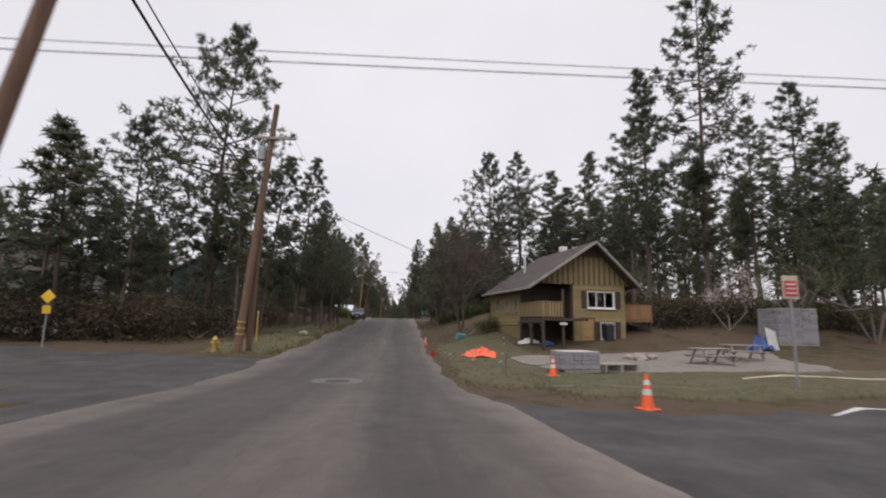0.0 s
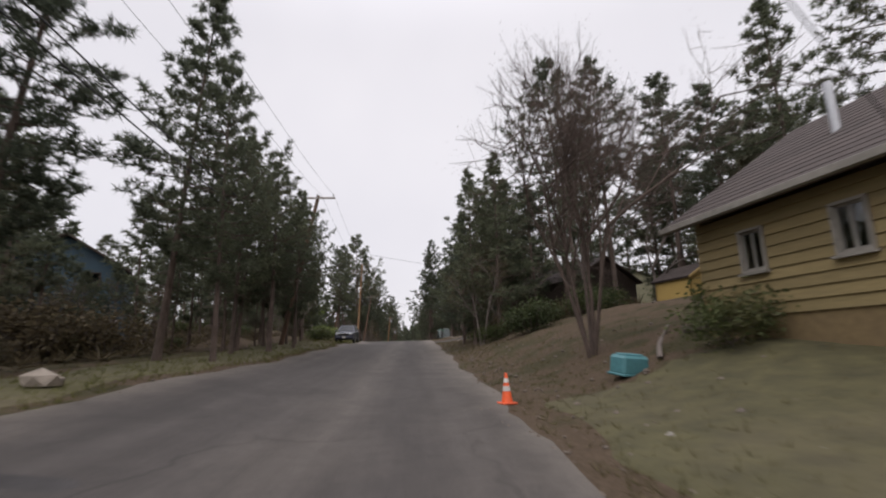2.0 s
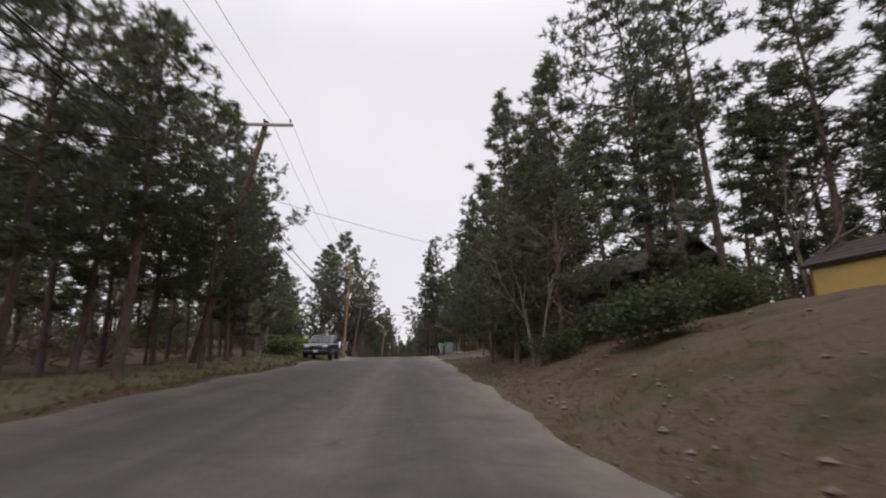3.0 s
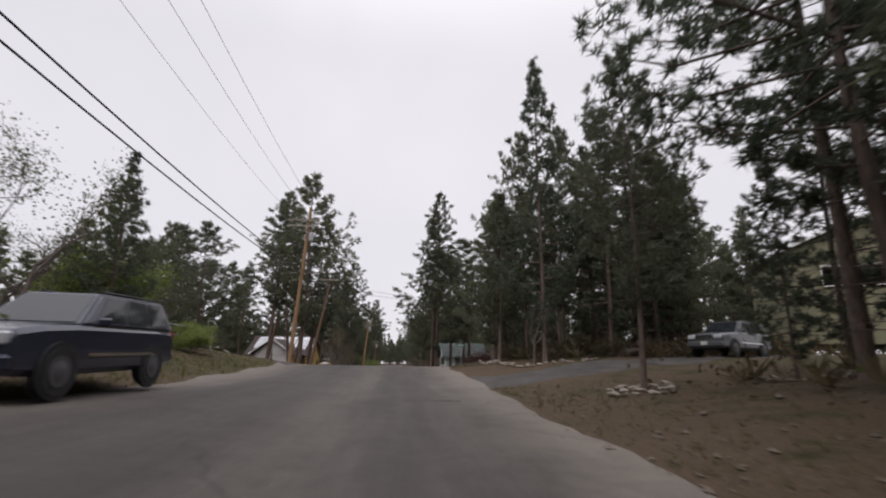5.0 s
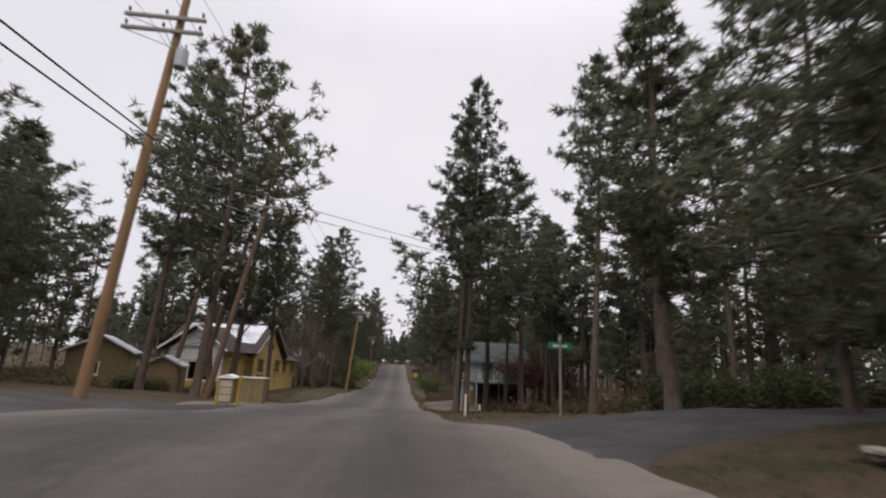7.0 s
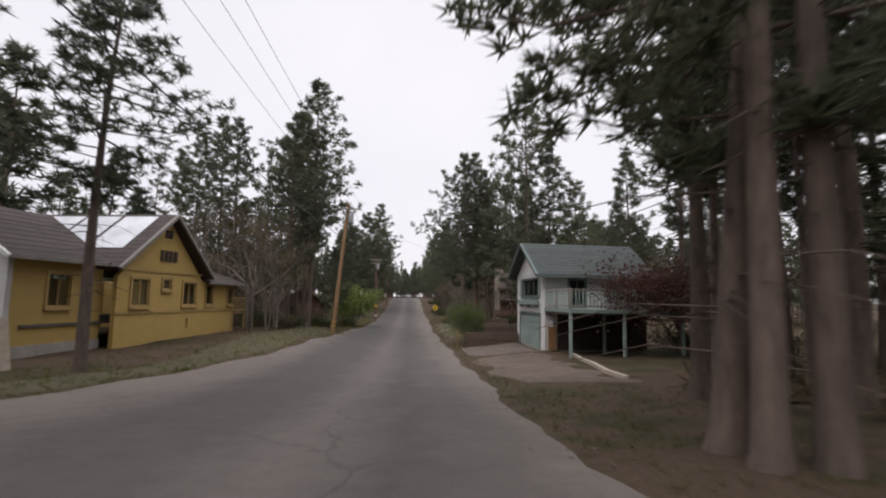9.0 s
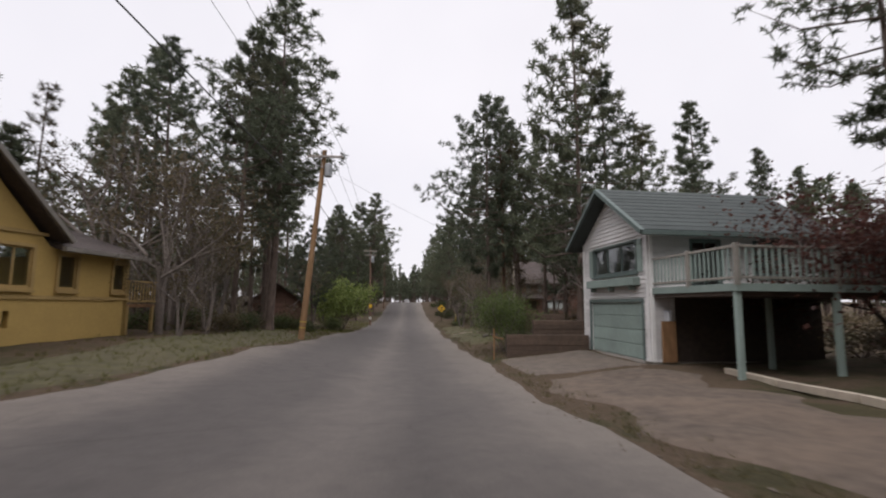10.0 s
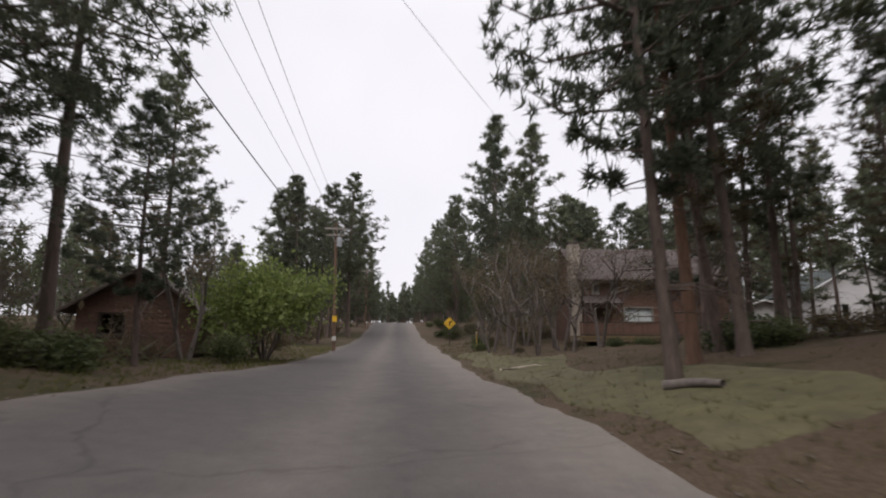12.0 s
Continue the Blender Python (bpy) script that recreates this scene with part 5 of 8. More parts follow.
def leafy(seed, h, stems, spread, depth, kids, leaf_m, leaves, size, bark, stem_r, fluff=0.35, least=0, bole=0.34):
    """Stems and leaves of a broad-leaved tree or shrub h metres high; leaves: sprays at each twig end."""
    rng = np.random.default_rng(seed)
    verts, faces, tips = [], [], []
    first = h * bole
    for k in range(stems):
        a = float(6.283 * k / stems + rng.uniform(-0.4, 0.4))
        w = float(spread * rng.uniform(0.6, 1.1))
        d = Vector((math.cos(a) * w, math.sin(a) * w, 1)).normalized()
        branch_out(rng, verts, faces, tips, Vector((math.cos(a) * stem_r * 1.3, math.sin(a) * stem_r * 1.3, -0.05)) if stems > 1 else Vector((0, 0, -0.05)), d, float(first * rng.uniform(0.8, 1.15)), stem_r, depth, 0.22, kids)
    stem = mesh_from("stems", verts, faces, [bark], smooth=True)
    if leaf_m is None:
        return stem, None
    spots = []
    for p, dep in tips:
        if dep <= least:
            for j in range(leaves):
                spots.append((p + rng.normal(size=3) * fluff, rng.uniform(0.7, 1.3)))
    tufts = [leaf_tuft(rng, 5, 0.34, size) for _ in range(5)]
    return stem, scatter("leaves", spots, tufts, [leaf_m], rng)


M_BUSH = foliage("mid_green_leaves", (0.065, 0.09, 0.03), (0.165, 0.205, 0.075), 0.8)
M_BUD = foliage("pink_brown_buds", (0.12, 0.085, 0.07), (0.26, 0.18, 0.15), 0.8)
M_BRUSH = foliage("dry_brush_leaves", (0.06, 0.048, 0.03), (0.15, 0.12, 0.075), 0.6, (0.09, 0.10, 0.05))
SHRUBS = {
    "brush": (leafy(21, 1.6, 7, 0.75, 2, 3, M_BRUSH, 2, 0.10, M_TWIG, 0.018, 0.16, 1), "dry brown brush with tangled thin twigs", "shrub"),
    "scrub": (leafy(22, 1.3, 8, 0.9, 2, 3, M_SHRUB, 2, 0.11, M_TWIG, 0.016, 0.15, 1), "low olive green scrub among pine litter", "shrub"),
    "green": (leafy(23, 2.0, 8, 0.7, 2, 3, M_SHRUB, 3, 0.12, M_TWIG, 0.02, 0.2, 1), "rounded dark green shrub", "shrub"),
    "bright": (leafy(24, 3.6, 7, 0.5, 3, 3, M_LEAF, 4, 0.13, M_TWIG, 0.035, 0.22, 1), "bright green spring shrub with small leaves", "shrub"),
    "red": (leafy(25, 4.2, 4, 0.5, 3, 3, M_RED, 9, 0.08, M_TWIG, 0.05, 0.28, 1), "small tree with dull red spring leaves", "tree"),
    "blossom": (leafy(26, 5.0, 3, 0.55, 4, 2, M_BLOSSOM, 2, 0.10, M_TWIG, 0.07, 0.22, 0), "fruit tree covered in white and pink blossom", "tree"),
    "bare": (leafy(27, 9.5, 1, 0.12, 5, 2, M_BUD, 1, 0.05, M_TWIG, 0.14, 0.12, 0), "tall bare tree with pinkish buds on fine twigs", "tree"),
    "clump": (leafy(28, 11.5, 5, 0.26, 5, 3, M_BUD, 1, 0.05, M_BARK, 0.125, 0.16, 0, 0.40), "bare tree with several dark trunks from one root", "tree"),
    "oak": (leafy(29, 8.0, 2, 0.25, 4, 2, M_BRUSH, 3, 0.10, M_TWIG, 0.12, 0.3, 0), "brown budding oak with a hazy round crown", "tree"),
    "leafing": (leafy(30, 6.5, 3, 0.4, 4, 2, M_SHRUB, 3, 0.10, M_TWIG, 0.09, 0.28, 0), "small broad-leaved tree just coming into leaf", "tree"),
    "bush": (leafy(33, 2.6, 9, 0.6, 3, 3, M_BUSH, 4, 0.065, M_TWIG, 0.025, 0.16, 1), "rounded mid-green bush at the road edge", "shrub"),
}
SHRUB_H = {"brush": 1.6, "scrub": 1.3, "green": 2.0, "bright": 3.6, "red": 4.2, "blossom": 5.0, "bare": 9.5, "clump": 11.5, "oak": 8.0, "leafing": 6.5, "bush": 2.6}
shrub_rng = random.Random(8)


def shrub(kind, x, y, h, wide=1.0, turn=None):
    (stem, leaf), label, cat = SHRUBS[kind]
    name = "tree" if cat == "tree" else cat
    trunk = "trunk" if cat == "tree" else "stem"
    s = h / SHRUB_H[kind] * 0.9
    ob = empty(name, pose(x, y, ground_at(x, y) - 0.02, 0, 0, shrub_rng.uniform(0, 360) if turn is None else turn) @ Matrix.Diagonal((s * wide, s * wide, s, 1)), label, cat)
    again(trunk, stem, ob, Matrix.Identity(4))
    if leaf is not None:
        again("crown" if cat == "tree" else "foliage", leaf, ob, Matrix.Identity(4))
    return ob


shrub("clump", 5.4, 40.3, 9.0, 0.74, 140)
for sx, sy, sh in ((-17.4, 51.8, 5.2), (-16.0, 53.2, 5.0), (-21.4, 51.0, 5.4), (-14.2, 54.0, 4.6)):
    shrub("oak", sx, sy, sh, 1.2)
for sx, sy, sh in ((-12.4, 33.4, 3.0), (-14.4, 31.0, 3.2), (-17.2, 30.6, 3.4), (-20.0, 30.4, 3.4), (-23.4, 30.2, 3.8), (-27.0, 30.4, 4.0), (-31.0, 30.6, 4.2)):
    shrub("brush", sx, sy, sh, 1.4)
for sx, sy, sh in ((-22.6, 49.0, 3.6), (-20.2, 49.6, 3.4), (-18.0, 48.6, 3.4), (-15.8, 49.4, 3.2), (-13.8, 50.4, 3.0), (-24.8, 50.4, 4.0), (-16.8, 50.6, 3.8)):
    shrub("brush", sx, sy, sh, 1.3)
shrub("oak", 4.9, 58.0, 7.0, 0.8)
shrub("bare", 18.0, 60.0, 11.0)
shrub("bare", 19.0, 70.0, 11.0)
shrub("blossom", 23.5, 32.5, 5.4, 1.1)
shrub("leafing", 27.5, 31.0, 7.5, 1.1)
shrub("leafing", 31.0, 29.0, 7.5, 1.1)
shrub("leafing", 20.5, 36.5, 6.0)
shrub("leafing", 35.5, 26.5, 6.0)
for sx, sy, sh in ((6.8, 36.2, 1.5), (8.2, 38.0, 1.8), (7.0, 53.5, 2.4), (8.4, 56.5, 2.2), (5.6, 57.8, 1.6), (26.0, 35.0, 2.6), (29.0, 34.0, 2.6), (18.6, 33.6, 2.6), (20.2, 34.8, 3.0), (22.0, 34.2, 2.8), (24.4, 35.8, 3.0), (27.6, 33.4, 2.6), (31.0, 33.0, 2.6), (33.4, 31.4, 2.8)):
    shrub("brush" if sx > 18 else "green", sx, sy, sh, 1.25)
for sx, sy, sh in ((-9.2, 90.5, 1.3), (-10.6, 93.5, 1.6), (-12.0, 91.0, 1.8), (-10.4, 87.0, 1.5), (-13.0, 95.0, 1.8), (-14.5, 92.0, 2.2)):
    shrub("bright" if sx > -11 else "green", sx, sy, sh, 1.5)
shrub("leafing", -12.2, 83.0, 9.5, 0.8)
shrub("bright", -13.4, 90.0, 4.6, 1.2)
shrub("leafing", -13.2, 83.6, 5.4, 1.2)
shrub("leafing", -15.2, 88.4, 5.4, 1.2)
shrub("bare", -17.0, 92.0, 6.5)
shrub("bare", -14.5, 97.0, 5.0)
shrub("bare", 6.6, 89.2, 4.0, 0.8)
shrub("red", 14.8, 141.2, 7.0, 1.35)
shrub("red", 16.8, 139.6, 5.0, 1.2)
for sx, sy, sh in ((16.2, 142.8, 1.6), (17.4, 141.4, 1.8), (15.8, 144.4, 1.8), (18.6, 143.2, 2.0), (19.4, 139.6, 1.6)):
    shrub("brush", sx, sy, sh, 1.5)
shrub("leafing", 18.4, 143.0, 5.4, 1.1)
shrub("bright", -6.5, 176.0, 6.0, 1.15)
shrub("green", -6.6, 171.0, 1.6, 1.2)
shrub("bush", 4.5, 151.2, 3.9, 0.85)
shrub("green", 6.4, 153.4, 2.0, 1.2)
shrub("bare", 9.8, 152.8, 9.0)
shrub("oak", -9.0, 150.5, 7.5, 0.9)
shrub("oak", -8.5, 146.9, 5.0, 0.9)
shrub("oak", -11.5, 152.5, 10.5)
shrub("oak", -9.9, 148.4, 9.0)
shrub("oak", -13.0, 149.6, 11.0)
shrub("oak", -10.6, 155.4, 10.0)
shrub("oak", -14.6, 153.6, 11.0)
shrub("oak", -8.8, 172.5, 8.0)
shrub("bare", 6.4, 178.0, 8.0)
shrub("oak", 9.0, 177.5, 8.2)
shrub("oak", 9.7, 181.0, 7.6)
shrub("oak", 7.4, 183.0, 9.4)
shrub("oak", 10.0, 174.6, 6.4, 1.2)
shrub("oak", 5.7, 180.6, 7.0)
shrub("bare", 8.4, 174.0, 6.0, 1.2)
shrub("oak", 9.4, 186.4, 9.0)
shrub("oak", 6.8, 174.6, 6.0)
shrub("oak", 13.4, 173.0, 6.4, 1.1)
shrub("oak", 15.4, 174.8, 7.0, 1.1)
shrub("leafing", 8.2, 187.6, 8.0)
# undergrowth in front of the log cabin and round it
for sx, sy, sh in ((-13.2, 159.4, 6.0), (-16.4, 160.4, 7.0), (-19.0, 158.2, 7.0), (-22.0, 162.4, 7.4), (-17.6, 166.2, 6.6), (-20.6, 169.4, 7.0), (-24.4, 166.0, 7.6), (-18.4, 173.4, 5.4), (-26.0, 172.0, 8.0), (-12.8, 166.8, 4.0)):
    shrub("oak", sx, sy, sh, 1.2)
for sx, sy, sh in ((-19.4, 180.6, 8.0), (-22.6, 178.0, 8.4), (-9.2, 184.0, 7.6), (-27.0, 181.0, 8.6)):
    shrub("leafing", sx, sy, sh, 1.1)
for sx, sy, sh in ((-11.2, 162.6, 1.4), (-12.6, 171.4, 1.6), (-14.6, 170.2, 1.8), (-16.2, 168.6, 1.8), (-10.4, 157.4, 1.2)):
    shrub("brush", sx, sy, sh, 1.5)
for sx, sy, sh in ((8.8, 163.4, 0.8), (9.8, 163.0, 0.9), (10.8, 162.2, 0.9), (11.9, 161.6, 0.8), (10.2, 164.4, 1.0)):
    shrub("scrub" if sx < 10.5 else "brush", sx, sy, sh, 1.6)
shrub("leafing", 6.0, 184.0, 5.0)
for sx, sy, sh in ((11.0, 55.6, 2.0), (12.6, 57.4, 2.4), (14.2, 60.6, 2.6), (21.4, 56.5, 2.4), (22.6, 53.6, 2.6), (20.2, 61.0, 2.8), (24.5, 50.0, 2.6)):
    shrub("green", sx, sy, sh, 1.3)

# ---- woods further off ----
bpy.context.view_layer.update()
wood_rng = random.Random(11)
KEEP = []
for ob in scene.objects:
    if ob.parent is None and ob.type == "EMPTY" and ob.name.split(".")[0] in ("house", "cabin", "shed", "garage"):
        pts = [c.matrix_world @ Vector(q) for c in ob.children_recursive if c.type == "MESH" for q in c.bound_box]
        KEEP.append((min(p.x for p in pts) - 1.4, max(p.x for p in pts) + 1.4, min(p.y for p in pts) - 1.4, max(p.y for p in pts) + 1.4))
# streets, drives, yards and the open lots
KEEP += [(9, 18, 46, 57), (3, 15, 28, 51), (5, 12, 50, 58), (-60, -4, -8, 28), (1, 60, -8, 14), (2, 26, 8, 30), (-60, -4, 96, 108.5), (2, 60, 96.5, 107), (2, 30, 80, 90), (2, 13, 88, 97), (3, 12, 130, 150), (8, 20, 136, 150), (-26, -4, 77, 97), (-13, -5, 122, 146)]


def free(x, y, room):
    l, r = road_edges(y)
    if l - room < x < r + room:
        return False
    return not any(a < x < b and c < y < d for a, b, c, d in KEEP)


DEEP = []


def wood(n, x0, x1, y0, y1, h0, h1, kinds, room=2.5):
    """n pines strewn over a stretch of ground, out of the streets, yards and houses."""
    done, tries = 0, 0
    while done < n and tries < 20 * n:
        tries += 1
        x, y = wood_rng.uniform(x0, x1), wood_rng.uniform(y0, y1)
        if free(x, y, room):
            kind, h, tilt, wide = wood_rng.choice(kinds), wood_rng.uniform(h0, h1), wood_rng.uniform(-2, 2), wood_rng.uniform(0.9, 1.25)
            l, r = road_edges(y)
            if max(x - r, l - x) > 19:
                DEEP.append((kind, x, y, h, tilt, wide))
            else:
                pine(kind, x, y, h, None, tilt, wide)
            done += 1


wood(17, -38, -12, 29, 60, 6.5, 10, ("stand", "stand2", "stand2"))
wood(12, -45, -20, 29, 42, 9, 14, ("stand2",))
wood(18, 22, 54, 31, 48, 8, 14, ("stand2", "stand2", "stand"))
wood(24, 17, 50, 44, 82, 11, 17, ("stand", "stand2", "stand"))
wood(6, 6, 16, 64, 72, 7, 13, ("stand2", "stand", "dry"))
wood(22, -42, -9, 60, 76, 7, 13, ("stand2", "stand2", "stand"))
wood(8, -11, -7.6, 54, 69, 6, 10, ("stand2", "stand"), 1.5)
wood(12, -44, -27, 76, 96, 6, 10, ("stand2", "stand"))
wood(4, 12, 17, 91, 96.4, 8.5, 11, ("stand", "stand2"))
wood(24, 10, 44, 108, 136, 13, 18, ("stand", "stand", "stand2", "dry"))
wood(3, 6.0, 9, 122, 131, 14, 18, ("stand",), 1.8)
wood(5, -36, -22, 109, 121, 8, 11, ("stand2", "stand"))
wood(20, -45, -17, 122, 150, 12, 18, ("stand", "stand2"))
wood(30, -42, -14, 150, 200, 8, 13, ("stand", "stand2", "dry", "stand"))
wood(26, 13, 42, 158, 196, 8, 12, ("stand", "stand2", "dry"))
wood(24, -22, -6, 196, 300, 11, 18, ("stand", "stand2"))
wood(24, 5, 24, 196, 300, 11, 18, ("stand", "stand2"))

wood(16, 19, 36, 122, 152, 9, 14, ("stand2",))
wood(16, 16, 40, 106, 113, 9, 14, ("stand2",))
wood(26, 9, 46, 194, 222, 13, 19, ("stand", "stand2"))
wood(16, 13, 46, 166, 194, 8, 12, ("stand", "stand2"))


def deep_woods():
    """The pines well back from the road, in one mesh of trunks and one of crowns."""
    for index, name, label, mat in ((0, "wood_trunks", "thin dark pine trunks back in the woods", M_BARK), (1, "wood_crowns", "ragged pine crowns back in the woods", M_NEEDLE)):
        vs, loops, sizes, base = [], [], [], 0
        rng = np.random.default_rng(2)
        for kind, x, y, h, tilt, wide in DEEP:
            me = PINES[kind][index]
            co = np.empty(len(me.vertices) * 3)
            me.vertices.foreach_get("co", co)
            co = co.reshape(-1, 3) * (h / HEIGHT[kind]) * np.array((wide, wide, 1.0))
            a = rng.uniform(0, 6.283)
            c, q = math.cos(a), math.sin(a)
            co = np.stack([co[:, 0] * c - co[:, 1] * q + x, co[:, 0] * q + co[:, 1] * c + y, co[:, 2] + ground_at(x, y) - 0.08], 1)
            li = np.empty(len(me.loops), int)
            me.loops.foreach_get("vertex_index", li)
            sz = np.empty(len(me.polygons), int)
            me.polygons.foreach_get("loop_total", sz)
            vs.append(co)
            loops.append(li + base)
            sizes.append(sz)
            base += len(co)
        vs, loops, sizes = np.concatenate(vs), np.concatenate(loops), np.concatenate(sizes)
        me = bpy.data.meshes.new(name)
        me.vertices.add(len(vs))
        me.vertices.foreach_set("co", vs.ravel())
        me.loops.add(len(loops))
        me.loops.foreach_set("vertex_index", loops)
        me.polygons.add(len(sizes))
        me.polygons.foreach_set("loop_start", np.concatenate([[0], np.cumsum(sizes)[:-1]]))
        me.materials.append(mat)
        me.update(calc_edges=True)
        me.validate()
        tagged(new(name, me), label, "woods", kind="stuff")


deep_woods()


def brush(n, x0, x1, y0, y1, h0, h1, kinds, room=1.6):
    done, tries = 0, 0
    while done < n and tries < 20 * n:
        tries += 1
        x, y = wood_rng.uniform(x0, x1), wood_rng.uniform(y0, y1)
        if free(x, y, room):
            shrub(wood_rng.choice(kinds), x, y, wood_rng.uniform(h0, h1), wood_rng.uniform(1.0, 1.5))
            done += 1


brush(20, -26, -12, 30, 70, 0.6, 1.5, ("brush", "scrub", "brush"))
brush(14, -22, -8, 70, 96, 0.7, 1.6, ("brush", "scrub"))
brush(14, 5.5, 14, 58, 71, 0.8, 2.0, ("brush", "green", "scrub"))
brush(26, 10.5, 28, 110, 134, 0.5, 1.3, ("brush", "brush", "scrub"))
brush(8, 6.5, 10.5, 112, 130, 0.3, 0.6, ("brush",))
brush(16, 10, 34, 106.8, 111, 1.0, 2.2, ("brush", "green"))
for sx, sy, sh in ((8.2, 91.9, 1.2), (10.2, 93.6, 1.5), (12.2, 94.3, 1.6), (13.8, 91.4, 1.4), (9.6, 96.0, 1.6), (15.4, 95.4, 1.8), (11.2, 91.0, 1.2), (7.2, 95.6, 1.4), (17.0, 92.0, 1.8), (18.6, 94.6, 2.0), (20.4, 92.6, 2.0)):
    shrub("brush", sx, sy, sh, 1.4)
brush(26, -18, -7.2, 146, 190, 0.6, 1.8, ("brush", "scrub", "green"))
brush(12, 5.5, 15, 173, 195, 0.4, 1.1, ("brush", "scrub", "brush"))
brush(10, -16, -8, 121, 130, 0.5, 1.2, ("brush", "scrub"))
brush(24, -24, -6, 196, 260, 0.8, 2.2, ("brush", "green"), 1.2)
brush(24, 4, 24, 196, 260, 0.8, 2.2, ("brush", "green"), 1.2)


def far_woods(name, seed, n, inside, label):
    """The forest behind the roadside trees: many small trees in one mesh."""
    rng = np.random.default_rng(seed)
    tufts = [tuft(rng, 9, 1.25, 0.5, 0.1) for _ in range(6)]
    spots, verts, faces = [], [], []
    done = 0
    while done < n:
        x, y = rng.uniform(-150, 150), rng.uniform(-60, 420)
        if not inside(x, y):
            continue
        z, h = ground_at(x, y) - 0.1, rng.uniform(10, 18)
        tube(verts, faces, [(x, y, z), (x, y, z + h * 0.95)], [0.2, 0.03], 5)
        w = rng.uniform(1.6, 2.4)
        for k in range(30):
            t = (k + rng.random()) / 30
            a, r = rng.uniform(0, 6.283), w * (1 - t) ** 0.7 * rng.uniform(0.2, 1.0)
            spots.append((np.array((x + r * math.cos(a), y + r * math.sin(a), z + h * (0.2 + 0.79 * t))), rng.uniform(0.75, 1.2)))
        done += 1
    me = scatter(name, spots, tufts, [M_NEEDLE], rng)
    tagged(new(name, me), label, "woods", kind="stuff")
    stem = mesh_from("far_trunks", verts, faces, [M_BARK])
    tagged(new("far_trunks", stem), "dark pine trunks of the woods behind", "woods", kind="stuff")


def in_woods(x, y):
    l, r = road_edges(y)
    if (l - 3 < x < r + 3 and y < 345) or not free(x, y, 3 if y < 345 else -30):
        return False
    side = x - r if x > 0 else l - x
    return (side > 36 and side < 95) or (y > 290 and side < 95) or y > 345 or (y < -20 and side > 4 and side < 80)


far_woods("far_woods", 3, 950, in_woods, "dense dark pine woods behind the houses and the road")


def road_end(x, y):
    l, r = road_edges(y)
    side = x - r if x > 0 else l - x
    return y > 262 and abs(x) < 38 and (side > 1.6 or y > 330)


far_woods("far_woods", 4, 260, road_end, "dense dark pine woods closing the far end of the road")


def undergrowth(name, seed, n, x0, x1, y0, y1, label, mat, h0, h1, room):
    """Low dry growth on the forest floor in one mesh."""
    rng = np.random.default_rng(seed)
    tufts = [tuft(rng, 12, 0.8, 0.07, 0.55) for _ in range(4)] + [leaf_tuft(rng, 14, 0.8, 0.16) for _ in range(4)]
    spots = []
    while len(spots) < n:
        x, y = rng.uniform(x0, x1), rng.uniform(y0, y1)
        if free(x, y, room) or (90 < y < 96.5 and 6 < x < 26):
            spots.append((np.array((x, y, ground_at(x, y) + 0.15)), rng.uniform(h0, h1)))
    tagged(new(name, scatter(name, spots, tufts, [mat], rng)), label, "undergrowth", kind="stuff")


undergrowth("undergrowth", 5, 2000, -42, -11.5, 27, 98, "dry brown undergrowth below the pines", M_BRUSH, 0.4, 1.5, 2.2)
undergrowth("undergrowth", 6, 3200, 7, 44, 40, 135, "dry brown undergrowth below the pines", M_BRUSH, 0.4, 1.5, 2.5)
undergrowth("undergrowth", 7, 4200, -48, -8.5, 122, 240, "dry brown undergrowth below the pines", M_BRUSH, 0.5, 1.8, 2.0)
undergrowth("undergrowth", 9, 2300, 13, 44, 150, 260, "dry brown undergrowth below the pines", M_BRUSH, 0.4, 1.4, 1.8)


def grass(name, seed, n, spot, label, mat, s0, s1, blades=7):
    rng = np.random.default_rng(seed)
    tufts = [tuft(rng, blades, 0.2, 0.012, 1.1) for _ in range(6)]
    spots, tries = [], 0
    while len(spots) < n and tries < n * 20:
        tries += 1
        q = spot(rng)
        if q is not None:
            spots.append((np.array((q[0], q[1], ground_at(*q) - 0.01)), rng.uniform(s0, s1)))
    tagged(new(name, scatter(name, spots, tufts, [mat], rng)), label, "grass", kind="stuff")


def verge_right(rng):
    y = rng.uniform(13, 195)
    x = road_edges(y)[1] + 0.15 + abs(rng.normal()) * 2.6
    if (82 < y < 93.5) or (97.5 < y < 109) or (130 < y < 147 and x > 4) or (19.5 < y < 27.5 and x > 5):
        return None
    return x, y


def verge_left(rng):
    y = rng.uniform(24, 195)
    x = road_edges(y)[0] - 0.1 - abs(rng.normal()) * 2.4
    return None if 96.5 < y < 121.5 else (x, y)


M_GRASS_GREEN = foliage("spring_grass_blades", (0.055, 0.066, 0.014), (0.16, 0.16, 0.045), 0.3, (0.16, 0.14, 0.07))
grass("grass", 12, 9000, verge_right, "short dry grass on the verge of the road", M_GRASS, 0.4, 1.1)
grass("grass", 13, 9000, verge_left, "short green and dry grass on the verge of the road", M_GRASS_GREEN, 0.5, 1.3)
grass("grass", 14, 7000, lambda r: (r.uniform(4, 24), r.uniform(11.2, 19.3)), "short green lawn grass in front of the house", M_GRASS_GREEN, 0.3, 0.75)


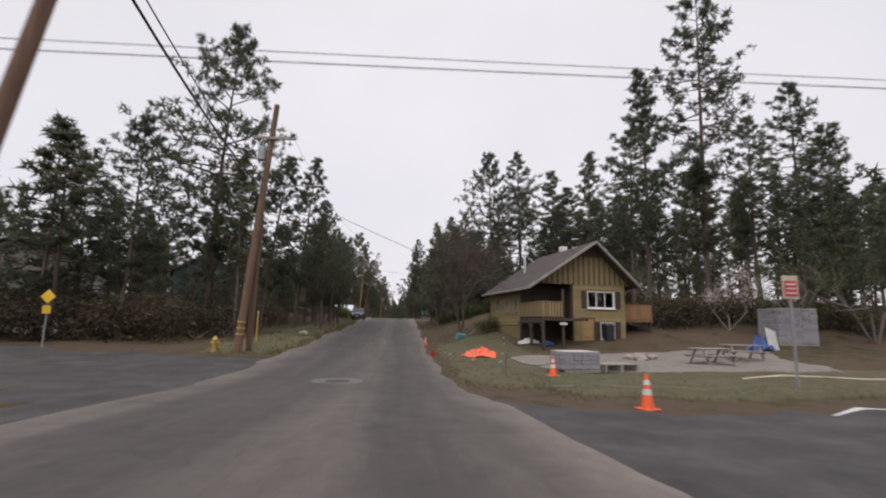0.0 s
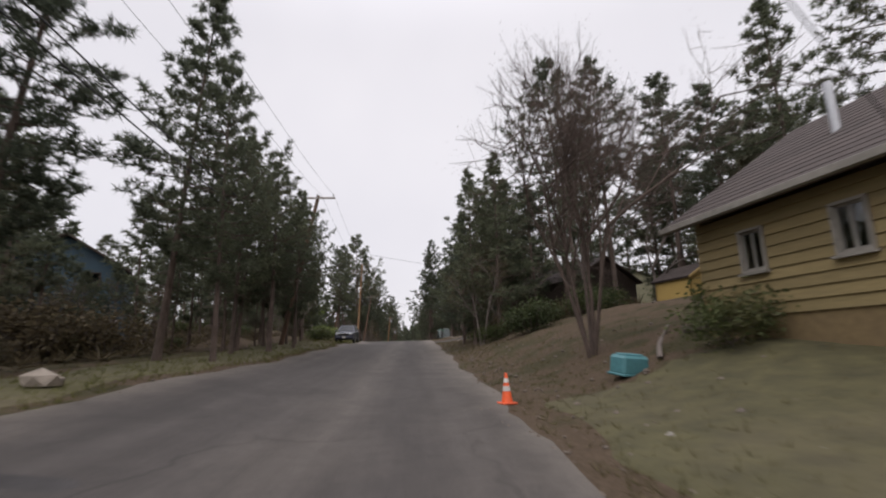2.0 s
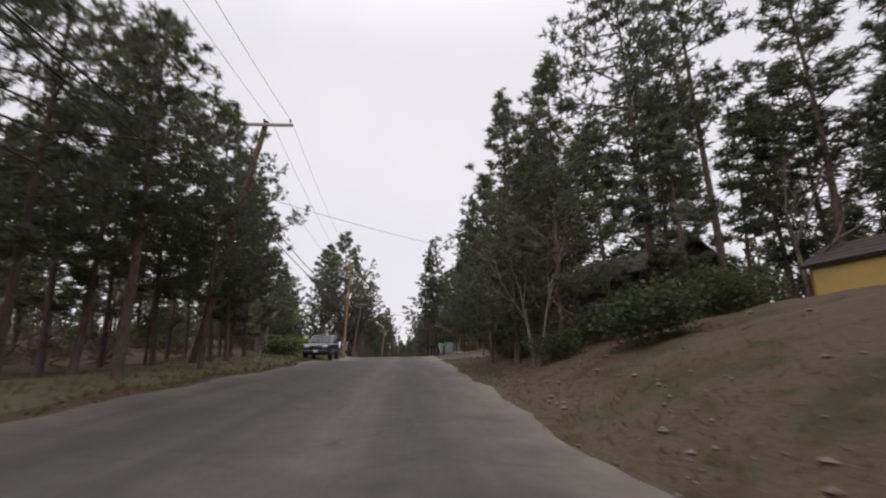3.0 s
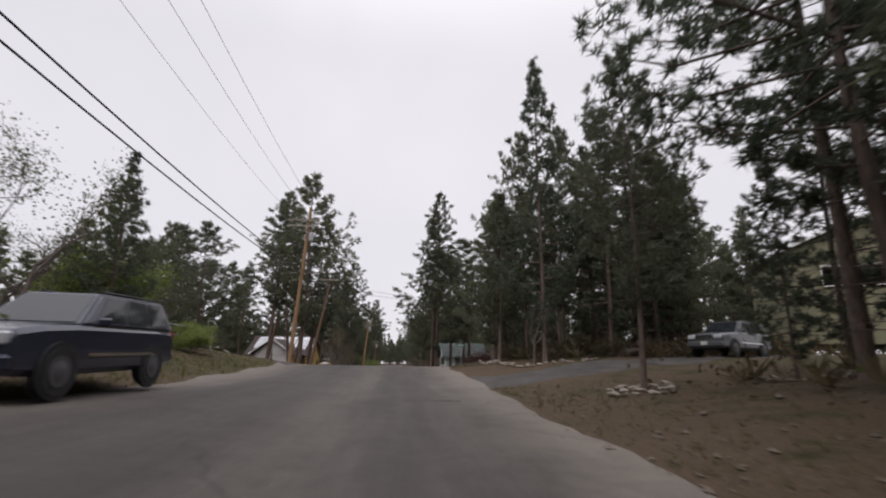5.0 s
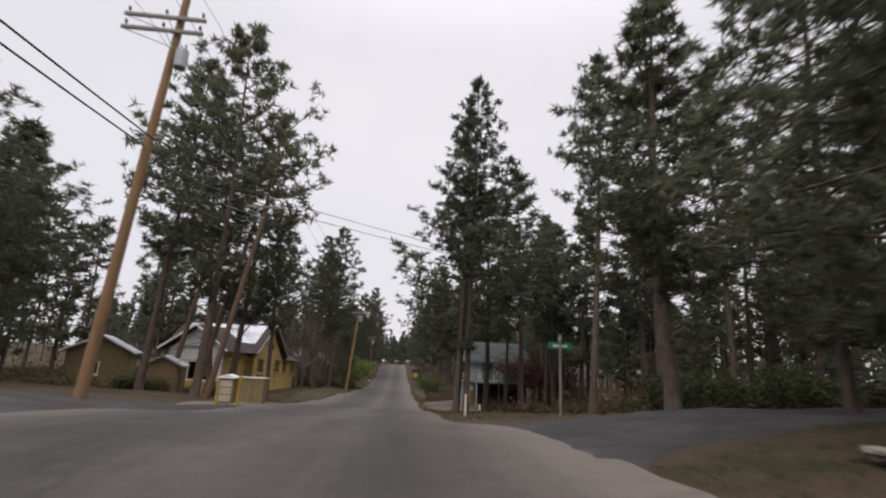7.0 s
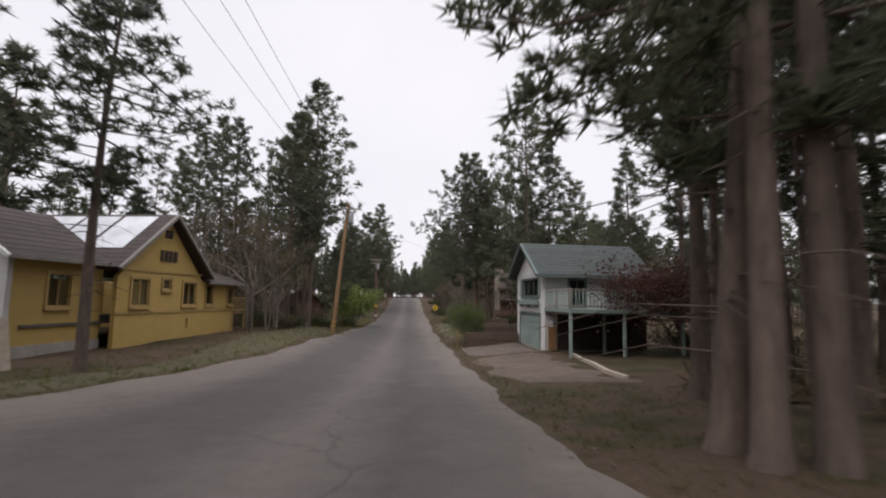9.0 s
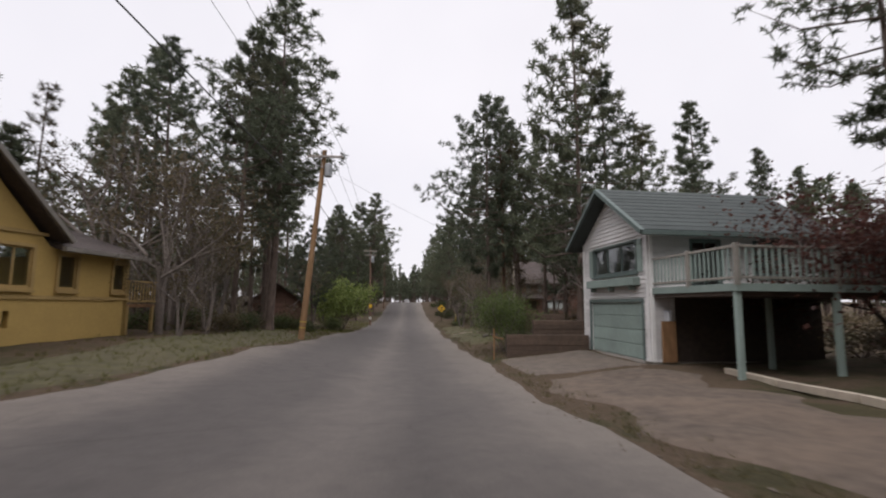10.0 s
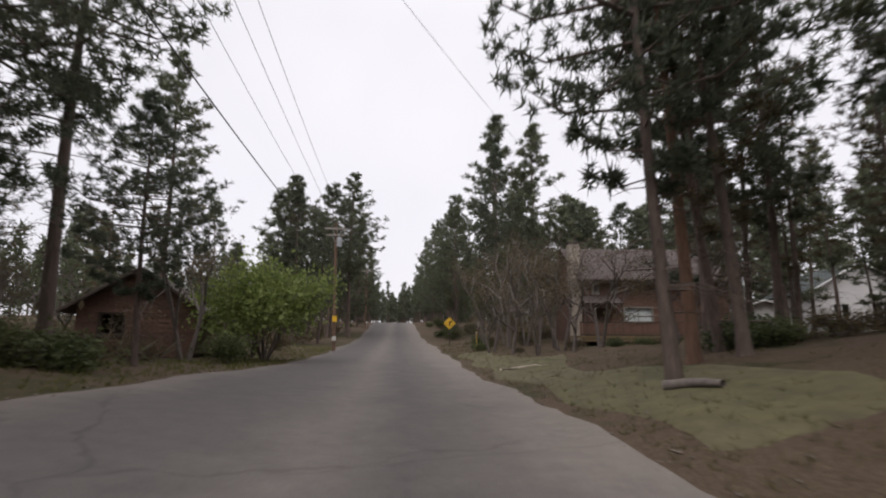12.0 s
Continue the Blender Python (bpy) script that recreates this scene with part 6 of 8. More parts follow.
def gravel(name, seed, n, spot, label, mat, s0, s1):
    """Loose small stones, each a rough eight-sided lump."""
    rng = np.random.default_rng(seed)
    base = np.array([(1, 0, 0), (-1, 0, 0), (0, 1, 0), (0, -1, 0), (0, 0, 0.7), (0, 0, -0.7)], float)
    tri = [(0, 2, 4), (2, 1, 4), (1, 3, 4), (3, 0, 4), (2, 0, 5), (1, 2, 5), (3, 1, 5), (0, 3, 5)]
    lumps = [(base * rng.uniform(0.6, 1.2, base.shape), tri) for _ in range(6)]
    spots = []
    while len(spots) < n:
        q = spot(rng)
        if q is not None:
            s = s0 + (s1 - s0) * rng.random() ** 4
            spots.append((np.array((q[0], q[1], ground_at(*q) + 0.25 * s + 0.01)), s))
    tagged(new(name, scatter(name, spots, lumps, [mat], rng)), label, "gravel", kind="stuff")


def shoulder(rng):
    y = rng.uniform(14, 190)
    l, r = road_edges(y)
    if (96 < y < 121) or (82 < y < 93):
        return None
    return (r + rng.normal() * 0.5 + 0.1, y) if rng.random() < 0.6 else (l + rng.normal() * 0.5, y)


gravel("litter", 17, 90, lambda r: (r.uniform(2.6, 9.0), r.uniform(23.5, 34)), "scraps of pale litter strewn over the verge", M_FASCIA, 0.02, 0.12)
M_PEBBLE = plain("brownish_pebbles", (0.16, 0.13, 0.105), 0.95, vary=0.35, scale=4, bumpy=0.4)
gravel("gravel", 15, 5000, shoulder, "loose pale gravel along the crumbling road edge", M_PEBBLE, 0.01, 0.05)
gravel("gravel", 16, 700, lambda r: (2.8 + abs(r.normal()) * 3, r.uniform(33, 75)), "loose stones on the bare dirt bank", M_PEBBLE, 0.02, 0.09)


# ---- poles and wires ----
M_POLE = plain("weathered_pole_wood", (0.135, 0.082, 0.055), 0.9, vary=0.3, scale=6, bumpy=0.5, dirt=(0.11, 0.075, 0.055), stretch=(1, 1, 0.12))
M_POLE_ORANGE = plain("new_pole_wood", (0.235, 0.138, 0.068), 0.85, vary=0.25, scale=6, bumpy=0.4, dirt=(0.2, 0.11, 0.06), stretch=(1, 1, 0.12))
M_GREYWOOD = plain("grey_weathered_wood", (0.27, 0.24, 0.21), 0.9, vary=0.25, scale=6, stretch=(1, 1, 0.2))
M_METAL = plain("grey_galvanised_metal", (0.36, 0.37, 0.38), 0.5, metal=0.6, vary=0.1, bumpy=0.05)
M_WIRE = plain("black_cable", (0.035, 0.035, 0.037), 0.7, vary=0.1, bumpy=0)
M_BAND = plain("yellow_reflector_band", (0.42, 0.28, 0.06), 0.5, vary=0.12)
M_ORANGE = plain("orange_plastic", (0.75, 0.11, 0.03), 0.5, vary=0.12, dirt=(0.4, 0.1, 0.05))
M_STRIPE = plain("pale_reflective_stripe", (0.58, 0.56, 0.53), 0.4, vary=0.08)
M_TARP = plain("orange_tarpaulin", (0.78, 0.13, 0.045), 0.55, vary=0.18, scale=4, bumpy=0.5, dirt=(0.5, 0.12, 0.06))
M_TEAL = plain("teal_plastic", (0.07, 0.20, 0.22), 0.5, vary=0.15)
M_BLUE = plain("blue_tarpaulin", (0.03, 0.07, 0.22), 0.6, vary=0.2)
M_REDP = plain("red_plastic", (0.42, 0.035, 0.03), 0.45, vary=0.12)
M_BLOCK = plain("grey_concrete_block", (0.27, 0.26, 0.275), 0.85, vary=0.15, scale=9, bumpy=0.4)
M_BLACK = plain("black_plastic", (0.02, 0.02, 0.022), 0.5, vary=0.1)
M_SIGNRED = plain("red_sign_paint", (0.45, 0.05, 0.05), 0.45, vary=0.08)
M_SIGNGREEN = plain("green_sign_paint", (0.03, 0.16, 0.08), 0.45, vary=0.06)
M_SIGNYELLOW = plain("yellow_sign_paint", (0.75, 0.45, 0.03), 0.45, vary=0.06)
M_PALEWOOD = plain("pale_cut_timber", (0.45, 0.38, 0.30), 0.85, vary=0.2, scale=6)


def aligned(a, b):
    a, b = Vector(a), Vector(b)
    return Matrix.Translation(a) @ (b - a).to_track_quat("Z", "Y").to_matrix().to_4x4()


def utility_pole(base, top, r, label, wood, arms=(), bands=(), can=None, lamp=None, prop=None, pins=3):
    """A timber pole from base (x, y) to top (x, y, z); arms: (height below the top, half length, sideways shift); bands: heights."""
    z = ground_at(*base)
    foot, head = Vector((base[0], base[1], z - 0.1)), Vector(top)
    ob = empty("utility_pole", Matrix.Translation(foot), label, "utility pole")
    axis = head - foot
    part("shaft", rod((0, 0, 0), axis, r, r * 0.68, 12), wood, ob)
    n = axis.normalized()
    for drop, half, shift in arms:
        c = axis - n * drop
        arm = part("crossarm", box(2 * half, 0.1, 0.12, bevel=0.008), M_GREYWOOD, ob, "weathered grey crossarm", Matrix.Translation(c + Vector((shift, -r - 0.02, 0))))
        for k in range(pins):
            x = -half + 0.12 + (2 * half - 0.24) * k / (pins - 1)
            part("insulator", lathe([(0.012, 0), (0.012, 0.1), (0.045, 0.1), (0.05, 0.14), (0.035, 0.17), (0.045, 0.2), (0.02, 0.23)], 8), M_BROWN, arm, "", Matrix.Translation((x, 0, 0.06)))
        for sx in (-1, 1):
            part("brace", rod((sx * half * 0.55 + shift, -r - 0.03, c.z - 0.04), (c.x, -r - 0.01, c.z - 0.6), 0.016, None, 5), M_METAL, ob)
    for hgt in bands:
        c = n * hgt
        part("band", lathe([(r * 1.06, -0.035), (r * 1.06, 0.035)], 12), M_BAND, ob, "yellow reflective band", aligned(c, c + n))
    if can:
        c = axis - n * can[0] + Vector((can[1], -0.05, 0))
        t = part("transformer", lathe([(0.17, -0.38), (0.2, -0.34), (0.2, 0.28), (0.17, 0.34), (0.06, 0.38)], 12), M_METAL, ob, "grey transformer can", Matrix.Translation(c))
        for sx in (-0.08, 0.08):
            part("bushing", rod((sx, 0, 0.36), (sx, 0, 0.52), 0.025, None, 6), M_BROWN, t)
    if lamp:
        end = Vector(lamp) - foot
        c = n * (end.z - 0.35)
        mid = c.lerp(end, 0.55) + Vector((0, 0, 0.16))
        v, f = [], []
        tube(v, f, [c, c.lerp(mid, 0.5) + Vector((0, 0, 0.05)), mid, end], [0.03, 0.03, 0.028, 0.026], 6)
        arm = new("lamp_arm", mesh_from("lamp_arm", v, f, [M_METAL], smooth=True))
        arm.parent = ob
        part("lamp_head", box(0.62, 0.22, 0.14, 0.28, 0, 0.0, bevel=0.05), M_METAL, arm, "grey cobra-head street lamp", Matrix.Translation(end))
    if prop:
        part("prop_pole", rod(Vector(prop) - foot, axis * 0.66, r * 0.8, r * 0.6, 10), wood, ob, "second pole leaning against the first")
    return ob


utility_pole((-7.7, 24.8), (-6.65, 24.7, 12.7), 0.2, "leaning reddish wooden utility pole with street lamp and yellow bands", M_POLE, [(1.9, 1.1, 0.2)], (1.0, 1.3, 1.6), (2.7, -0.36), (-4.5, 24.7, 8.4), (-7.35, 25.5, ground_at(-7.35, 25.5) - 0.1))
utility_pole((-8.4, 60.4), (-6.1, 60.0, 11.9), 0.17, "wooden utility pole with one crossarm above the pines", M_POLE, [(0.25, 1.25, 0.0)])
utility_pole((-8.2, 106.6), (-7.5, 106.6, 15.3), 0.17, "tall leaning wooden utility pole with double crossarms", M_POLE_ORANGE, [(1.2, 1.3, -0.4), (1.7, 1.3, -0.4)], (), (2.6, 0.34))
utility_pole((-8.3, 116.2), (-6.7, 116.2, 11.0), 0.15, "dark wooden utility pole with one crossarm at the corner", M_POLE, [(0.3, 0.95, 0.0)])
utility_pole((-11.3, 122.4), (-9.2, 122.4, 11.6), 0.18, "dark leaning utility pole with yellow bands at its foot", M_POLE, [(0.8, 0.9, 0.0)], (1.2, 1.5, 1.8))
utility_pole((-5.6, 154.0), (-4.75, 154.0, 9.6), 0.17, "leaning orange-brown wooden utility pole with a crossarm", M_POLE_ORANGE, [(0.4, 0.95, 0.1)], (0.7, 1.0), (1.1, 0.32))
pole_signed = utility_pole((-4.55, 187.0), (-4.75, 187.0, 8.3), 0.13, "thin utility pole with small signs", M_POLE, [(0.5, 0.8, 0.0), (1.0, 0.7, 0.0)], (), (1.5, 0.26))
for bz in (1.3, 1.75, 2.2):
    part("band", lathe([(0.225, -0.06), (0.225, 0.06)], 12), M_BAND, banded, "yellow reflective band", Matrix.Translation((-0.02, 0.1, bz)))
part("sign_plate", box(0.32, 0.02, 0.42, 0, -0.16, 2.4, bevel=0.004), M_SIGNYELLOW, pole_signed, "small yellow sign plate")
part("sign_plate", box(0.28, 0.02, 0.3, 0, -0.16, 1.0, bevel=0.004), M_STRIPE, pole_signed, "small pale sign plate")
utility_pole((-5.2, 232.0), (-5.2, 232.0, 10.5), 0.15, "distant wooden utility pole beside the road", M_POLE, [(0.4, 0.95, 0.0)])


def wire(a, b, sag, r, label="black overhead cable between the poles"):
    a, b = Vector(a), Vector(b)
    pts = [a.lerp(b, k / 14) - Vector((0, 0, sag * 4 * (k / 14) * (1 - k / 14))) for k in range(15)]
    v, f = [], []
    tube(v, f, pts, [r] * 15, 5)
    tagged(new("overhead_wire", mesh_from("overhead_wire", v, f, [M_WIRE], smooth=True)), label, "wire")


utility_pole((-8.3, 9.0), (-6.2, 9.0, 10.6), 0.2, "dark wooden utility pole at the near corner", M_POLE, [(0.5, 1.1, 0.0)], (), (2.3, 0.36))
for za, zb, xo, thick in ((9.3, 8.15, 0.0, 0.04), (9.6, 8.55, 0.12, 0.022)):
    wire((-5.6 + xo, -25, za + 0.4), (-6.4 + xo, 9.0, za), 0.5, thick)
    wire((-6.4 + xo, 9.0, za), (-7.1 + xo, 24.7, zb), 0.4, thick)
for za, zb, xo in ((7.85, 7.6, -0.15), (8.15, 7.75, 0.15)):
    wire((-7.05 + xo, 24.7, za), (-6.6 + xo, 60, zb), 0.75, 0.024)
for za, zb, xo in ((7.6, 9.5, -0.15), (7.85, 9.75, 0.1)):
    wire((-6.3 + xo, 60, za), (-7.7 + xo, 106.6, zb), 0.6, 0.026)
for sx in (-1.0, 0.2, 1.0):
    wire((-6.6 + sx, 24.7, 10.8), (-6.1 + sx * 1.1, 60, 11.9), 0.8, 0.008, "thin bare power line between the poles")
    wire((-6.1 + sx * 1.1, 60, 11.9), (-7.5 + sx * 1.15, 106.6, 14.2), 0.9, 0.008, "thin bare power line between the poles")
    wire((-7.5 + sx * 1.15, 106.6, 14.2), (-4.6 + sx * 0.8, 154, 9.6), 0.5, 0.009, "thin bare power line between the poles")
    wire((-4.6 + sx * 0.8, 154, 9.6), (-4.75 + sx * 0.7, 187, 8.0), 0.4, 0.009, "thin bare power line between the poles")
    wire((-4.75 + sx * 0.7, 187, 8.0), (-5.2 + sx * 0.9, 232, 10.3), 0.4, 0.009, "thin bare power line between the poles")
wire((-7.7, 106.6, 9.5), (-5.2, 154, 7.0), 0.6, 0.022)
wire((-5.2, 154, 7.0), (-4.7, 187, 5.6), 0.4, 0.02)
wire((-7.0, 24.7, 8.6), (8.45, 33.4, 3.75), 0.25, 0.014, "service wire sloping from the pole to the house")
wire((-28, 13.2, 8.3), (34, 12.8, 9.6), 0.1, 0.018, "thin power line high above the side street")
wire((-28, 13.4, 8.75), (34, 13.2, 10.1), 0.1, 0.014, "thin power line high above the side street")
wire((-6.1, 60, 8.4), (9.0, 74.0, 8.6), 0.35, 0.01, "service wire crossing above the road")
wire((-7.7, 106.6, 8.6), (24, 130, 9.6), 0.5, 0.012, "service wire crossing above the road")
wire((-7.7, 106.6, 9.0), (24, 131, 10.0), 0.5, 0.012, "service wire crossing above the road")
wire((-4.7, 154, 8.6), (11.5, 178.0, 6.2), 0.4, 0.006, "service wire crossing above the road")

# ---- pavements, drives and small paved things ----
M_APRON = plain("dirty_concrete", (0.098, 0.078, 0.062), 0.92, vary=0.3, scale=3, bumpy=0.5, dirt=(0.13, 0.1, 0.075))
M_SLAB = plain("worn_pale_concrete", (0.15, 0.132, 0.113), 0.92, vary=0.25, scale=3, bumpy=0.5, dirt=(0.17, 0.14, 0.11))
M_RING = plain("worn_concrete_ring", (0.10, 0.095, 0.09), 0.9, vary=0.2, scale=5)
sheet("concrete_apron", [(5.9 + 0.55 * k, 20.6 - 0.12 * k, 5.4 + 0.72 * k, 25.9 + 0.1 * k) for k in range(24)], M_SLAB, "pale cracked concrete driveway beside the house", "driveway", 0.05)
sheet("garage_apron", [(3.6, 143.3 + 0.62 * k, 7.95 - 0.03 * k, 143.6 + 0.62 * k) for k in range(10)], M_APRON, "dirty concrete apron before the garage", "driveway", 0.045)
M_GRAVEL = plain("pale_gravel_and_dirt", (0.09, 0.067, 0.05), 0.95, vary=0.4, scale=3, bumpy=0.6, dirt=(0.17, 0.12, 0.085))
sheet("gravel_patch", [(3.5 + 0.4 * math.sin(k), 131.5 + 0.75 * k, 7.6 + 0.5 * math.sin(1.7 * k), 131.0 + 0.85 * k) for k in range(16)], M_GRAVEL, "pale gravel patch on the dirt beside the road", "ground", 0.035)
M_LAWN = plain("short_lawn_and_dirt", (0.068, 0.06, 0.024), 0.95, vary=0.35, scale=2.2, bumpy=0.7, dirt=(0.10, 0.078, 0.048))
sheet("lawn", [(4.2 + 0.9 * k, 11.6 + 0.3 * math.sin(k), 4.6 + 0.9 * k, 19.6 + 0.25 * math.sin(1.3 * k)) for k in range(26)], M_LAWN, "thin green lawn with bare dirt patches", "lawn", 0.035)
sheet("grass_strip", [(-8.9 - 0.3 * math.sin(0.4 * k), 124 + k, float(road_edges(124 + k)[0]) - 0.35 - 0.15 * math.sin(k), 124 + k) for k in range(34)], M_LAWN, "green grass strip along the road edge", "grass strip", 0.03)
sheet("grass_strip", [(-9.6 - 0.3 * math.sin(0.4 * k), 24.5 + k, float(road_edges(24.5 + k)[0]) - 0.5 - 0.15 * math.sin(k), 24.5 + k) for k in range(46)], M_LAWN, "green grass strip along the road edge", "grass strip", 0.03)
sheet("grass_strip", [(float(road_edges(14 + k)[1]) + 0.55 + 0.2 * math.sin(1.3 * k), 14 + k, 5.8 + 0.12 * k + 0.4 * math.sin(k), 14 + k) for k in range(24)], M_LAWN, "thin olive grass and dirt on the verge", "grass strip", 0.03)
sheet("grass_strip", [(float(road_edges(156 + k)[1]) + 0.5 + 0.2 * math.sin(k), 156 + k, 6.2 + 0.8 * math.sin(0.5 * k), 156 + k) for k in range(28)], M_LAWN, "thin olive grass beside the road", "grass strip", 0.03)
M_PATCH = asphalt_material("fresh_asphalt_patch", (0.042, 0.039, 0.039), (0.2, 0.2, 0.2), None, None)
sheet("asphalt_patch", [(0.2, 77.2, 1.8, 77.0), (0.15, 78.2, 1.85, 78.1), (0.25, 79.3, 1.75, 79.2)], M_PATCH, "dark newer asphalt patch in the road", "patch", 0.042)
sheet("asphalt_patch", [(-4.6, 30.2, -2.6, 29.6), (-4.7, 31.6, -2.4, 31.4), (-4.4, 33.0, -2.9, 33.0)], M_PATCH, "dark newer asphalt patch in the road", "patch", 0.042)
sheet("asphalt_patch", [(-5.4, 112.4, -2.0, 111.8), (-5.6, 113.6, -1.8, 113.2)], M_PATCH, "dark newer asphalt patch in the road", "patch", 0.042)
sheet("asphalt_patch", [(-6.0, 119.6, -3.4, 119.0), (-6.1, 121.2, -3.0, 120.9)], M_PATCH, "dark newer asphalt patch in the road", "patch", 0.042)
sheet("road_marking", [(8.2, 8.85, 8.25, 8.98), (9.4, 9.3, 9.45, 9.43), (11.4, 9.6, 11.45, 9.73)], M_STRIPE, "worn white line at the street edge", "road marking", 0.05)


def manhole(x, y):
    ob = empty("manhole", pose(x, y, ground_at(x, y) + 0.035), "round iron manhole cover in a pale concrete ring", "manhole")
    part("collar", lathe([(0.78, -0.03), (0.78, 0.012), (0.4, 0.014)], 28), M_RING, ob, "pale concrete ring")
    part("cover", lathe([(0.36, -0.02), (0.36, 0.024), (0.3, 0.02)], 24), M_BROWN, ob, "dark iron cover")


manhole(-1.7, 15.2)


# ---- by the first corner ----
def cone(x, y, h=0.72, lean=0.0):
    s = h / 0.72
    ob = empty("traffic_cone", pose(x, y, ground_at(x, y) + 0.012, lean, lean * 0.5, 15) @ Matrix.Diagonal((s, s, s, 1)), "orange traffic cone with two pale bands", "cone", "cones along the verge")
    part("base", box(0.38, 0.38, 0.04, 0, 0, 0.02, bevel=0.012), M_ORANGE, ob)
    part("body", lathe([(0.135, 0.04), (0.03, 0.72), (0.02, 0.72)], 16), M_ORANGE, ob)
    for a, b in ((0.3, 0.42), (0.5, 0.6)):
        ra, rb = 0.135 - 0.105 * (a - 0.04) / 0.68 + 0.003, 0.135 - 0.105 * (b - 0.04) / 0.68 + 0.003
        part("stripe", lathe([(ra, a), (rb, b)], 16), M_STRIPE, ob, "pale reflective stripe")


for cx, cy, ch in ((5.2, 9.8, 0.72), (5.8, 17.7, 0.72), (4.0, 24.9, 0.45), (2.2, 36.7, 0.6), (30, 24, 0.72)):
    cone(cx, cy, ch, 2.0 if ch < 0.6 else 0.0)


def crumpled(name, x, y, sx, sy, h, material, label, category, seed, n=26):
    """A heaped sheet with folds, lying on the ground."""
    rng = np.random.default_rng(seed)
    ph = rng.uniform(0, 6.28, 8)
    v, f = [], []
    for j in range(n):
        for i in range(n):
            u, w = i / (n - 1) * 2 - 1, j / (n - 1) * 2 - 1
            r = math.hypot(u, w)
            a = math.atan2(w, u)
            edge = 0.84 + 0.07 * math.sin(3 * a + ph[0]) + 0.07 * math.sin(7 * a + ph[1]) + 0.05 * math.sin(13 * a + ph[5])
            k = edge / max(abs(math.cos(a)), abs(math.sin(a)), 0.01) * max(abs(u), abs(w)) / max(r, 0.01)
            px, py = x + u * k * sx * 0.5, y + w * k * sy * 0.5
            dome = max(0.0, 1 - r * r * 0.8)
            fold = 0.10 * math.sin(7 * u + 3 * w + ph[2]) + 0.08 * math.sin(11 * w - 4 * u + ph[3]) + 0.05 * math.sin(19 * u + 13 * w + ph[4])
            v.append((px, py, ground_at(px, py) + 0.03 + h * dome * (0.62 + 2.6 * fold + 0.16 * rng.normal()) + 0.02 * abs(math.sin(9 * a)) + 0.02 * rng.random()))
    for j in range(n - 1):
        for i in range(n - 1):
            a = j * n + i
            f.append((a, a + 1, a + n + 1, a + n))
    tagged(new(name, mesh_from(name, v, f, [material], smooth=False)), label, category)


crumpled("tarpaulin", 4.65, 26.7, 2.0, 2.0, 0.42, M_TARP, "crumpled bright orange tarpaulin heap on the verge", "tarpaulin", 4)
crumpled("tarpaulin", 9.3, 29.6, 1.0, 0.8, 0.25, M_BLUE, "small crumpled blue tarpaulin by the porch", "tarpaulin", 5, 16)
crumpled("plastic_sheet", 8.4, 30.6, 1.5, 1.0, 0.2, M_STRIPE, "crumpled pale plastic sheet by the porch", "sheet", 6, 16)


def bucket(x, y):
    ob = empty("bucket", pose(x, y, ground_at(x, y), 4, 0, 0) @ Matrix.Diagonal((0.7, 0.7, 0.7, 1)), "red plastic bucket standing on the verge", "bucket")
    part("body", lathe([(0.15, 0), (0.19, 0.38), (0.2, 0.38), (0.2, 0.41), (0.18, 0.41), (0.14, 0.03)], 16), M_REDP, ob)
    v, f = [], []
    tube(v, f, [(0.2 * math.cos(a), -0.06, 0.38 + 0.15 * math.sin(a)) for a in np.linspace(0, math.pi, 9)], [0.006] * 9, 5)
    h = new("handle", mesh_from("handle", v, f, [M_METAL]))
    h.parent = ob


bucket(2.1, 27.7)
tub = empty("plastic_tub", pose(4.9, 37.0, ground_at(4.9, 37.0) - 0.03, 6, 4, 20) @ Matrix.Diagonal((0.75, 0.75, 0.78, 1)), "teal plastic tub lying upside down on the bank", "tub")
part("body", box(0.95, 0.6, 0.52, 0, 0, 0.3, bevel=0.07), M_TEAL, tub)
part("rim", box(1.02, 0.67, 0.07, 0, 0, 0.05, bevel=0.02), M_TEAL, tub)
part("ridge", box(0.7, 0.36, 0.05, 0, 0, 0.58, bevel=0.015), M_TEAL, tub)

v, f = [], []
tube(v, f, [(4.1, 17.9, ground_at(4.1, 17.9) - 0.05), (4.06, 17.9, 0.2), (4.16, 17.9, 0.62), (4.34, 17.9, 0.9)], [0.035, 0.03, 0.028, 0.024], 7)
tagged(new("stake", mesh_from("stake", v, f, [M_TWIG], smooth=True)), "crooked wooden stake stuck in the verge", "stake")
wire((4.1, 17.9, 0.35), (5.75, 17.75, 0.12), 0.18, 0.012, "slack rope from the stake to the cone")


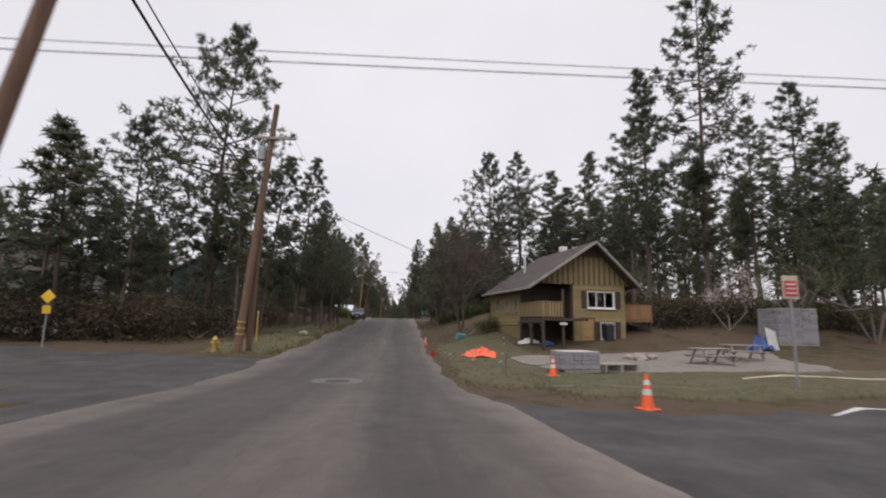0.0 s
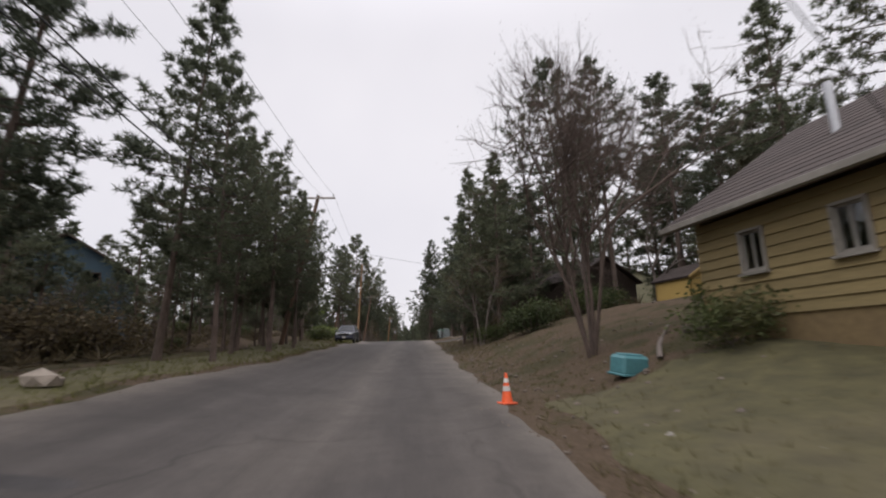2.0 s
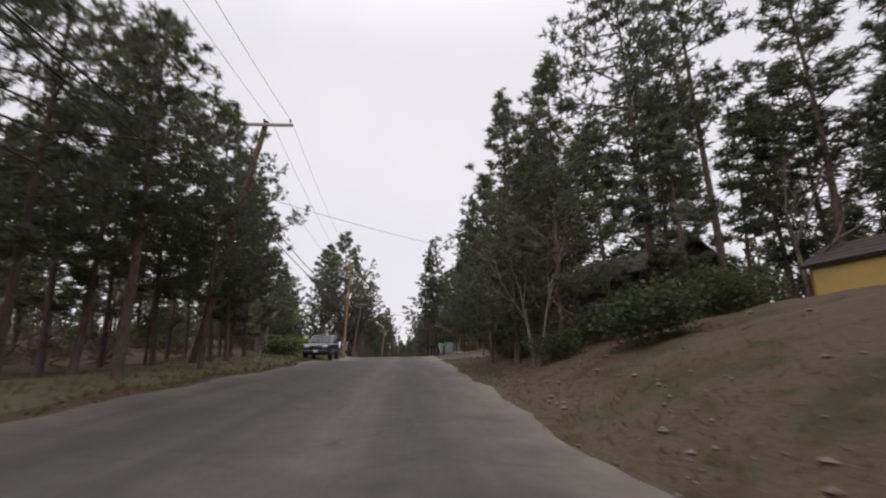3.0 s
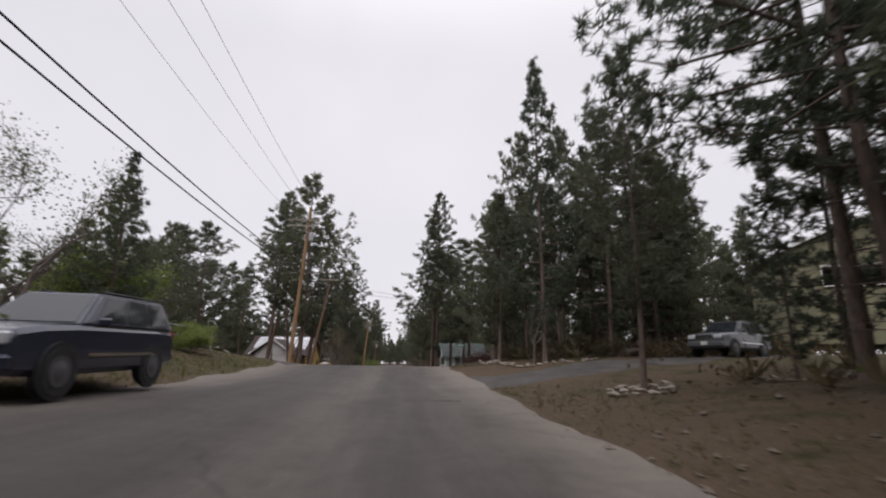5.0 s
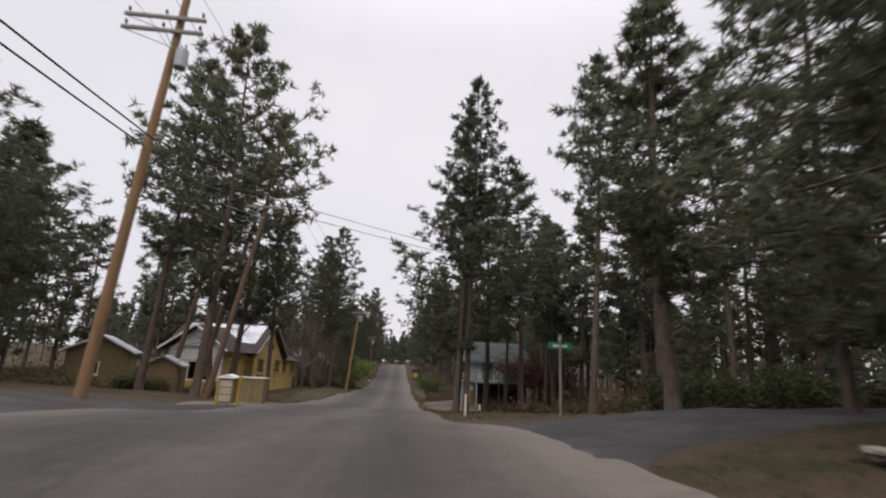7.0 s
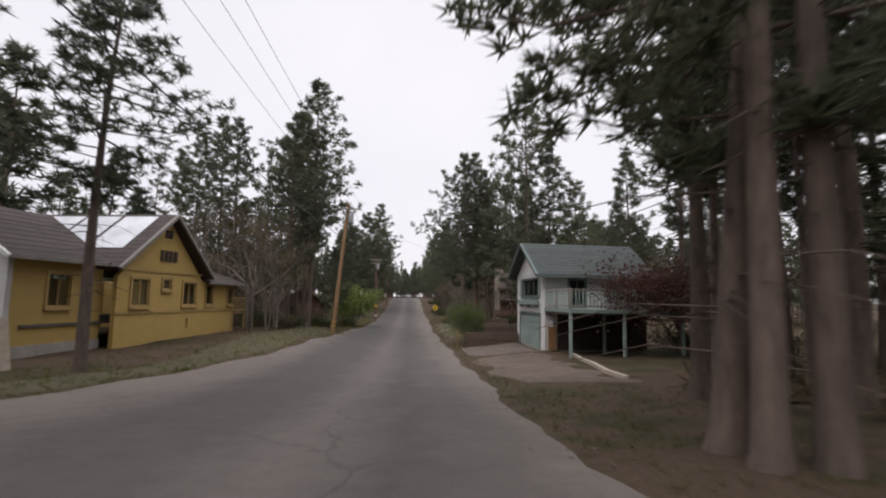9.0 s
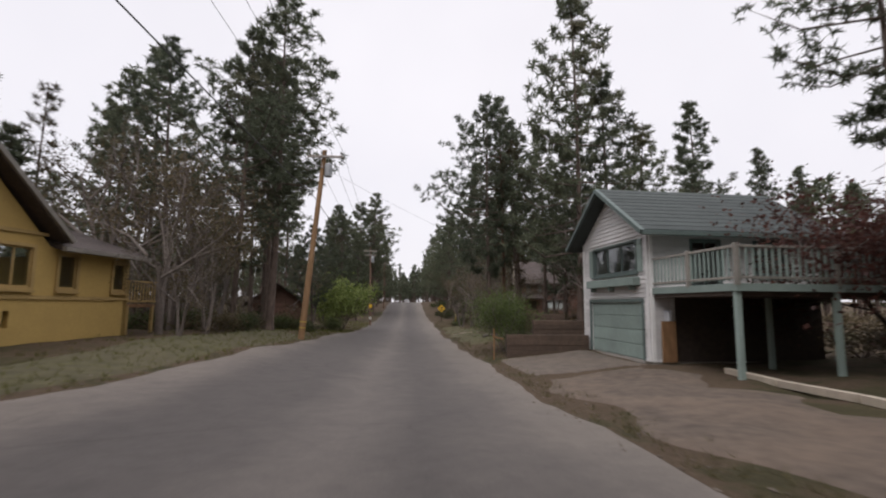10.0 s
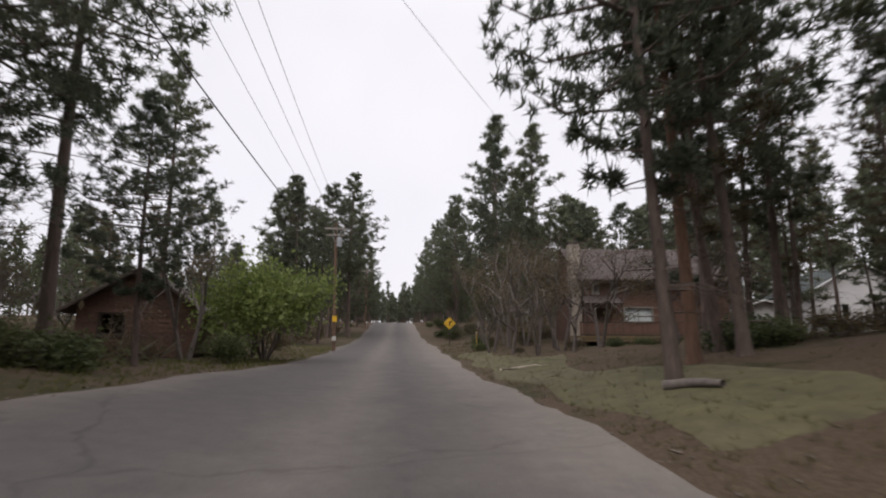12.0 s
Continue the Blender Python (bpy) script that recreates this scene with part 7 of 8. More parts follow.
def block_stack(x, y, rz, nx, ny, nz, bx, by, bz, label):
    """Concrete blocks stacked on a pallet under clear wrap."""
    ob = empty("block_pallet", pose(x, y, ground_at(x, y), 0, 0, rz), label, "pallet")
    for k in range(3):
        part("runner", box(nx * bx, 0.09, 0.1, nx * bx / 2, (ny * by - 0.09) * k / 2 + 0.045, 0.05), M_GREYWOOD, ob)
    for k in range(5):
        part("slat", box(0.12, ny * by, 0.025, (nx * bx - 0.12) * k / 4 + 0.06, ny * by / 2, 0.113), M_GREYWOOD, ob)
    me, rng = None, random.Random(3)
    for i in range(nx):
        for j in range(ny):
            for k in range(nz):
                m = pose((i + 0.5) * bx + rng.uniform(-0.008, 0.008), (j + 0.5) * by + rng.uniform(-0.008, 0.008), 0.127 + (k + 0.5) * bz, 0, 0, rng.uniform(-0.6, 0.6))
                if me is None:
                    me = part("block", box(bx - 0.012, by - 0.012, bz - 0.008, bevel=0.012), M_BLOCK, ob, "", m).data
                else:
                    again("block", me, ob, m)
    part("top_sheet", box(nx * bx * 0.98, ny * by * 0.98, 0.012, nx * bx / 2, ny * by / 2, 0.127 + nz * bz + 0.01), M_STRIPE, ob, "pale cover sheet")


block_stack(6.7, 18.9, 12, 4, 3, 4, 0.4, 0.4, 0.17, "low stack of grey concrete blocks on a pallet")
block_stack(24.0, 28.6, -8, 5, 5, 11, 0.48, 0.44, 0.2, "tall wrapped stack of grey blocks on a pallet")
lowp = empty("pallet", pose(8.7, 19.9, ground_at(8.7, 19.9), 0, 0, 12), "weathered pallet with a few timbers beside the blocks", "pallet")
for k in range(6):
    part("slat", box(1.8, 0.14, 0.03, 0.9, 0.1 + 0.19 * k, 0.3), M_GREYWOOD, lowp)
for k in range(3):
    part("runner", box(0.1, 1.15, 0.28, 0.1 + 0.8 * k, 0.55, 0.14), M_GREYWOOD, lowp)


def picnic_table(x, y, rz):
    ob = empty("picnic_table", pose(x, y, ground_at(x, y), 0, 0, rz), "weathered wooden picnic table with attached benches", "table")
    for k in range(4):
        part("top_plank", box(1.9, 0.17, 0.04, 0, -0.27 + 0.18 * k, 0.75, bevel=0.005), M_GREYWOOD, ob)
    for s in (-1, 1):
        for k in range(2):
            part("bench_plank", box(1.9, 0.13, 0.04, 0, s * (0.62 + 0.14 * k), 0.45, bevel=0.005), M_GREYWOOD, ob)
    for x0 in (-0.7, 0.7):
        beam("bearer", ob, (x0, -0.78, 0.39), (x0, 0.78, 0.39), 0.09, M_GREYWOOD)
        for s in (-1, 1):
            beam("leg", ob, (x0 + 0.06, s * 0.62, 0), (x0 + 0.06, s * 0.22, 0.72), 0.08, M_GREYWOOD)


picnic_table(14.8, 21.9, 10)
picnic_table(17.4, 23.3, -6)
board = solid("board", box(1.1, 0.05, 1.3, 0, 0, 0.66, bevel=0.006), M_STRIPE, "white board leaning on the block stack", "board", m=pose(22.6, 27.4, ground_at(22.6, 27.4), -14, 12, 24))
crumpled("tarpaulin", 21.9, 27.6, 1.6, 1.2, 0.8, M_BLUE, "blue and grey tarpaulin over a small heap", "tarpaulin", 9, 18)


def rubble(name, x, y, n, spread, size, seed, label, material=None):
    """A loose heap of rocks, one object each."""
    rng = np.random.default_rng(seed)
    ob = empty(name, pose(x, y, ground_at(x, y)), label, "rocks")
    for k in range(n):
        a, r = rng.uniform(0, 6.28), spread * math.sqrt(rng.random())
        lx, ly = r * math.cos(a), r * math.sin(a)
        bm = bmesh.new()
        bmesh.ops.create_icosphere(bm, subdivisions=1, radius=1)
        s = size * rng.uniform(0.5, 1.2)
        for q in bm.verts:
            q.co = Vector((q.co.x * s * 1.2, q.co.y * s, q.co.z * s * 0.7)) * float(rng.uniform(0.8, 1.15))
        part("rock", bm, material or M_STONE, ob, "", pose(lx, ly, ground_at(x + lx, y + ly) - ground_at(x, y) + s * 0.45 + (spread - r) * 0.3 * rng.random(), 0, 0, rng.uniform(0, 360)))
    return ob


rubble("rock_pile", 12.6, 24.2, 12, 0.7, 0.28, 2, "small heap of pale rocks on the lot")
rubble("rock_pile", -7.0, 36.8, 4, 0.35, 0.26, 4, "grey rocks on the grass verge")


def hydrant(x, y):
    ob = empty("fire_hydrant", pose(x, y, ground_at(x, y)), "yellow fire hydrant on the grass verge", "hydrant")
    part("barrel", lathe([(0.17, 0), (0.17, 0.05), (0.11, 0.06), (0.11, 0.55), (0.15, 0.56), (0.15, 0.6), (0.12, 0.66), (0.06, 0.74), (0.03, 0.75), (0.03, 0.8)], 14), M_BAND, ob)
    for d in ((0.2, 0, 0), (-0.2, 0, 0), (0, -0.22, 0)):
        part("outlet", rod((0, 0, 0.43), (d[0], d[1], 0.43), 0.065, None, 10), M_BAND, ob)


hydrant(-8.9, 25.2)


def marker_post(x, y, h, material, label, w=0.08):
    ob = empty("marker_post", pose(x, y, ground_at(x, y) - 0.05), label, "marker post")
    part("post", box(w, w * 0.6, h, 0, 0, h / 2, bevel=0.006), material, ob)
    part("reflector", box(w * 0.8, 0.01, 0.1, 0, -w * 0.3 - 0.005, h - 0.12), M_STRIPE, ob)


marker_post(-8.4, 30.5, 1.9, M_BAND, "thin yellow marker post in the grass")
marker_post(3.5, 113.0, 0.95, M_STRIPE, "white marker post at the street corner", 0.1)
marker_post(5.5, 185.0, 1.3, M_BAND, "thin yellow marker post beside brush")
marker_post(-7.3, 97.2, 0.7, M_BROWN, "short dark post at the street corner")


def plate_sign(x, y, post_h, make, label, category="sign", post_m=None):
    ob = empty("street_sign", pose(x, y, ground_at(x, y) - 0.05), label, category)
    part("post", box(0.06, 0.05, post_h, 0, 0, post_h / 2), post_m or M_METAL, ob)
    make(ob)
    return ob


def red_plate(ob):
    part("frame", box(0.56, 0.02, 0.74, 0, -0.04, 3.2, bevel=0.01), M_PALEWOOD, ob, "pale worn border")
    part("plate", box(0.44, 0.02, 0.5, 0, -0.054, 3.16, bevel=0.006), M_SIGNRED, ob, "faded red panel")
    for k in range(3):
        part("bar", box(0.32, 0.01, 0.045, 0, -0.067, 3.3 - 0.14 * k), M_STRIPE, ob, "pale bar")


def yellow_plates(ob):
    part("plate", box(0.5, 0.02, 0.5, bevel=0.006), M_SIGNYELLOW, ob, "yellow diamond plate", pose(0, -0.05, 2.5, 0, 45, 0))
    part("plate", box(0.4, 0.02, 0.4, 0, -0.05, 1.85, bevel=0.006), M_SIGNYELLOW, ob, "small square yellow plate")


def green_blades(ob):
    for z, a, w in ((2.1, 0, 0.75), (2.32, 80, 0.75)):
        b = part("blade", box(w, 0.02, 0.2, bevel=0.004), M_SIGNGREEN, ob, "green blade", pose(0, 0, z, 0, 0, a))
        part("bar", box(w * 0.6, 0.024, 0.08), M_STRIPE, b, "pale bar")


def diamond(ob):
    p = part("plate", box(0.72, 0.02, 0.72, bevel=0.006), M_SIGNYELLOW, ob, "yellow diamond warning plate", pose(0, -0.05, 1.95, 0, 45, 0))
    part("symbol", box(0.1, 0.01, 0.34, 0, -0.066, 1.92), M_BLACK, ob, "black symbol")
    part("symbol", box(0.26, 0.01, 0.09, 0.08, -0.066, 2.08), M_BLACK, ob, "black symbol")


plate_sign(12.4, 14.2, 3.55, red_plate, "faded red notice sign on a thin metal post")
plate_sign(-17.4, 26.0, 2.9, yellow_plates, "two yellow warning plates on a thin post")
plate_sign(5.45, 106.5, 2.45, green_blades, "green two-bladed street sign on a metal post")
plate_sign(4.25, 191.0, 2.2, diamond, "yellow diamond warning sign on a dark post", "sign", M_BROWN)

bin_ = empty("rubbish_bin", pose(13.7, 30.15, ground_at(13.7, 30.15), 0, 0, 7.5), "black wheeled rubbish bin beside the door", "bin")
part("body", prism([(-0.24, 0), (0.24, 0), (0.29, 0.95), (-0.29, 0.95)], 0.5), M_BLACK, bin_)
part("lid", box(0.62, 0.58, 0.06, 0, 0.25, 0.98, bevel=0.02), M_BLACK, bin_)
for sx in (-0.2, 0.2):
    part("wheel", rod((sx - 0.03, 0.5, 0.1), (sx + 0.03, 0.5, 0.1), 0.1), M_BLACK, bin_)
plate = solid("notice_board", box(0.5, 0.02, 0.14, bevel=0.003), M_STRIPE, "small pale notice board hung on the balcony post", "sign", m=pose(9.95, 28.3, 1.62, 0, 0, 7.5))


def log(x0, y0, x1, y1, r, label, material=None, lift=0.0):
    v, f = [], []
    n = 6
    pts = []
    for k in range(n):
        t = k / (n - 1)
        x, y = x0 + (x1 - x0) * t, y0 + (y1 - y0) * t + 0.12 * math.sin(5 * t + x0)
        pts.append((x, y, ground_at(x, y) + r * 0.8 + lift * t))
    tube(v, f, pts, [r * (1 - 0.4 * k / n) for k in range(n)], 8)
    tagged(new("log", mesh_from("log", v, f, [material or M_TWIG], smooth=True)), label, "log")


log(7.2, 38.6, 9.8, 37.6, 0.11, "fallen grey log on the grassy bank")
log(5.6, 37.0, 6.6, 38.4, 0.06, "broken branch lying on the bank", None, 0.4)
log(4.85, 160.0, 5.35, 159.0, 0.11, "old fallen log among dry brush")
log(3.8, 169.3, 5.2, 168.1, 0.06, "pale timber lying in the grass", M_PALEWOOD)
log(6.4, 14.6, 9.4, 14.0, 0.035, "thin branch lying on the lawn")
log(12.6, 16.9, 20.0, 16.2, 0.05, "thin pole lying on the lawn", M_PALEWOOD)
log(4.6, 14.2, 5.6, 13.5, 0.04, "short stick lying on the verge")


# ---- vehicles ----
def car_paint(name, col):
    m, nt, b = nodes_of(name)
    n = noise_fac(nt, 3.0, 4, 0.6)
    c = ramp(nt, n, [(0.3, tuple(x * 0.85 for x in col)), (0.7, tuple(min(1, x * 1.1) for x in col))])
    nt.links.new(c, b.inputs["Base Color"])
    b.inputs["Metallic"].default_value, b.inputs["Roughness"].default_value = 0.35, 0.32
    b.inputs["Coat Weight"].default_value = 0.6
    return m


M_TINT = plain("tinted_car_glass", (0.02, 0.023, 0.027), 0.06, vary=0.05, bumpy=0)
M_TYRE = plain("black_tyre_rubber", (0.025, 0.025, 0.026), 0.9, vary=0.2)
M_CHROME = plain("bright_chrome", (0.7, 0.7, 0.72), 0.15, metal=1.0, vary=0.04, bumpy=0)
M_LENS = plain("clear_headlight_lens", (0.62, 0.64, 0.66), 0.12, metal=0.3, vary=0.05, bumpy=0)
M_RIM = plain("dull_alloy_rim", (0.13, 0.13, 0.135), 0.45, metal=0.6, vary=0.1, bumpy=0)
M_TAIL = plain("red_tail_lens", (0.35, 0.02, 0.02), 0.2, vary=0.05, bumpy=0)


def suv(m, paint, label):
    """A boxy four-wheel-drive car, its nose at y = 0 and its tail at y = 4.75."""
    ob = empty("parked_car", m, label, "car")
    st = [(0.0, 0.46, 0.86, 0.74), (0.1, 0.34, 0.99, 0.86), (0.6, 0.3, 1.06, 0.91), (1.35, 0.3, 1.1, 0.93), (2.6, 0.3, 1.1, 0.935), (4.0, 0.3, 1.11, 0.93), (4.62, 0.36, 1.08, 0.89), (4.75, 0.5, 1.0, 0.82)]
    bm = bmesh.new()
    rings = []
    for y, z0, z1, w in st:
        zm = z0 + (z1 - z0) * 0.5
        prof = [(-w * 0.9, z0), (-w, z0 + 0.1), (-w * 1.005, zm), (-w * 0.985, z1 - 0.08), (-w * 0.9, z1), (0, z1 + 0.035), (w * 0.9, z1), (w * 0.985, z1 - 0.08), (w * 1.005, zm), (w, z0 + 0.1), (w * 0.9, z0)]
        rings.append([bm.verts.new((x, y, z)) for x, z in prof])
    for a, b in zip(rings, rings[1:]):
        for k in range(len(a)):
            bm.faces.new((a[k], b[k], b[(k + 1) % len(a)], a[(k + 1) % len(a)]))
    bm.faces.new(rings[0])
    bm.faces.new(rings[-1][::-1])
    bmesh.ops.recalc_face_normals(bm, faces=bm.faces)
    part("body", bm, paint, ob)
    # cabin
    B = [(-0.87, 1.38, 1.1), (0.87, 1.38, 1.1), (0.88, 4.64, 1.1), (-0.88, 4.64, 1.1)]
    T = [(-0.66, 2.12, 1.70), (0.66, 2.12, 1.70), (0.67, 4.36, 1.72), (-0.67, 4.36, 1.72)]
    cb = bmesh.new()
    vb, vt = [cb.verts.new(p) for p in B], [cb.verts.new(p) for p in T]
    cb.faces.new(vt)
    cb.faces.new(vb[::-1])
    for k in range(4):
        cb.faces.new((vb[k], vb[(k + 1) % 4], vt[(k + 1) % 4], vt[k]))
    bmesh.ops.bevel(cb, geom=cb.edges[:], offset=0.045, segments=2, affect="EDGES")
    part("cabin", cb, paint, ob)

    def pane(name, a, b, c, d, u0, u1, v0, v1):
        a, b, c, d = map(Vector, (a, b, c, d))
        at = lambda u, w: a.lerp(b, u).lerp(d.lerp(c, u), w)
        q = [at(u0, v0), at(u1, v0), at(u1, v1), at(u0, v1)]
        n = (q[1] - q[0]).cross(q[3] - q[0]).normalized()
        pm = bmesh.new()
        out = [pm.verts.new(p + n * 0.012) for p in q]
        inn = [pm.verts.new(p - n * 0.01) for p in q]
        pm.faces.new(out)
        for k in range(4):
            pm.faces.new((inn[k], inn[(k + 1) % 4], out[(k + 1) % 4], out[k]))
        part(name, pm, M_TINT, ob, "dark tinted glass")

    pane("windscreen", B[0], B[1], T[1], T[0], 0.07, 0.93, 0.08, 0.93)
    pane("rear_window", B[2], B[3], T[3], T[2], 0.1, 0.9, 0.15, 0.9)
    for u0, u1 in ((0.1, 0.38), (0.41, 0.66), (0.69, 0.93)):
        pane("side_window", B[1], B[2], T[2], T[1], u0, u1, 0.12, 0.88)
        pane("side_window", B[3], B[0], T[0], T[3], 1 - u1, 1 - u0, 0.12, 0.88)
    for s in (-1, 1):
        part("belt_trim", box(0.02, 2.9, 0.03, s * 0.925, 3.05, 1.09), M_CHROME, ob, "bright chrome strip")
        part("door_trim", box(0.02, 2.1, 0.05, s * 0.948, 2.6, 0.62), M_CHROME, ob, "bright door strip")
        part("mirror", box(0.2, 0.1, 0.15, s * 1.02, 1.75, 1.17, bevel=0.03), paint, ob)
        part("headlight", box(0.34, 0.14, 0.19, s * 0.62, 0.04, 0.86, bevel=0.03), M_LENS, ob, "clear headlight")
        part("tail_light", box(0.14, 0.1, 0.32, s * 0.78, 4.68, 0.93, bevel=0.02), M_TAIL, ob, "red tail light")
        part("roof_rail", rod((s * 0.56, 2.35, 1.745), (s * 0.56, 4.2, 1.765), 0.02, None, 6), M_BLACK, ob)
        for y in (0.92, 3.72):
            part("wheel_arch", rod((s * 0.86, y, 0.38), (s * 0.942, y, 0.38), 0.45, None, 20), M_BLACK, ob)
            wh = part("wheel", rod((s * 0.74, y, 0.37), (s * 0.955, y, 0.37), 0.37, None, 20), M_TYRE, ob)
            part("rim", lathe([(0.24, 0), (0.24, 0.02), (0.17, 0.014), (0.07, 0.035), (0.0, 0.04)], 16), M_RIM, wh, "alloy rim", aligned((s * 0.95, y, 0.37), (s * 1.2, y, 0.37)))
    g = part("grille", box(0.8, 0.06, 0.22, 0, 0.02, 0.84, bevel=0.01), M_CHROME, ob, "chrome grille")
    for k in range(7):
        part("slot", box(0.07, 0.02, 0.17, -0.33 + 0.11 * k, -0.02, 0.84), M_BLACK, g)
    part("bumper", box(1.72, 0.16, 0.24, 0, 0.03, 0.52, bevel=0.05), paint, ob)
    part("bumper", box(1.72, 0.14, 0.24, 0, 4.73, 0.55, bevel=0.05), paint, ob)
    part("plate", box(0.32, 0.02, 0.16, 0, -0.06, 0.56), M_STRIPE, ob, "blank pale plate")
    return ob


suv(pose(-6.0, 73.9, ground_at(-6.0, 76.2) + 0.03, 1.8, 0.5, -1), car_paint("dark_blue_car_paint", (0.03, 0.033, 0.055)), "dark blue four-wheel-drive car parked on the verge")
suv(pose(14.7, 88.5, ground_at(16.8, 89.6) + 0.03, 0, 0, -62), car_paint("silver_car_paint", (0.10, 0.104, 0.112)), "silver four-wheel-drive car parked on the driveway")

# ---- by the driveway ----
def stone_row(name, points, label, size, seed):
    """Dry-laid stones along a bent line, one object each, two courses in places."""
    rng = np.random.default_rng(seed)
    ob = empty(name, pose(points[0][0], points[0][1], 0), label, "wall")
    for (ax, ay), (bx, by) in zip(points, points[1:]):
        n = max(1, int(math.hypot(bx - ax, by - ay) / (size * 1.25)))
        for k in range(n):
            t = (k + 0.5) / n
            x, y = ax + (bx - ax) * t, ay + (by - ay) * t
            for course in range(1 if rng.random() < 0.45 else 2):
                bm = bmesh.new()
                bmesh.ops.create_icosphere(bm, subdivisions=1, radius=1)
                s = size * rng.uniform(0.6, 0.95)
                for q in bm.verts:
                    q.co = Vector((q.co.x * s * 0.95, q.co.y * s * 0.6, q.co.z * s * 0.3)) * float(rng.uniform(0.85, 1.15))
                part("stone", bm, M_STONE, ob, "", pose(x - points[0][0] + rng.uniform(-0.05, 0.05), y - points[0][1], ground_at(x, y) + 0.07 + course * size * 0.34, 0, rng.uniform(-8, 8), math.degrees(math.atan2(by - ay, bx - ax)) + rng.uniform(-15, 15)))
    return ob


stone_row("garden_wall", [(5.3, 96.6), (5.4, 94.6), (5.8, 92.6), (5.8, 90.8), (5.7, 89.3), (6.4, 88.4), (7.4, 88.1), (8.2, 88.2)], "low curved wall of pale fieldstones round a bed", 0.21, 4)
stone_row("garden_wall", [(8.5, 88.3), (9.5, 88.8)], "short row of fieldstones beside the driveway", 0.2, 6)
stone_row("stone_ring", [(6.1 + 0.75 * math.cos(a), 78.2 + 0.75 * math.sin(a)) for a in np.linspace(0, 6.28, 9)], "ring of pale rocks round a pine trunk", 0.22, 5)
stone_row("stone_row", [(9.9, 78.9), (10.7, 78.3), (11.7, 78.3), (12.6, 79.0)], "row of rocks round a young spruce", 0.22, 7)


def rail_fence(points, h, label):
    ob = empty("fence", pose(points[0][0], points[0][1], 0), label, "fence")
    tops = [Vector((x - points[0][0], y - points[0][1], ground_at(x, y))) for x, y in points]
    for p in tops:
        part("post", rod(p - Vector((0, 0, 0.2)), p + Vector((0, 0, h)), 0.06, 0.05, 8), M_GREYWOOD, ob)
    for a, b in zip(tops, tops[1:]):
        for z in (h * 0.5, h * 0.9):
            part("rail", rod(a + Vector((0.06, 0, z)), b + Vector((0.06, 0, z)), 0.04, None, 7), M_GREYWOOD, ob)


rail_fence([(-12.2, 84.5), (-11.7, 87.5), (-11.2, 90.5), (-10.8, 93.2), (-10.4, 95.8)], 1.15, "weathered two-rail wooden fence on the grassy slope")

box_stand = empty("mailbox_stand", pose(-6.2, 112.6, ground_at(-6.2, 112.6)), "tan mailbox cabinet with pale lid and yellow posts", "mailbox")
part("cabinet", box(0.55, 0.5, 0.95, 0, 0, 0.62, bevel=0.02), M_TAN, box_stand)
part("lid", prism([(-0.36, 0), (0.36, 0), (0.36, 0.05), (0, 0.16), (-0.36, 0.05)], 0.66), M_WTRIM, box_stand, "pale pitched lid", pose(0, -0.33, 1.1))
for sx in (-0.42, 0.42):
    part("post", box(0.1, 0.1, 1.2, sx, 0.1, 0.6), M_BAND, box_stand, "yellow post")
for k in range(3):
    part("little_door", box(0.44, 0.02, 0.24, 0, -0.258, 0.34 + 0.28 * k, bevel=0.004), M_PALEWOOD, box_stand)
enclosure = empty("bin_enclosure", pose(-6.9, 118.2, ground_at(-6.9, 118.2)), "low tan plank enclosure with a pale top", "enclosure")
for k in range(7):
    part("plank", box(0.2, 0.03, 1.2, -0.65 + 0.215 * k, -0.4, 0.6, bevel=0.004), M_TAN, enclosure)
for sx in (-0.75, 0.75):
    part("side_panel", box(0.03, 0.8, 1.2, sx, 0, 0.6), M_TAN_DARK, enclosure)
part("top", box(1.6, 0.95, 0.05, 0, 0, 1.24, bevel=0.01), M_WTRIM, enclosure)

# ---- by the ochre and the white house ----
rng_b = random.Random(6)
for k in range(7):
    bx, by, bl = -9.6 + rng_b.uniform(-0.8, 0.8), 122.6 + 0.45 * k, rng_b.uniform(1.6, 3.4)
    solid("plank", box(bl, 0.16, 0.045, bevel=0.004), rng_b.choice((M_PALEWOOD, M_GREYWOOD)), "loose builder's plank lying on the dirt", "plank", "planks by the ochre house", m=pose(bx, by, ground_at(bx, by) + 0.06 + 0.02 * (k % 2), rng_b.uniform(-2, 2), 0, rng_b.uniform(-28, 8)))
rubble("rubble", -10.2, 125.2, 14, 1.3, 0.16, 11, "small heap of building rubble and stones", M_CONCRETE)
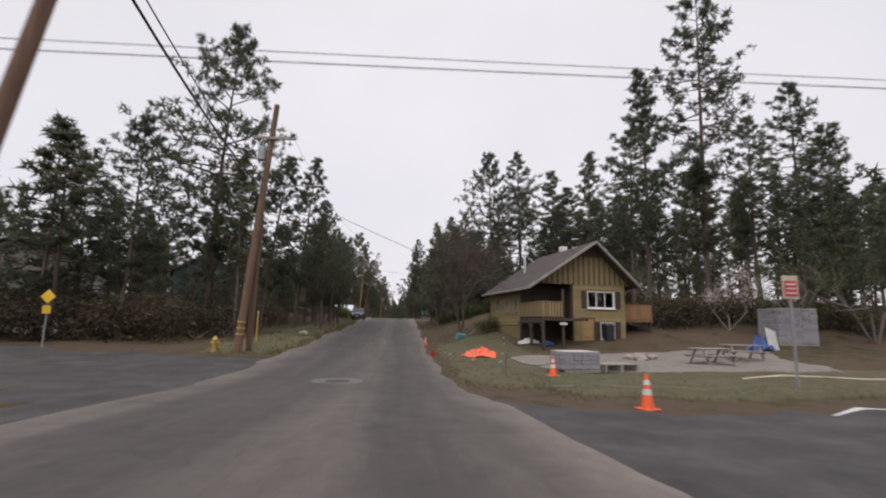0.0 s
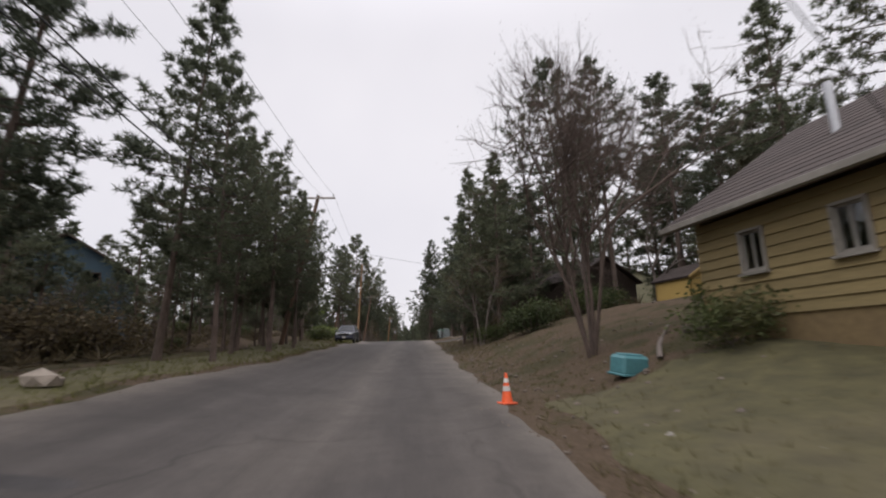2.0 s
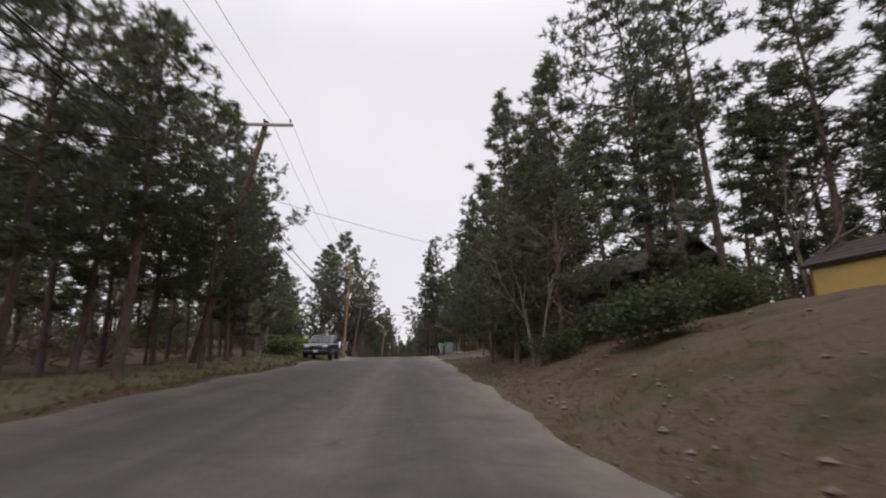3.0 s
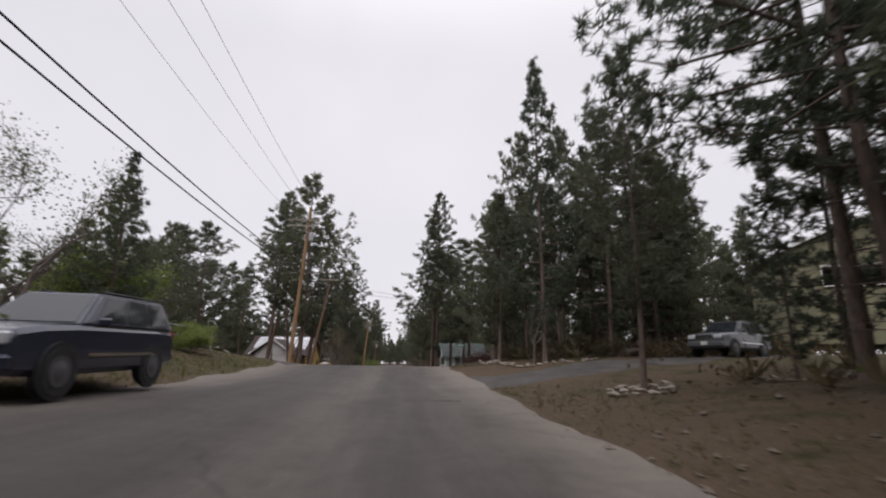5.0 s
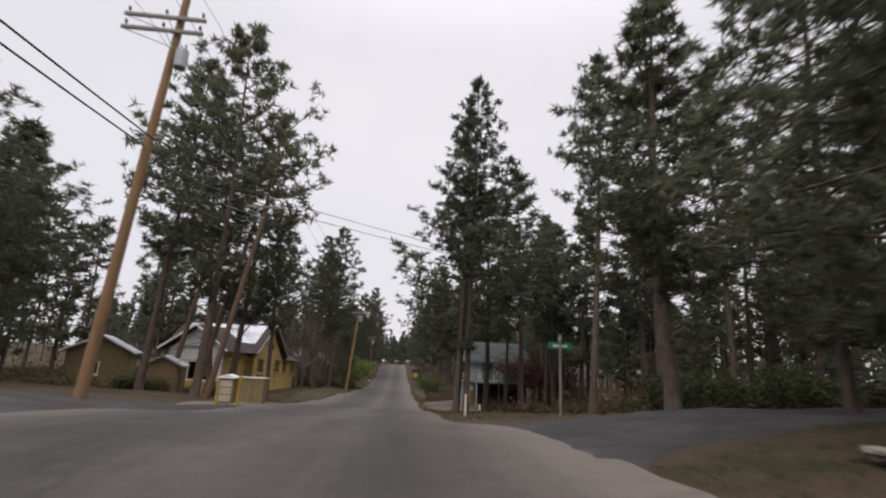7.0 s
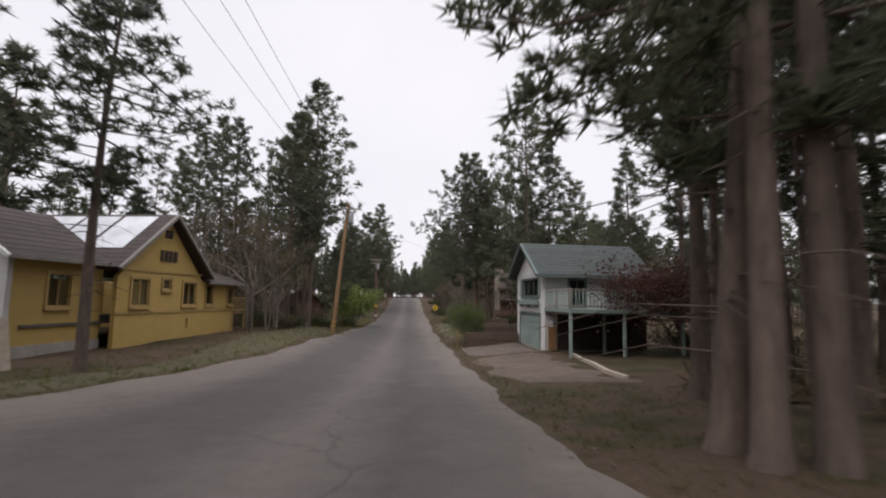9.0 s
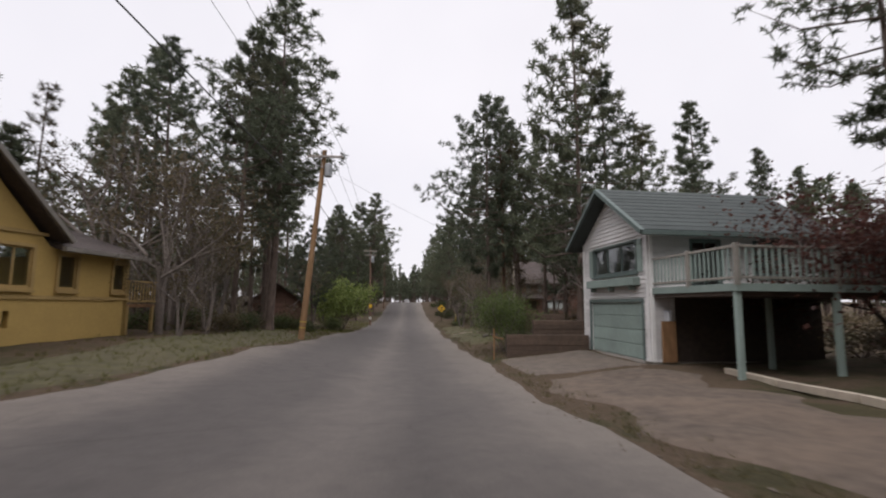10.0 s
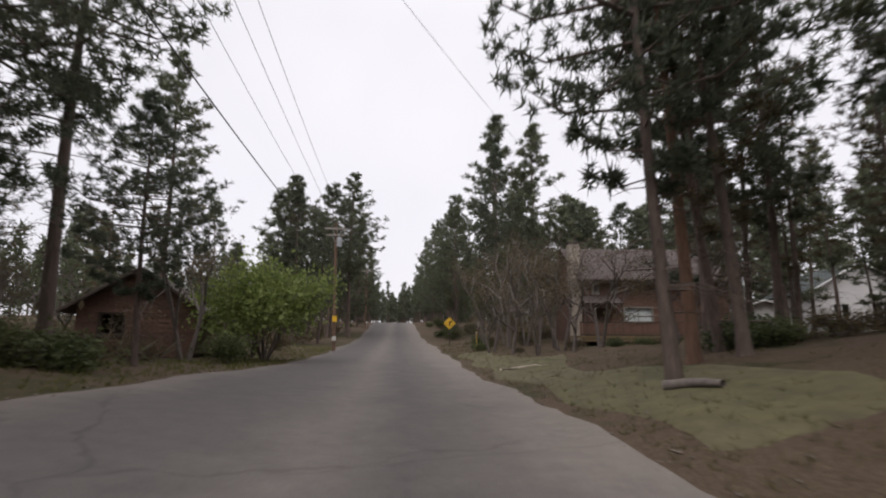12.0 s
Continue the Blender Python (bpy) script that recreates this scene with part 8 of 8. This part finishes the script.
solid("plywood_sheet", box(0.9, 0.03, 1.5, 0, 0, 0.75), M_PALEWOOD, "pale plywood sheet leaning near the gable", "board", m=pose(-11.2, 130.6, ground_at(-11.2, 130.6), -12, 0, 70))

edge = empty("timber_edging", pose(8.95, 141.7, 0), "long pale timber edging a dirt bed", "timber")
ex, ey = 7.3 - 8.95, 131.7 - 141.7
for k in range(4):
    a, b = Vector((ex * k / 4, ey * k / 4, 0)), Vector((ex * (k + 0.97) / 4, ey * (k + 0.97) / 4, 0))
    a.z, b.z = (ground_at(8.95 + p.x, 141.7 + p.y) + 0.07 for p in (a, b))
    beam("timber", edge, a, b, 0.16, M_PALEWOOD)


def sleeper_wall(x0, x1, y, top, label, name="retaining_wall"):
    ob = empty(name, pose(x0, y, 0), label, "wall")
    low = min(ground_at(x0, y), ground_at(x1, y)) - 0.1
    n = max(3, int((top - low) / 0.19))
    for k in range(n):
        z = low + (top - low) * (k + 0.5) / n
        cut = 0.5 + 0.25 * (k % 2)
        for a, b in ((0.0, cut), (cut, 1.0)):
            L = x1 - x0
            part("sleeper", box(L * (b - a) - 0.008, 0.2, (top - low) / n - 0.006, L * (a + b) / 2, 0.008 * (k % 3), z, bevel=0.008), M_RETAIN, ob)
    return ob


sleeper_wall(5.4, 7.75, 149.55, 0.72, "brown timber retaining wall beside the garage apron")
sleeper_wall(4.1, 7.7, 149.0, 0.12, "low brown timber retaining wall before the steps")
sleeper_wall(5.6, 7.6, 151.9, 0.95, "second brown timber retaining wall behind the first")
steps = empty("garden_steps", pose(4.6, 149.25, ground_at(5.0, 149.5) - 0.03), "narrow timber garden steps between the walls", "steps")
for k in range(5):
    part("step", box(0.58, 0.32, 0.17, 0.3, 0.16 + 0.3 * k, 0.085 + 0.175 * k, bevel=0.012), M_RETAIN, steps)
stake_ = empty("barrier_post", pose(3.5, 148.6, ground_at(3.5, 148.6)), "thin wooden post with a short crossbar", "post")
part("post", box(0.045, 0.045, 1.3, 0, 0, 0.64), M_DECK, stake_)
part("crossbar", box(0.45, 0.03, 0.06, 0.16, -0.04, 0.92, turn=Matrix.Rotation(radians(14), 4, "Y")), M_DECK, stake_)
